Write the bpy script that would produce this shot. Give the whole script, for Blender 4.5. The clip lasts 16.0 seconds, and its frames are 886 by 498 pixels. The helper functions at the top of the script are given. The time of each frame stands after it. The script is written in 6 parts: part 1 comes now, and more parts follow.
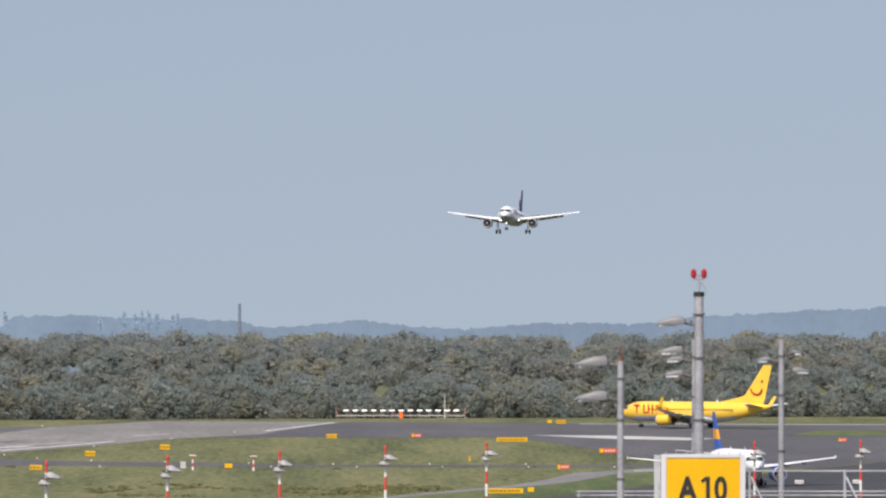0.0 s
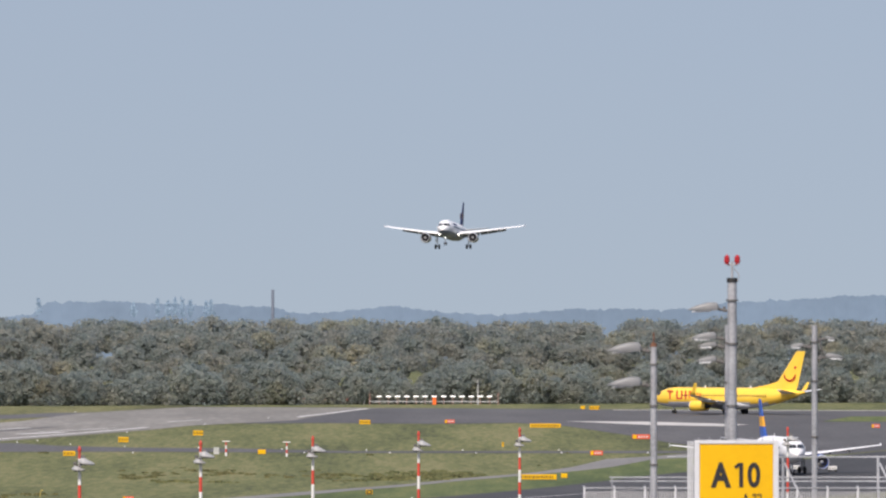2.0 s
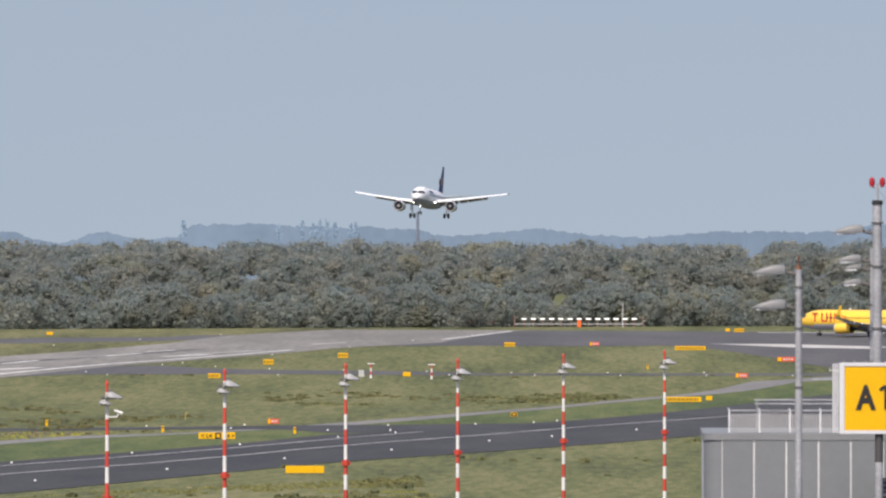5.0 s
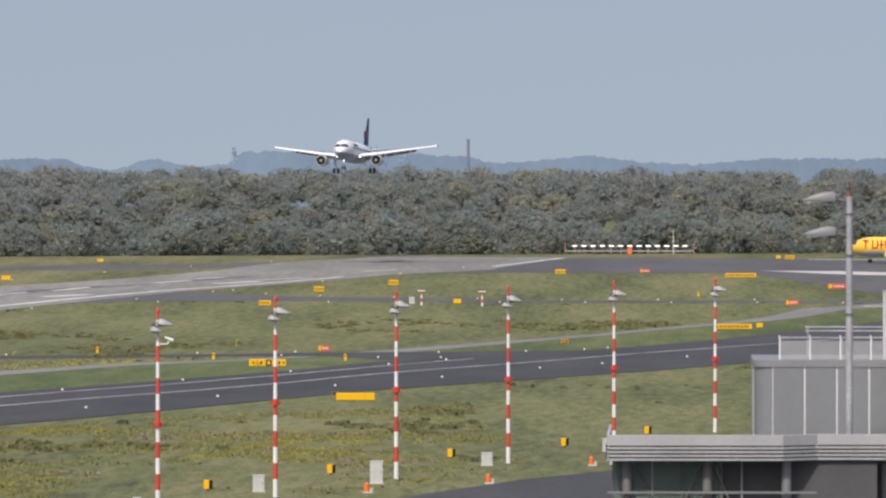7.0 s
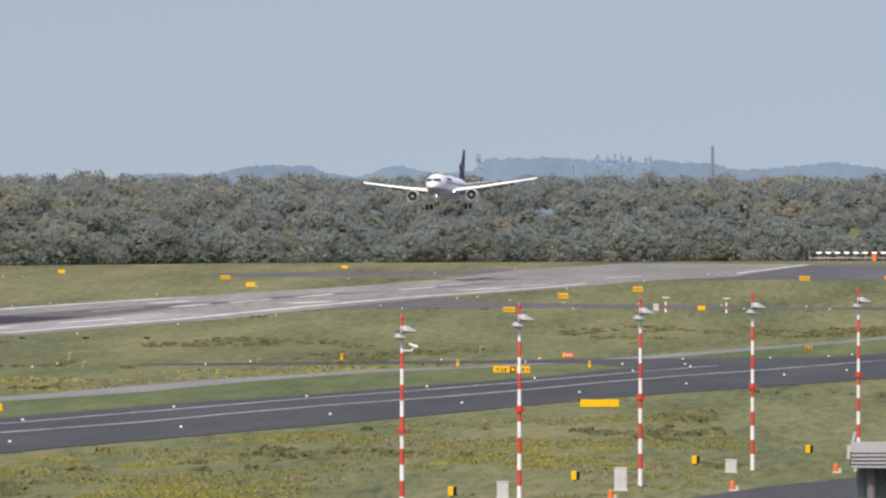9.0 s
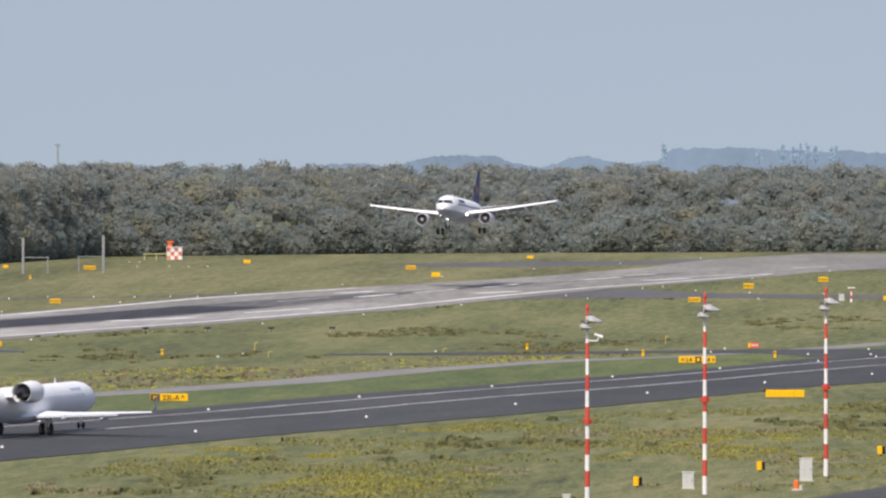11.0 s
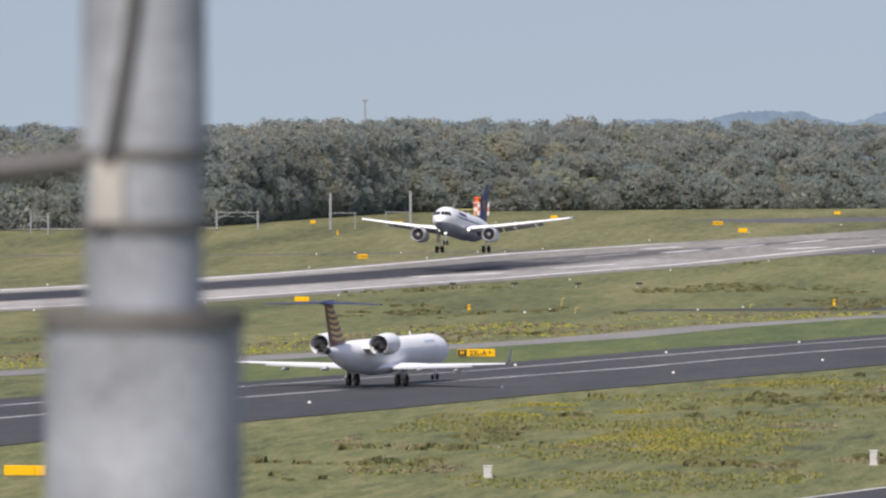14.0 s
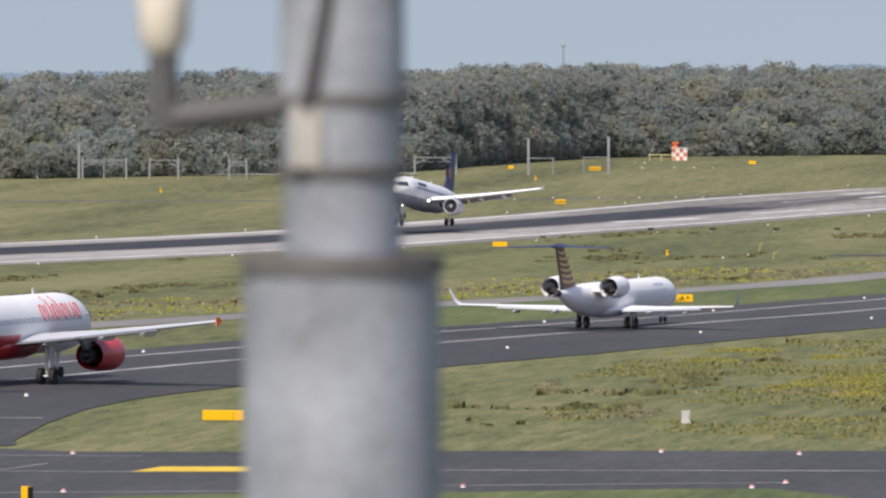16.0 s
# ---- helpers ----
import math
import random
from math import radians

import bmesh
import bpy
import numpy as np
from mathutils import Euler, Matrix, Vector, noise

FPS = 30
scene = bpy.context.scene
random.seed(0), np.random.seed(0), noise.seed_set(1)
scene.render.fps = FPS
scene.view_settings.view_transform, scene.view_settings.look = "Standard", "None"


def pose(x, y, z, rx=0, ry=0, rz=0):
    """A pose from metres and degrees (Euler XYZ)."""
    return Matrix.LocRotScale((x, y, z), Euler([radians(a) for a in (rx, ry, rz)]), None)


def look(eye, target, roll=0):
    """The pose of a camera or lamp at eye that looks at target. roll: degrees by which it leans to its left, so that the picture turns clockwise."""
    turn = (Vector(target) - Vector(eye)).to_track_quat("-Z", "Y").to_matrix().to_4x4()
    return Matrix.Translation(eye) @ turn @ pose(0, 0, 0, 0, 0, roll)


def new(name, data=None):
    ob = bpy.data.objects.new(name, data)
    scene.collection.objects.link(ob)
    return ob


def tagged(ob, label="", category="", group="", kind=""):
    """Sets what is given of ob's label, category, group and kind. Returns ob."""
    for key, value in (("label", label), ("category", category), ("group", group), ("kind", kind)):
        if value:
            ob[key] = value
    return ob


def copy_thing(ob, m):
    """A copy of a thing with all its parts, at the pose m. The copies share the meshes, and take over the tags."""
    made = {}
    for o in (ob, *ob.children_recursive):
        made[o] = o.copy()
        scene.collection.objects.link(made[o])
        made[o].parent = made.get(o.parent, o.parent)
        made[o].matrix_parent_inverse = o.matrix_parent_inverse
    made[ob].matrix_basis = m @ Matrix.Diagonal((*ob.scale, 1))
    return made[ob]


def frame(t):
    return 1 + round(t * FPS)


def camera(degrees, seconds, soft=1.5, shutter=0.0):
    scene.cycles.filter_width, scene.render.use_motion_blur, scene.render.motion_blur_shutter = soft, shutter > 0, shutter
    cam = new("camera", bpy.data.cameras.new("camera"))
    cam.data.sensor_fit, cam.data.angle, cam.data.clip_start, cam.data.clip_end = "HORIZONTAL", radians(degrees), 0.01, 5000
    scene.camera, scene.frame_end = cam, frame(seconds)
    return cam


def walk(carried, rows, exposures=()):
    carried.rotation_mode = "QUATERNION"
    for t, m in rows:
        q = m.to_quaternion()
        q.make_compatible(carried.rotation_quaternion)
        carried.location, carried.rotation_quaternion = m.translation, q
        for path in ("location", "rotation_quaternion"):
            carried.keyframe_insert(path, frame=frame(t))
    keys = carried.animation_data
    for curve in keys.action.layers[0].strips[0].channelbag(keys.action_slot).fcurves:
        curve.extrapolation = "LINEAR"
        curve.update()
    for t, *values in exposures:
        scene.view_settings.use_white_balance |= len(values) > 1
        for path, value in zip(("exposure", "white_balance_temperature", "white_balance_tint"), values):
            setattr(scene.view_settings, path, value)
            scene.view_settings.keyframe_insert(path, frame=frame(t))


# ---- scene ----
FOV = 6.190
EYE = Vector((0, 0, 22.5))
cam = camera(FOV, 16.0, soft=2.3)
cam.data.dof.use_dof = True
cam.data.dof.focus_distance = 1400
cam.data.dof.aperture_fstop = cam.data.lens / 58
cam.data.dof.aperture_blades = 0

# the viewer stands still on a terrace and pans: seconds, bearing, elevation (degrees)
PAN = [(0, 0.000, 0.632), (0.3, -0.032, 0.577), (0.5, -0.042, 0.573), (1, -0.084, 0.548), (1.2, -0.159, 0.526), (1.5, -0.220, 0.523), (2, -0.232, 0.534), (2.5, -0.282, 0.528), (2.7, -0.376, 0.526), (2.9, -0.388, 0.514), (3, -0.460, 0.497), (3.1, -0.451, 0.537), (3.2, -0.479, 0.340), (3.3, -0.495, 0.320), (3.4, -0.606, -0.019), (3.5, -0.575, 0.210), (3.7, -0.614, 0.217), (4, -0.671, 0.236), (4.5, -0.680, 0.179), (4.7, -0.713, 0.095), (4.8, -0.749, 0.047), (4.9, -1.006, 0.020), (5, -1.245, -0.008), (5.2, -1.282, -0.016), (7.3, -1.785, -0.559), (7.5, -2.376, -0.559), (8, -2.631, -0.510), (8.5, -2.895, -0.513), (9, -3.306, -0.471), (9.5, -3.923, -0.494), (10, -4.557, -0.487), (10.2, -4.577, -0.500), (12.3, -4.653, -0.554), (12.5, -4.662, -0.543), (12.6, -5.077, -0.521), (12.7, -5.341, -0.512), (12.8, -5.354, -0.520), (12.9, -5.368, -0.574), (13, -5.384, -0.711), (13.1, -5.377, -0.931), (13.2, -5.379, -0.866), (13.3, -5.431, -0.881), (13.4, -5.943, -0.800), (13.5, -5.946, -0.938), (13.6, -5.974, -0.903), (13.7, -6.015, -0.918), (13.8, -6.262, -0.846), (13.9, -6.584, -0.850), (14, -6.749, -0.850), (14.1, -6.921, -0.870), (14.3, -7.524, -0.900), (14.5, -7.905, -1.151), (14.7, -8.046, -1.287), (15, -8.052, -1.272), (15.5, -8.036, -1.231), (16, -8.134, -1.233)]


def bearing(az, el, roll=0.0):
    a, e = radians(az), radians(el)
    return look(EYE, EYE + Vector((math.sin(a) * math.cos(e), math.cos(a) * math.cos(e), math.sin(e))) * 100, roll)


walk(cam, [(t, bearing(az, el)) for t, az, el in PAN], [(0, 0.30), (5.2, 0.30), (7.5, 0.20), (8.1, 0.20), (8.4, 0.36), (16, 0.36)])

# ---- light ----
SUN_AZ, SUN_EL = 199.0, 50.0   # bearing from +y clockwise, height
world = bpy.data.worlds.new("world")
scene.world = world
world.use_nodes = True
wn = world.node_tree.nodes
wl = world.node_tree.links
sky = wn.new("ShaderNodeTexSky")
sky.sky_type = "NISHITA"
sky.sun_disc = False
sky.sun_elevation, sky.sun_rotation = radians(SUN_EL), radians(SUN_AZ)
sky.air_density, sky.dust_density, sky.ozone_density, sky.altitude = 1.0, 1.2, 3.0, 40
tint = wn.new("ShaderNodeMix")
tint.data_type, tint.blend_type = "RGBA", "MULTIPLY"
tint.inputs["Factor"].default_value = 1.0
tint.inputs["B"].default_value = (1.205, 0.92, 0.770, 1)
wl.new(sky.outputs["Color"], tint.inputs["A"])
# thick even haze: the sky near the horizon keeps the tone of the sky a little higher up
sco, smp = wn.new("ShaderNodeTexCoord"), wn.new("ShaderNodeMapping")
smp.inputs["Scale"].default_value, smp.inputs["Location"].default_value = (1, 1, 0.8), (0, 0, 0.16)
wl.new(sco.outputs["Generated"], smp.inputs["Vector"])
wl.new(smp.outputs[0], sky.inputs["Vector"])
# hazy, half overcast sky: brighter overhead than at the horizon
sep, up, gain = wn.new("ShaderNodeSeparateXYZ"), wn.new("ShaderNodeMath"), wn.new("ShaderNodeVectorMath")
wl.new(sco.outputs["Generated"], sep.inputs[0])
up.operation, up.use_clamp = "MULTIPLY_ADD", False
up.inputs[1].default_value, up.inputs[2].default_value = 1.7, 1.0
wl.new(sep.outputs["Z"], up.inputs[0])
gain.operation = "SCALE"
wl.new(tint.outputs["Result"], gain.inputs[0])
wl.new(up.outputs[0], gain.inputs["Scale"])
wl.new(gain.outputs[0], wn["Background"].inputs["Color"])
wn["Background"].inputs["Strength"].default_value = 0.100
sun = new("sun", bpy.data.lights.new("sun", "SUN"))
sun.data.energy, sun.data.angle, sun.data.color = 3.6, radians(3.0), (1.0, 0.94, 0.84)
sa, se = radians(SUN_AZ), radians(SUN_EL)
sun.matrix_world = look(Vector((math.sin(sa) * math.cos(se), math.cos(sa) * math.cos(se), math.sin(se))) * 300, (0, 0, 0))

# ---- materials ----
MATS = {}


def mat(name, color, rough=0.6, metal=0.0, vary=0.12, scale=1.0, bump=0.0, spec=0.5, emit=0.0, second=None, island=0.0, per_object=0.0, coat=0.0):
    """Procedural surface: base colour with two scales of noise, roughness variation, fine relief."""
    if name in MATS:
        return MATS[name]
    m = bpy.data.materials.new(name)
    m.use_nodes = True
    n, l = m.node_tree.nodes, m.node_tree.links
    b = n["Principled BSDF"]
    b.inputs["Metallic"].default_value = metal
    b.inputs["Roughness"].default_value = rough
    b.inputs["Specular IOR Level"].default_value = spec
    b.inputs["Coat Weight"].default_value = coat
    co = n.new("ShaderNodeTexCoord")
    big, small = n.new("ShaderNodeTexNoise"), n.new("ShaderNodeTexNoise")
    for nd, s, d in ((big, 0.35 * scale, 4), (small, 6.0 * scale, 3)):
        nd.inputs["Scale"].default_value, nd.inputs["Detail"].default_value = s, d
        l.new(co.outputs["Object"], nd.inputs["Vector"])
    add = n.new("ShaderNodeMath")
    add.operation = "MULTIPLY_ADD"
    l.new(small.outputs["Fac"], add.inputs[0])
    add.inputs[1].default_value = 0.5
    l.new(big.outputs["Fac"], add.inputs[2])
    ramp = n.new("ShaderNodeValToRGB")
    c2 = second or tuple(max(0.0, c * (1 - 2 * vary)) for c in color)
    c1 = color if second else tuple(min(1.0, c * (1 + vary)) for c in color)
    ramp.color_ramp.elements[0].position, ramp.color_ramp.elements[1].position = 0.5, 1.0
    ramp.color_ramp.elements[0].color, ramp.color_ramp.elements[1].color = (*c2, 1), (*c1, 1)
    l.new(add.outputs[0], ramp.inputs[0])
    last = ramp.outputs[0]
    if island or per_object:
        hs = n.new("ShaderNodeHueSaturation")
        mr = n.new("ShaderNodeMapRange")
        amp = island or per_object
        mr.inputs["To Min"].default_value, mr.inputs["To Max"].default_value = 1 - amp, 1 + amp
        src = n.new("ShaderNodeNewGeometry").outputs["Random Per Island"] if island else n.new("ShaderNodeObjectInfo").outputs["Random"]
        l.new(src, mr.inputs["Value"])
        l.new(mr.outputs[0], hs.inputs["Value"])
        l.new(last, hs.inputs["Color"])
        last = hs.outputs[0]
    l.new(last, b.inputs["Base Color"])
    if bump:
        bp = n.new("ShaderNodeBump")
        bp.inputs["Strength"].default_value, bp.inputs["Distance"].default_value = bump, 0.05
        l.new(small.outputs["Fac"], bp.inputs["Height"])
        l.new(bp.outputs[0], b.inputs["Normal"])
    if emit:
        b.inputs["Emission Color"].default_value = (*color, 1)
        b.inputs["Emission Strength"].default_value = emit
    MATS[name] = m
    return m


WHITE = mat("white_paint", (0.72, 0.73, 0.75), 0.45, vary=0.05, scale=0.6)
SILVER = mat("silver_grey_paint", (0.50, 0.52, 0.55), 0.35, vary=0.06, coat=0.2)
BELLY = mat("grey_belly_paint", (0.24, 0.27, 0.34), 0.4, vary=0.08)
NAVY = mat("navy_paint", (0.022, 0.032, 0.105), 0.55, vary=0.08)
YELLOW = mat("yellow_paint", (0.80, 0.52, 0.055), 0.35, vary=0.05, coat=0.2)
RED = mat("red_paint", (0.50, 0.026, 0.032), 0.4, vary=0.08, coat=0.2)
# flap grey is darkened for the shade under the wings
FLAPGREY = mat("flap_grey_with_shade", (0.20, 0.21, 0.235), 0.5, vary=0.08)
ORANGE = mat("orange_paint", (0.75, 0.14, 0.02), 0.5, vary=0.1)
BLUE = mat("blue_paint", (0.03, 0.10, 0.42), 0.4, vary=0.08)
GOLDPALE = mat("pale_golden_paint", (0.80, 0.50, 0.16), 0.4, vary=0.06)
GOLD = mat("golden_yellow_paint", (0.75, 0.36, 0.02), 0.4, vary=0.05)
METAL = mat("bare_metal", (0.62, 0.63, 0.65), 0.35, metal=0.45, vary=0.08)
DARKMETAL = mat("dark_engine_metal", (0.03, 0.03, 0.035), 0.45, metal=0.3, vary=0.2)
RUBBER = mat("tyre_rubber", (0.015, 0.015, 0.016), 0.8, vary=0.2)
GLASS = mat("dark_cockpit_glass", (0.012, 0.014, 0.018), 0.1, vary=0.1, spec=0.7)
LIGHT = mat("lit_landing_lamp", (1.0, 0.97, 0.88), 0.3, emit=5.0)
GALV = mat("galvanised_steel", (0.33, 0.34, 0.36), 0.6, metal=0.15, vary=0.22, scale=1.6, bump=0.15)
GALVD = mat("weathered_steel", (0.12, 0.115, 0.11), 0.7, metal=0.1, vary=0.25, scale=2)
PANEL = mat("grey_cladding", (0.172, 0.184, 0.194), 0.5, vary=0.06, scale=0.5, per_object=0.04)
FASCIA = mat("pale_grey_metal_fascia", (0.33, 0.335, 0.34), 0.5, vary=0.08)
ROOFM = mat("pale_grey_roof_trim", (0.195, 0.205, 0.212), 0.5, vary=0.08)
DARKWIN = mat("dark_window_glass", (0.03, 0.035, 0.04), 0.15, vary=0.3, spec=0.6)
BLACK = mat("black_lettering", (0.012, 0.012, 0.012), 0.6, vary=0.1)
SIGNY = mat("sign_yellow", (0.68, 0.39, 0.004), 0.7, vary=0.04, spec=0.2)
SIGNW = mat("sign_white", (0.56, 0.57, 0.59), 0.45, vary=0.05)
LAMPH = mat("lamp_housing_grey", (0.175, 0.18, 0.184), 0.5, vary=0.1)
LAMPG = mat("milky_lamp_glass", (0.62, 0.63, 0.64), 0.25, vary=0.05)
REDLAMP = mat("red_lamp_glass", (0.30, 0.008, 0.012), 0.25, vary=0.1, emit=0.08)
BARK = mat("bark", (0.11, 0.085, 0.06), 0.9, vary=0.3, bump=0.4)
CONCRETE = mat("pale_concrete", (0.44, 0.43, 0.41), 0.85, vary=0.12)


def ground_mat(name, stops, s1, s2, s3, rough=0.9, bump=0.2, stretch=(1, 1, 1), rough2=None):
    """Layered ground: three scales of noise mixed into a colour ramp."""
    m = bpy.data.materials.new(name)
    m.use_nodes = True
    n, l = m.node_tree.nodes, m.node_tree.links
    b = n["Principled BSDF"]
    b.inputs["Roughness"].default_value = rough
    b.inputs["Specular IOR Level"].default_value = 0.25
    co, mp = n.new("ShaderNodeTexCoord"), n.new("ShaderNodeMapping")
    mp.inputs["Scale"].default_value = stretch
    l.new(co.outputs["Object"], mp.inputs["Vector"])
    total = None
    for s, w in ((s1, 0.34), (s2, 0.33), (s3, 0.33)):
        t = n.new("ShaderNodeTexNoise")
        t.inputs["Scale"].default_value, t.inputs["Detail"].default_value, t.inputs["Roughness"].default_value = s, 5, 0.6
        l.new(mp.outputs[0], t.inputs["Vector"])
        a = n.new("ShaderNodeMath")
        a.operation = "MULTIPLY_ADD"
        l.new(t.outputs["Fac"], a.inputs[0])
        a.inputs[1].default_value = w
        a.inputs[2].default_value = 0
        if total:
            l.new(total, a.inputs[2])
        total = a.outputs[0]
    ramp = n.new("ShaderNodeValToRGB")
    el = ramp.color_ramp.elements
    while len(el) < len(stops):
        el.new(0.5)
    for e, (p, c) in zip(el, stops):
        e.position, e.color = p, (*c, 1)
    l.new(total, ramp.inputs[0])
    l.new(ramp.outputs[0], b.inputs["Base Color"])
    bp = n.new("ShaderNodeBump")
    bp.inputs["Strength"].default_value, bp.inputs["Distance"].default_value = bump, 0.2
    l.new(total, bp.inputs["Height"])
    l.new(bp.outputs[0], b.inputs["Normal"])
    MATS[name] = m
    return m


GRASS = ground_mat("meadow_grass", [(0.41, (0.040, 0.046, 0.022)), (0.46, (0.084, 0.094, 0.036)), (0.52, (0.116, 0.124, 0.049)), (0.575, (0.168, 0.158, 0.076))],
                   0.05, 0.9, 5.0, bump=0.35, stretch=(1.0, 0.1, 1))
DRYGRASS = ground_mat("dry_tan_meadow", [(0.41, (0.048, 0.050, 0.025)), (0.46, (0.092, 0.097, 0.040)), (0.52, (0.128, 0.130, 0.056)), (0.575, (0.180, 0.165, 0.083))],
                      0.05, 0.9, 5.0, bump=0.35, stretch=(1.0, 0.1, 1))
MOWN = ground_mat("mown_verge_grass", [(0.40, (0.046, 0.066, 0.024)), (0.5, (0.080, 0.102, 0.036)), (0.60, (0.128, 0.136, 0.052))],
                  0.03, 0.3, 2.0, bump=0.2, stretch=(1.0, 0.1, 1))
ASPHALT = ground_mat("taxiway_asphalt", [(0.38, (0.033, 0.034, 0.037)), (0.5, (0.047, 0.048, 0.051)), (0.62, (0.070, 0.070, 0.073))],
                     0.012, 0.09, 1.5, rough=0.85, bump=0.08, stretch=(1.0, 0.2, 1))
RUNWAY = ground_mat("runway_concrete", [(0.38, (0.122, 0.119, 0.111)), (0.5, (0.172, 0.167, 0.155)), (0.62, (0.245, 0.237, 0.220))],
                    0.012, 0.07, 0.6, rough=0.9, bump=0.08, stretch=(1.0, 0.15, 1))
RUBBERED = ground_mat("rubber_marked_runway", [(0.36, (0.017, 0.018, 0.023)), (0.5, (0.027, 0.028, 0.034)), (0.68, (0.058, 0.058, 0.064))],
                      0.012, 0.07, 0.6, rough=0.8, bump=0.05, stretch=(1.0, 0.1, 1))
SERVICE = ground_mat("pale_service_asphalt", [(0.36, (0.12, 0.12, 0.12)), (0.5, (0.165, 0.163, 0.16)), (0.64, (0.215, 0.21, 0.2))], 0.012, 0.09, 1.5, rough=0.9, bump=0.08, stretch=(1.0, 0.2, 1))
LINKASPH = ground_mat("greyed_asphalt", [(0.38, (0.060, 0.060, 0.064)), (0.5, (0.080, 0.080, 0.084)), (0.62, (0.108, 0.107, 0.108))], 0.012, 0.09, 1.5, rough=0.9, bump=0.08, stretch=(1.0, 0.15, 1))
SMEARED = ground_mat("rubber_smeared_runway", [(0.36, (0.050, 0.050, 0.054)), (0.5, (0.085, 0.084, 0.085)), (0.64, (0.15, 0.147, 0.14))],
                     0.012, 0.07, 0.6, rough=0.85, bump=0.05, stretch=(1.0, 0.06, 1))
MARK = mat("worn_white_marking", (0.62, 0.62, 0.61), 0.8, vary=0.2, scale=0.3)
MARKG = mat("faded_marking", (0.46, 0.46, 0.46), 0.85, vary=0.25, scale=0.3)
MARKY = mat("yellow_marking", (0.62, 0.44, 0.03), 0.8, vary=0.15, scale=0.3)


# ---- building helpers ----
def part(name, bm, material, parent=None, label="", smooth=False, at=None):
    me = bpy.data.meshes.new(name)
    bmesh.ops.recalc_face_normals(bm, faces=bm.faces)
    if smooth:
        for f in bm.faces:
            f.smooth = True
        for e in bm.edges:
            if len(e.link_faces) == 2 and e.calc_face_angle(0) > radians(38):
                e.smooth = False
    bm.to_mesh(me)
    bm.free()
    for m in (material if isinstance(material, (list, tuple)) else [material]):
        me.materials.append(m)
    ob = new(name, me)
    if parent:
        ob.parent = parent
    if at is not None:
        ob.matrix_basis = at
    if label:
        ob["label"] = label
    return ob


def thing(name, m, label, category, group="", kind=""):
    ob = new(name)
    ob.matrix_basis = m
    return tagged(ob, label, category, group, kind)


def box(bm, cx, cy, cz, sx, sy, sz, bevel=0.0, m=None, mi=0):
    r = bmesh.ops.create_cube(bm, size=1.0, matrix=Matrix.LocRotScale((cx, cy, cz), None, (sx, sy, sz)))
    vs = r["verts"]
    if bevel:
        es = list({e for v in vs for e in v.link_edges})
        q = bmesh.ops.bevel(bm, geom=es, offset=bevel, segments=1, affect="EDGES")
        vs = list({v for f in q["faces"] for v in f.verts} | {v for v in vs if v.is_valid})
    if m is not None:
        bmesh.ops.transform(bm, matrix=m, verts=vs)
    if mi:
        for f in {f for v in vs for f in v.link_faces}:
            f.material_index = mi
    return vs


def tube(bm, a, b, r1, r2=None, n=12, caps=True):
    a, b = Vector(a), Vector(b)
    r2 = r1 if r2 is None else r2
    d = b - a
    m = Matrix.Translation((a + b) / 2) @ d.to_track_quat("Z", "Y").to_matrix().to_4x4()
    return bmesh.ops.create_cone(bm, cap_ends=caps, segments=n, radius1=r1, radius2=r2, depth=d.length, matrix=m)["verts"]


def loft(bm, rings, closed=True, cap=True, mi=0):
    vr = [[bm.verts.new(p) for p in ring] for ring in rings]
    fs = []
    n = len(vr[0])
    for r0, r1 in zip(vr, vr[1:]):
        for i in range(n if closed else n - 1):
            j = (i + 1) % n
            fs.append(bm.faces.new((r0[i], r0[j], r1[j], r1[i])))
    if cap and closed:
        for r in (vr[0], vr[-1]):
            fs.append(bm.faces.new(r))
    for f in fs:
        f.material_index = mi
    return fs


# ---- terrain: gently rolling airfield, height by distance from the terrace ----
KY = [-600, 100, 450, 540, 700, 1000, 1270, 1500, 1700, 2000, 5400]
KZ = [1.5, 1.5, 1.5, 1.5, 0.5, -1.0, -1.8, 1.0, 3.8, 4.2, 4.2]
YS = np.arange(-600, 5401, 20.0)
ZS = np.convolve(np.pad(np.interp(YS, KY, KZ), 5, mode="edge"), np.ones(11) / 11, "valid")


def terrain(y):
    return float(np.interp(y, YS, ZS))


def drape(name, pts, material, lift, kind="structure", label="", category="", parent=None, extra=None):
    """A flat-laid surface of the outline pts (x, y), cut every 20 m to follow the terrain, lift above it."""
    bm = bmesh.new()
    outlines = [pts] + (extra or [])
    for o in outlines:
        bm.faces.new([bm.verts.new((x, y, 0)) for x, y in o])
    ymin, ymax = min(p[1] for o in outlines for p in o), max(p[1] for o in outlines for p in o)
    for y in YS:
        if ymin < y < ymax:
            bmesh.ops.bisect_plane(bm, geom=bm.verts[:] + bm.edges[:] + bm.faces[:], plane_co=(0, y, 0), plane_no=(0, 1, 0), dist=1e-5)
    bmesh.ops.triangulate(bm, faces=[f for f in bm.faces if len(f.verts) > 4])
    for v in bm.verts:
        v.co.z = terrain(v.co.y) + lift
    for f in bm.faces:
        if f.normal.z < 0:
            f.normal_flip()
    me = bpy.data.meshes.new(name)
    bm.to_mesh(me)
    bm.free()
    me.materials.append(material)
    ob = new(name, me)
    if parent:
        ob.parent = parent
        if label:
            ob["label"] = label
    else:
        tagged(ob, label, category, "", kind)
    return ob


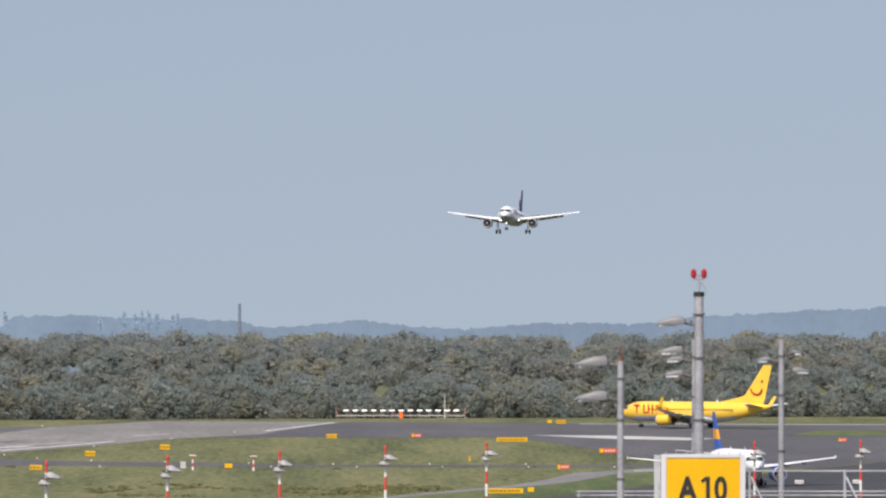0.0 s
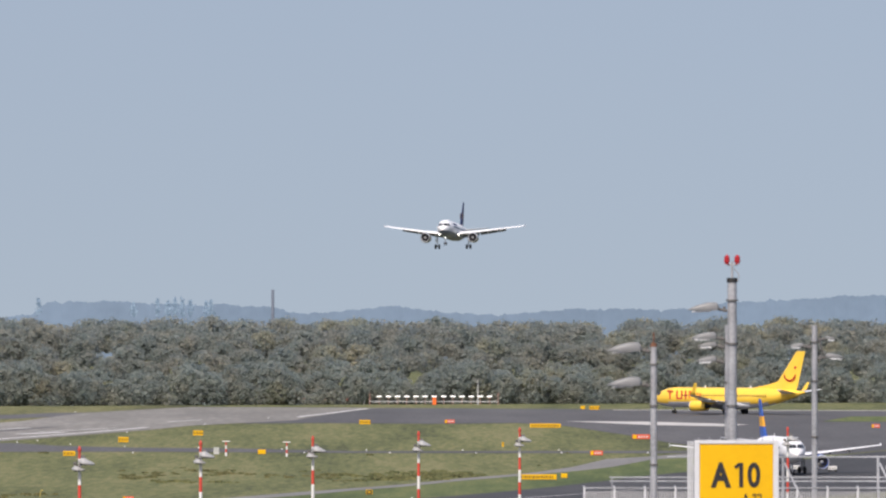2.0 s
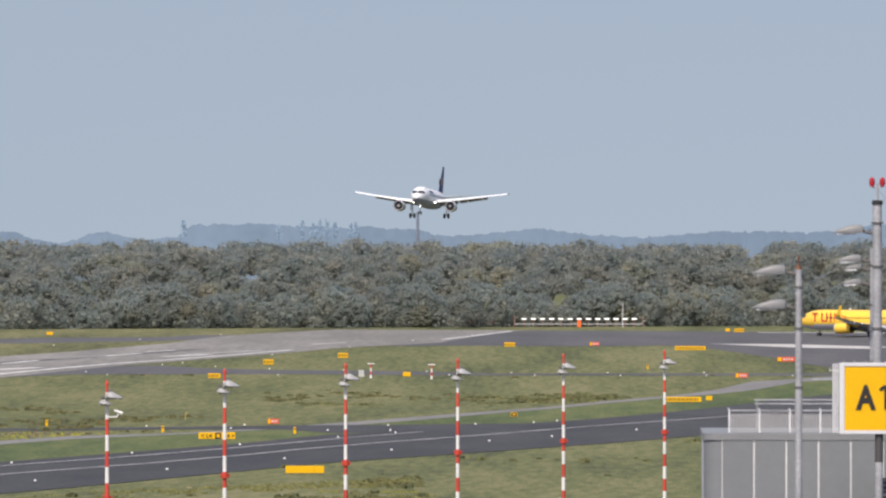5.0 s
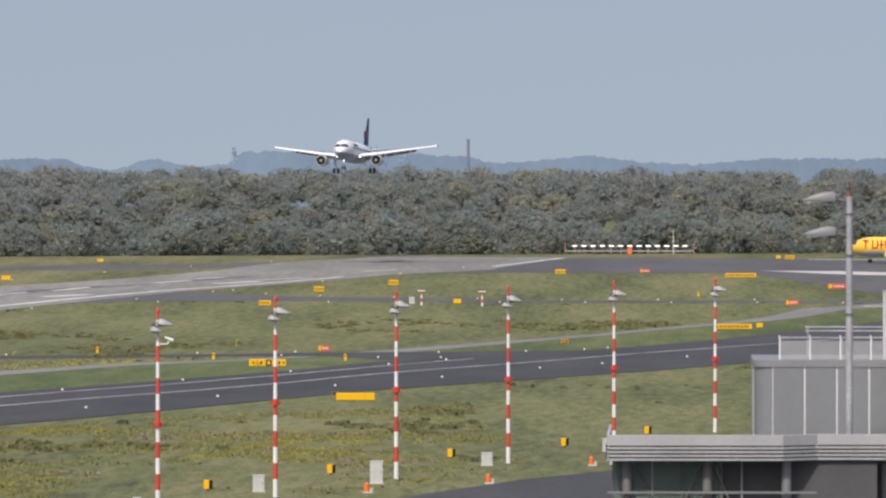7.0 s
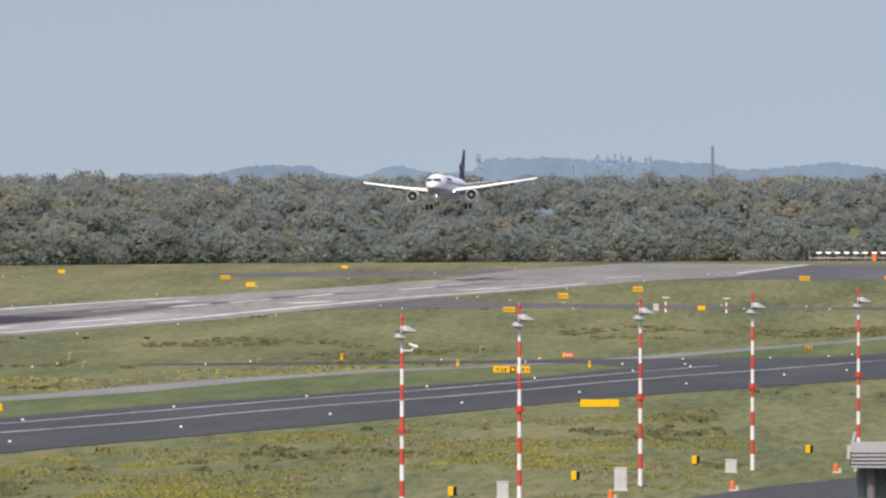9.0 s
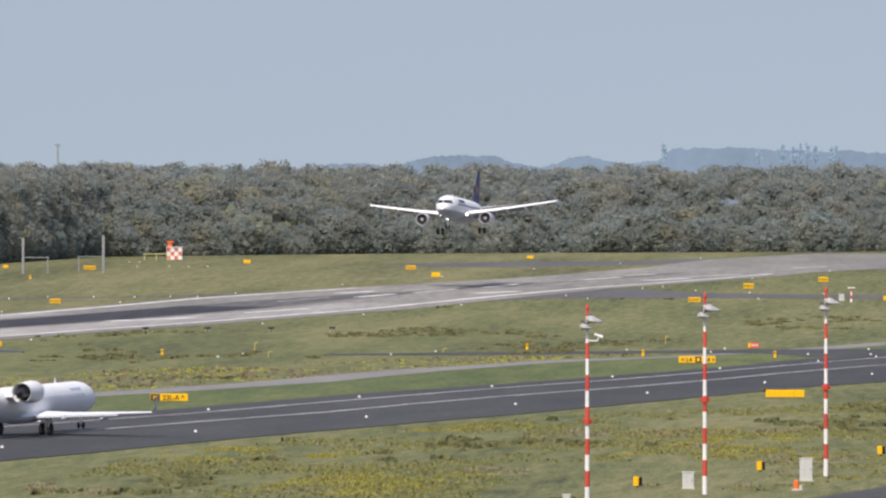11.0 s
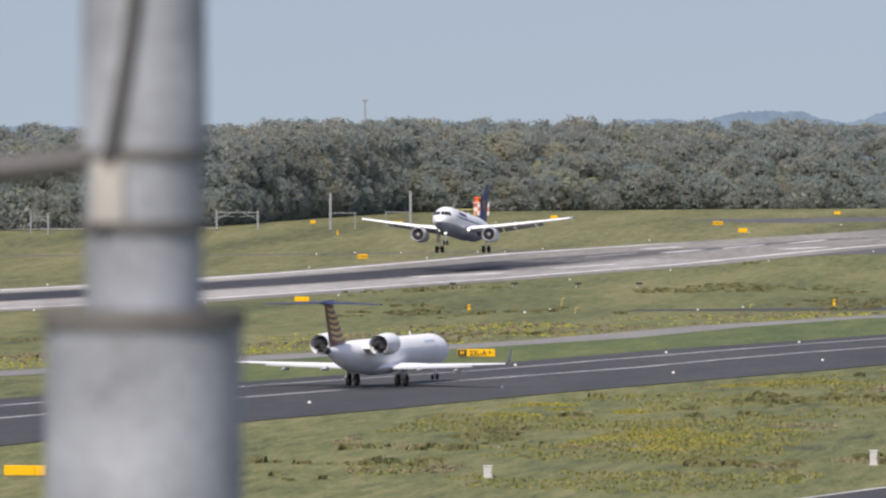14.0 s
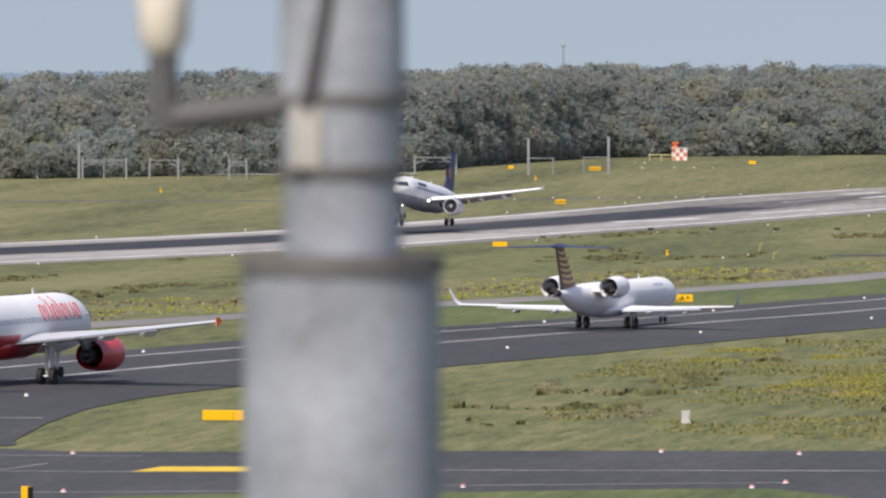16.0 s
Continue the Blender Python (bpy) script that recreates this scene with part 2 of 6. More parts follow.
def band(a, b, w0, w1):
    """Outline of a strip beside the line a-b, from w0 to w1 metres to its right."""
    a, b = Vector((*a, 0)), Vector((*b, 0))
    d = (b - a).normalized()
    r = Vector((d.y, -d.x, 0))
    return [(q.x, q.y) for q in (a + r * w0, b + r * w0, b + r * w1, a + r * w1)]


def ground():
    bm = bmesh.new()
    xs = [-2500, -900, -450, -200, 0, 200, 450, 900, 2500]
    rows = [[bm.verts.new((x, y, terrain(y))) for x in xs] for y in YS]
    for r0, r1 in zip(rows, rows[1:]):
        for i in range(len(xs) - 1):
            bm.faces.new((r0[i], r0[i + 1], r1[i + 1], r1[i]))
    tagged(part("ground", bm, GRASS), "wide airfield meadow of dry yellowish green grass", "ground", "", "structure")


ground()

# runway: near edge and far edge of the pavement
RFAR = [(-313, 700), (-190, 1290), (-171, 1385), (-161, 1436), (-142, 1494), (-129, 1529), (-115, 1565), (-106.6, 1592), (-97, 1635), (-91.5, 1662), (-84, 1745), (-64, 1850)]
RNEAR = [(-262, 690), (-162, 1105), (-149, 1222), (-141, 1260), (-129.5, 1319), (-115.6, 1371), (-109, 1408), (-91.4, 1495), (-76.6, 1542), (-61.5, 1593), (-57, 1617), (-46.6, 1641), (-36.9, 1667), (-32, 1722), (-22, 1835)]
runway = drape("runway", RNEAR + RFAR[::-1], RUNWAY, 0.05, label="long pale concrete runway with dark rubber streaks and worn white markings", category="runway")


def side_point(line, u):
    """The point of an edge line at u metres along the runway's heading."""
    us = [0.206 * x + 0.978 * y for x, y in line]
    return Vector((np.interp(u, us, [p[0] for p in line]), np.interp(u, us, [p[1] for p in line]), 0))


def along(s, w):
    """A point on the runway: s from 0 (near end) to 1 (threshold), w from 0 (far edge) to 1 (near edge)."""
    u = 622 + 1168 * s
    p = side_point(RFAR, u).lerp(side_point(RNEAR, u), w)
    return (p.x, p.y)


def runway_patch(name, s0, s1, w0, w1, material, lift, label="", w2=None, w3=None):
    n = max(1, round((s1 - s0) / 0.03))
    w2, w3 = (w0 if w2 is None else w2), (w1 if w3 is None else w3)
    ss = [(s0 + (s1 - s0) * k / n, k / n) for k in range(n + 1)]
    pts = [along(q, w0 + (w2 - w0) * f) for q, f in ss] + [along(q, w1 + (w3 - w1) * f) for q, f in ss[::-1]]
    return drape(name, pts, material, lift, parent=runway, label=label)


PALERUN = ground_mat("bright_runway_concrete", [(0.40, (0.175, 0.172, 0.166)), (0.5, (0.235, 0.23, 0.222)), (0.60, (0.315, 0.308, 0.294))], 0.012, 0.07, 0.6, rough=0.9, bump=0.08, stretch=(1.0, 0.12, 1))
runway_patch("rubber_streak", 0.0, 0.60, 0.20, 0.55, RUBBERED, 0.065, "black tyre rubber on the touchdown zone", 0.25, 0.56)
runway_patch("rubber_streak", 0.60, 0.70, 0.25, 0.56, SMEARED, 0.065, "", 0.42, 0.50)
runway_patch("rubber_streak", 0.70, 0.80, 0.36, 0.46, SMEARED, 0.066, "", 0.42, 0.48)
runway_patch("pale_strip", 0.0, 0.62, 0.58, 0.86, PALERUN, 0.062, "bright worn concrete strip", 0.62, 0.86)
runway_patch("pale_strip", 0.0, 0.56, 0.07, 0.18, PALERUN, 0.062, "bright worn concrete strip")
runway_patch("edge_line", 0.0, 0.70, 0.045, 0.07, MARK, 0.07)
runway_patch("edge_line", 0.0, 0.80, 0.87, 0.895, MARK, 0.07)
for k in range(3):
    runway_patch("centre_dash", 0.625 + k * 0.055, 0.65 + k * 0.055, 0.40, 0.412, MARKG, 0.08)

drape("dry_meadow", [(-470, 700)] + RFAR + [(-64, 1880), (-110, 1868), (-165, 1842), (-224, 1772), (-243, 1620), (-306, 1563), (-470, 1488)], DRYGRASS, 0.02, label="drier tan meadow between the runway and the wood", category="grass")

# parallel taxiway and its surroundings
TN = [(-140.0, 300.0), (-112.0, 440.0), (-89.0, 453.0), (-90.3, 459.0), (-92.8, 481.0), (-94.4, 502.0), (-94.7, 520.0), (-93.4, 533.0), (-91.5, 546.0), (-83.2, 591), (-77, 622), (-72, 654), (-66.3, 685), (-60.9, 712), (-51.3, 758), (-31.2, 869), (-3.5, 971), (12, 1034), (60, 1180)]
TF = [(110, 1560), (64, 1420), (27, 1294), (-4, 1144), (-12, 1112), (-26, 1058), (-37, 1031), (-45.2, 977), (-55.5, 923.5), (-64.9, 877.5), (-75.8, 830.5), (-86.2, 769), (-95, 724), (-110.5, 650), (-114, 626), (-129, 540), (-170, 420), (-195, 300)]
drape("taxiway", TN + [(150, 1200), (170, 1560)] + TF, ASPHALT, 0.05, label="dark asphalt taxiway with thin pale edge lines", category="taxiway")


def ribbon(name, pts, w, material, lift, label, category, parent=None):
    """A painted line or narrow road of width w along pts."""
    out = []
    for (ax, ay), (bx, by) in zip(pts, pts[1:]):
        out.append(band((ax, ay), (bx, by), -w / 2, w / 2))
    return drape(name, out[0], material, lift, label=label, category=category, extra=out[1:], parent=parent)


taxi = bpy.data.objects["taxiway"]
L1 = [(-140, 423), (-115.1, 579.5), (-110.9, 609), (-106.7, 632.5), (-97.6, 684), (-83.5, 747), (-77.2, 784), (-69.6, 825.5), (-63, 860.5), (-54, 902), (-44.1, 953.5), (-34.1, 1009.5), (-25.4, 1051)]
L2 = [(-131, 423), (-106.7, 568), (-103.5, 589), (-93, 650), (-79.9, 715), (-71.3, 755), (-66.5, 786), (-60.1, 821), (-49.2, 870), (-41.9, 909), (-37.1, 940), (-28.5, 983), (-19, 1022), (-3.9, 1091), (28, 1215)]
ribbon("guide_line", [(-104, 489), (-94.6, 489.5)], 0.35, MARK, 0.07, "short white painted line", "", taxi)
ribbon("guide_line", L1, 0.5, MARKG, 0.065, "thin pale painted line", "", taxi)
ribbon("guide_line", L2, 0.55, MARKG, 0.065, "thin pale painted line", "", taxi)
for (ax, ay), (bx, by), w in (((-136.9, 1464.5), (-131.7, 1479.5), 2.2), ((-131.4, 1441), (-126.2, 1461), 1.6), ((-123.3, 1470), (-117.7, 1494), 1.2), ((-112.3, 1466), (-105.3, 1480), 2.6), ((-113.9, 1506), (-108.8, 1528), 1.2),
                              ((-98.4, 1558), (-92.6, 1577), 1.4), ((-86.9, 1555), (-79, 1570), 2.4), ((-92.2, 1590.5), (-87.2, 1600), 1.2), ((-157.4, 1291), (-146.4, 1314), 2.6), ((-141, 1345), (-133, 1372), 1.2), ((-84, 1572), (-70, 1600), 1.0), ((-62, 1650), (-56, 1668), 1.0)):
    ribbon("touchdown_bar", [(ax, ay), (bx, by)], w, MARK, 0.085, "worn white painted bar", "", runway)

ribbon("edge_line", [(-37, 1700), (-31, 1745), (-24, 1820)], 1.1, MARK, 0.07, "broad white edge line near the threshold", "", runway)

ROADLOW = [(-140, 640), (-112, 768), (-101, 815), (-92.4, 850), (-84.1, 889), (-80.7, 919), (-76.9, 951), (-67.2, 1003), (-54.4, 1037), (-45, 1069), (-35.6, 1098), (-25.4, 1150), (-18, 1190), (-10, 1223), (-2.5, 1260), (9, 1300), (16.5, 1324), (22.4, 1348), (29.8, 1392), (46, 1425)]
ROADUP = [(46, 1452), (30.2, 1411), (22.2, 1395), (15.9, 1348), (9.1, 1313), (-2.6, 1275), (-10.2, 1238), (-18.3, 1207), (-25.9, 1176), (-36.4, 1123), (-45.5, 1083), (-55.3, 1044), (-68.4, 1021), (-78.8, 974), (-83.7, 954), (-87.6, 925), (-94.5, 874), (-103, 838), (-114.5, 792), (-144, 660)]
drape("verge", ROADLOW[1:] + TF[1:14], MOWN, 0.03, label="strip of short bright green mown grass", category="grass strip")
drape("service_road", ROADLOW + ROADUP, SERVICE, 0.04, label="narrow weathered grey service road through the grass", category="road")
drape("taxiway_stub", [(-100, 1050), (-85, 1052), (-57, 1068), (-44, 1066), (-36, 1040), (-26, 1055), (-11, 1112), (-30, 1100), (-46, 1094), (-57, 1086), (-78, 1074), (-100, 1058)], ASPHALT, 0.045, label="thin dark asphalt branch crossing the meadow", category="taxiway")
drape("taxiway_link", [(-97, 1437), (-61, 1440), (-22, 1432), (60, 1430), (60, 1446), (-22, 1444), (-42, 1460), (-62, 1466), (-75, 1477), (-85, 1497), (-95, 1490), (-106, 1420)], LINKASPH, 0.035, label="dark asphalt taxiway crossing the meadow to the runway", category="taxiway")
drape("far_track", [(-320, 1395), (-200, 1424), (-177, 1433), (-154, 1456), (-154, 1462), (-177, 1439), (-200, 1430), (-320, 1401)], LINKASPH, 0.04, label="narrow dark track beyond the runway", category="road")
drape("apron_far", [(-46.6, 1637), (-31, 1641), (-6, 1634), (8, 1642), (17, 1620), (29, 1547), (35, 1500), (44, 1450), (62, 1420), (110, 1560), (170, 1560), (230, 1600), (230, 1775), (95, 1775), (-22, 1838)], LINKASPH, 0.03,
      label="broad dark asphalt holding area beside the threshold", category="apron")
drape("concrete_strip", [(17.8, 1657), (34.3, 1624), (49.1, 1614), (54, 1628), (34.3, 1653)], CONCRETE, 0.06, label="pale concrete strip in the asphalt", category="pavement")
drape("concrete_strip", [(30, 1792), (170, 1765), (170, 1772), (30, 1800)], CONCRETE, 0.06, label="pale concrete edge behind the holding area", category="pavement")
drape("grass_island", [(70, 1655), (150, 1640), (150, 1710), (78, 1705)], MOWN, 0.06, label="grass island between the asphalt areas", category="grass strip")
drape("far_taxiway", [(-136, 1664), (-121.5, 1659), (-106, 1674), (-95, 1680), (-88, 1700), (-82, 1757), (-90, 1753), (-98, 1727), (-118, 1719), (-132, 1706), (-150, 1690)], LINKASPH, 0.035, label="dark taxiway stub beyond the runway", category="taxiway")
drape("near_taxiway", [(-92, 450.5), (-84.2, 445.3), (-75, 446.5), (-57.5, 450.5), (-36, 453), (-28.3, 486), (-20.7, 520), (-10.8, 569), (-4.8, 590), (60, 700), (130, 700), (130, 60), (-170, 60), (-150, 300), (-112, 440)], ASPHALT, 0.055,
      label="dark asphalt taxiway and apron below the terrace", category="taxiway")
near_tw = bpy.data.objects["near_taxiway"]
for pts, w in (([(-130, 420.5), (-77, 423), (-60.5, 427), (-37.9, 429.5)], 0.3), ([(-130, 396.5), (-79.6, 401), (-68.7, 404), (-58.3, 411), (-41.6, 416.5)], 0.25), ([(-130, 438.3), (-79.6, 440.5)], 0.2), ([(-86, 412), (-84.2, 424), (-83.1, 431.5)], 0.12)):
    ribbon("guide_line", pts, w, MARKG, 0.07, "", "", near_tw)
ribbon("apron_edge_line", [(-36.5, 452.5), (-28.5, 485), (-20.9, 519)], 0.4, MARKG, 0.07, "white painted apron edge", "", near_tw)
drape("grass_island", [(-80, 380), (-73.4, 398), (-67.7, 401.5), (-58, 404), (-49, 408), (-45.4, 409.5), (-41.8, 410), (-36, 400), (-36, 380)], MOWN, 0.08, label="corner of a grass strip beside the taxiway", category="grass strip")
drape("yellow_marking", [(-77, 423), (-66.5, 424.5), (-65.5, 430), (-76.4, 428.6)], MARKY, 0.075, parent=near_tw, label="broad yellow painted marking")


# ---- aircraft ----
def section(x, zc, hw, hh, n=28, lower=1.0):
    r = []
    for i in range(n):
        a = 2 * math.pi * i / n
        s, c = math.sin(a), math.cos(a)
        r.append((x, hw * c, zc + (hh * s if s > 0 else hh * lower * s)))
    return r


def fuselage(bm, nose, tail, rad_w, rad_h, zc, nose_len, tail_len, upsweep, split=None, aft=0.0):
    """Body of revolution with drooped nose and upswept tail; x forward. split: height under which the belly colour begins."""
    rings = []
    for k in range(11):
        t = (k + 0.04) / 10.04
        f = (1 - (1 - t) ** 2.0) ** 0.56
        rings.append(section(nose - nose_len * t, zc - (1 - f) * rad_h * 0.32, max(rad_w * f, 0.05), max(rad_h * f, 0.05)))
    for k in range(1, 9):
        x = nose - nose_len + (tail + tail_len - nose + nose_len) * k / 8
        rings.append(section(x, zc, rad_w, rad_h))
    for k in range(1, 10):
        t = k / 9
        f = 1 - 0.90 * t ** 1.55
        rings.append(section(tail + tail_len * (1 - t), zc + upsweep * t ** 1.5, rad_w * f, rad_h * f))
    fs = loft(bm, rings)
    if split is not None:
        for f in fs:
            c = f.calc_center_median()
            if (c.z < split if not aft else c.x < 2.5 and c.z < split + 0.1 + (2.5 - c.x) * aft):
                f.material_index = 1
    return rings


def foil(y, x_le, chord, z, thick, n=9):
    up, lo = [], []
    for i in range(n):
        u = 0.5 - 0.5 * math.cos(math.pi * i / (n - 1))
        h = 5 * thick * (0.2969 * math.sqrt(u) - 0.126 * u - 0.3516 * u * u + 0.2843 * u ** 3 - 0.1036 * u ** 4) * chord
        up.append((x_le - u * chord, y, z + h * 1.1))
        lo.append((x_le - u * chord, y, z - h * 0.8))
    return up + lo[-2:0:-1]


def wing(bm, stations, side):
    loft(bm, [foil(side * y, x, c, z, t) for y, x, c, z, t in stations])


def fin(bm, stations):
    """stations: height, leading edge x, chord, thickness ratio."""
    rings = []
    for z, x, c, t in stations:
        rings.append([(p[0], p[2] - 0, z) for p in foil(0, x, c, 0, t)])
    loft(bm, rings)


def nacelle(parent, x0, y, z, r, length, mats, rear=0.72):
    """Engine pod with lip, inlet, fan, spinner, core nozzle and cone; x0 is the lip."""
    skin, lip, dark = mats
    bm = bmesh.new()
    prof = [(-0.55, 0.80), (-0.10, 0.84), (0.0, 0.90), (-0.06, 0.955), (-0.30, 1.0), (-0.9, 1.04), (-length * 0.55, 1.0), (-length * 0.82, 0.5 + rear * 0.5), (-length * 0.98, rear), (-length * 0.96, rear - 0.06), (-length * 0.6, 0.70)]
    rings = []
    for dx, f in prof:
        rings.append([(x0 + dx, y + r * f * math.cos(2 * math.pi * i / 24), z + r * f * math.sin(2 * math.pi * i / 24)) for i in range(24)])
    fs = loft(bm, rings, cap=False)
    for f in fs:
        if f.calc_center_median().x > x0 - 0.32:
            f.material_index = 1
    eng = part("engine", bm, [skin, lip], parent, "engine pod with bare metal lip", smooth=True)
    bm = bmesh.new()
    tube(bm, (x0 - 0.55, y, z), (x0 - 0.62, y, z), r * 0.80, n=24)
    for i in range(18):
        a = 2 * math.pi * i / 18
        m = Matrix.Translation((x0 - 0.5, y, z)) @ Matrix.Rotation(a, 4, "X") @ Matrix.Rotation(0.6, 4, "Z")
        box(bm, 0, 0, r * 0.5, 0.02, 0.12, r * 0.55, m=m)
    part("fan", bm, dark, eng, "dark fan disc", smooth=False)
    bm = bmesh.new()
    tube(bm, (x0 - 0.56, y, z), (x0 - 0.12, y, z), r * 0.26, 0.03, n=14)
    part("spinner", bm, METAL, eng, smooth=True)
    bm = bmesh.new()
    tube(bm, (x0 - length * 0.60, y, z), (x0 - length * 1.12, y, z), r * 0.62, r * 0.42, n=20)
    tube(bm, (x0 - length * 1.1, y, z), (x0 - length * 1.32, y, z), r * 0.30, r * 0.06, n=14)
    part("core_nozzle", bm, DARKMETAL, eng, "dark exhaust nozzle", smooth=True)
    return eng


def wheel(parent, x, y, z, r, w):
    bm = bmesh.new()
    prof = [(-0.5, 0.55), (-0.5, 0.85), (-0.36, 0.98), (0, 1.0), (0.36, 0.98), (0.5, 0.85), (0.5, 0.55)]
    loft(bm, [[(r * f * math.cos(2 * math.pi * i / 20), d * w, r * f * math.sin(2 * math.pi * i / 20)) for i in range(20)] for d, f in prof])
    tyre = part("tyre", bm, RUBBER, parent, smooth=True, at=Matrix.Translation((x, y, z)))
    bm = bmesh.new()
    tube(bm, (0, -w * 0.46, 0), (0, w * 0.46, 0), r * 0.52, n=14)
    part("hub", bm, METAL, tyre)


def gear(parent, x, y, top, r, w, gap, doors=True, drop=0.0):
    """A leg with two wheels; drop: how far the strut hangs out in flight."""
    bm = bmesh.new()
    tube(bm, (x, y, top), (x, y, r * 1.3 - drop * 0.4), 0.13, n=10)
    tube(bm, (x, y, r * 1.6 - drop * 0.4), (x, y, r - drop), 0.09, n=10)
    tube(bm, (x, y - gap, r - drop), (x, y + gap, r - drop), 0.08, n=8)
    tube(bm, (x, y, top * 0.55), (x + 0.9, y, top), 0.07, n=8)
    leg = part("landing_gear", bm, METAL, parent, "metal landing gear leg", smooth=True)
    if doors:
        bm = bmesh.new()
        box(bm, x, y + (0.35 if y > 0 else -0.35), top * 0.66, 1.1, 0.05, top * 0.55, 0.02)
        part("gear_door", bm, WHITE, leg)
    for s in (-1, 1):
        wheel(leg, x, y + s * gap, r - drop, r, w)


def dots(parent, name, x0, x1, n, zc, rad_w, rad_h, z, mt, size=(0.26, 0.36)):
    """Rows of cabin windows on both flanks, slightly proud of the skin."""
    bm = bmesh.new()
    dz = (z - zc) / rad_h
    y = rad_w * math.sqrt(max(0, 1 - dz * dz)) + 0.006
    lean = math.atan2(dz * rad_w, math.sqrt(max(0, 1 - dz * dz)) * rad_h)
    for s in (-1, 1):
        for i in range(n):
            x = x0 + (x1 - x0) * i / (n - 1)
            m = Matrix.Translation((x, s * y, z)) @ Matrix.Rotation(s * lean, 4, "X")
            box(bm, 0, 0, 0, size[0], 0.02, size[1], m=m)
    ob = part(name, bm, mt, parent)
    ob["kind"] = "stuff"
    return ob


def cockpit(parent, nose, nose_len, rw, rh, zc, lo, hi):
    """Six dark windscreen panes lying on the skin of the nose, between two heights above the axis."""
    def on_skin(y, z):
        best = None
        for i in range(1, 160):
            t = i / 160
            f = (1 - (1 - t) ** 2.0) ** 0.56
            s = (z - zc + (1 - f) * rh * 0.32) / (rh * f)
            if abs(s) <= 1 and rw * f * math.sqrt(1 - s * s) >= y:
                best = t
                break
        return Vector((nose - nose_len * (best or 0.5), y, z))
    ylo, yhi = (0.03, 0.62, 1.12, 1.46), (0.03, 0.50, 0.90, 1.18)
    for s in (-1, 1):
        for k in range(3):
            e = 0.015
            q = [on_skin((ylo[k] + e) * rw / 1.975, zc + lo), on_skin((ylo[k + 1] - e) * rw / 1.975, zc + lo), on_skin((yhi[k + 1] - e) * rw / 1.975, zc + hi), on_skin((yhi[k] + e) * rw / 1.975, zc + hi)]
            bm = bmesh.new()
            out = [Vector((p.x + 0.05, s * (p.y + 0.03), p.z + 0.03)) for p in q]
            inn = [Vector((p.x - 0.15, s * (p.y - 0.05), p.z - 0.05)) for p in q]
            loft(bm, [out, inn])
            part("windscreen_pane", bm, GLASS, parent)


def antenna_blade(parent, x, z):
    bm = bmesh.new()
    loft(bm, [[(x, 0.03, z - 0.1), (x, -0.03, z - 0.1), (x - 0.5, -0.03, z - 0.1), (x - 0.5, 0.03, z - 0.1)], [(x - 0.3, 0.02, z + 0.4), (x - 0.3, -0.02, z + 0.4), (x - 0.5, -0.02, z + 0.4), (x - 0.5, 0.02, z + 0.4)]])
    part("antenna_blade", bm, WHITE, parent)


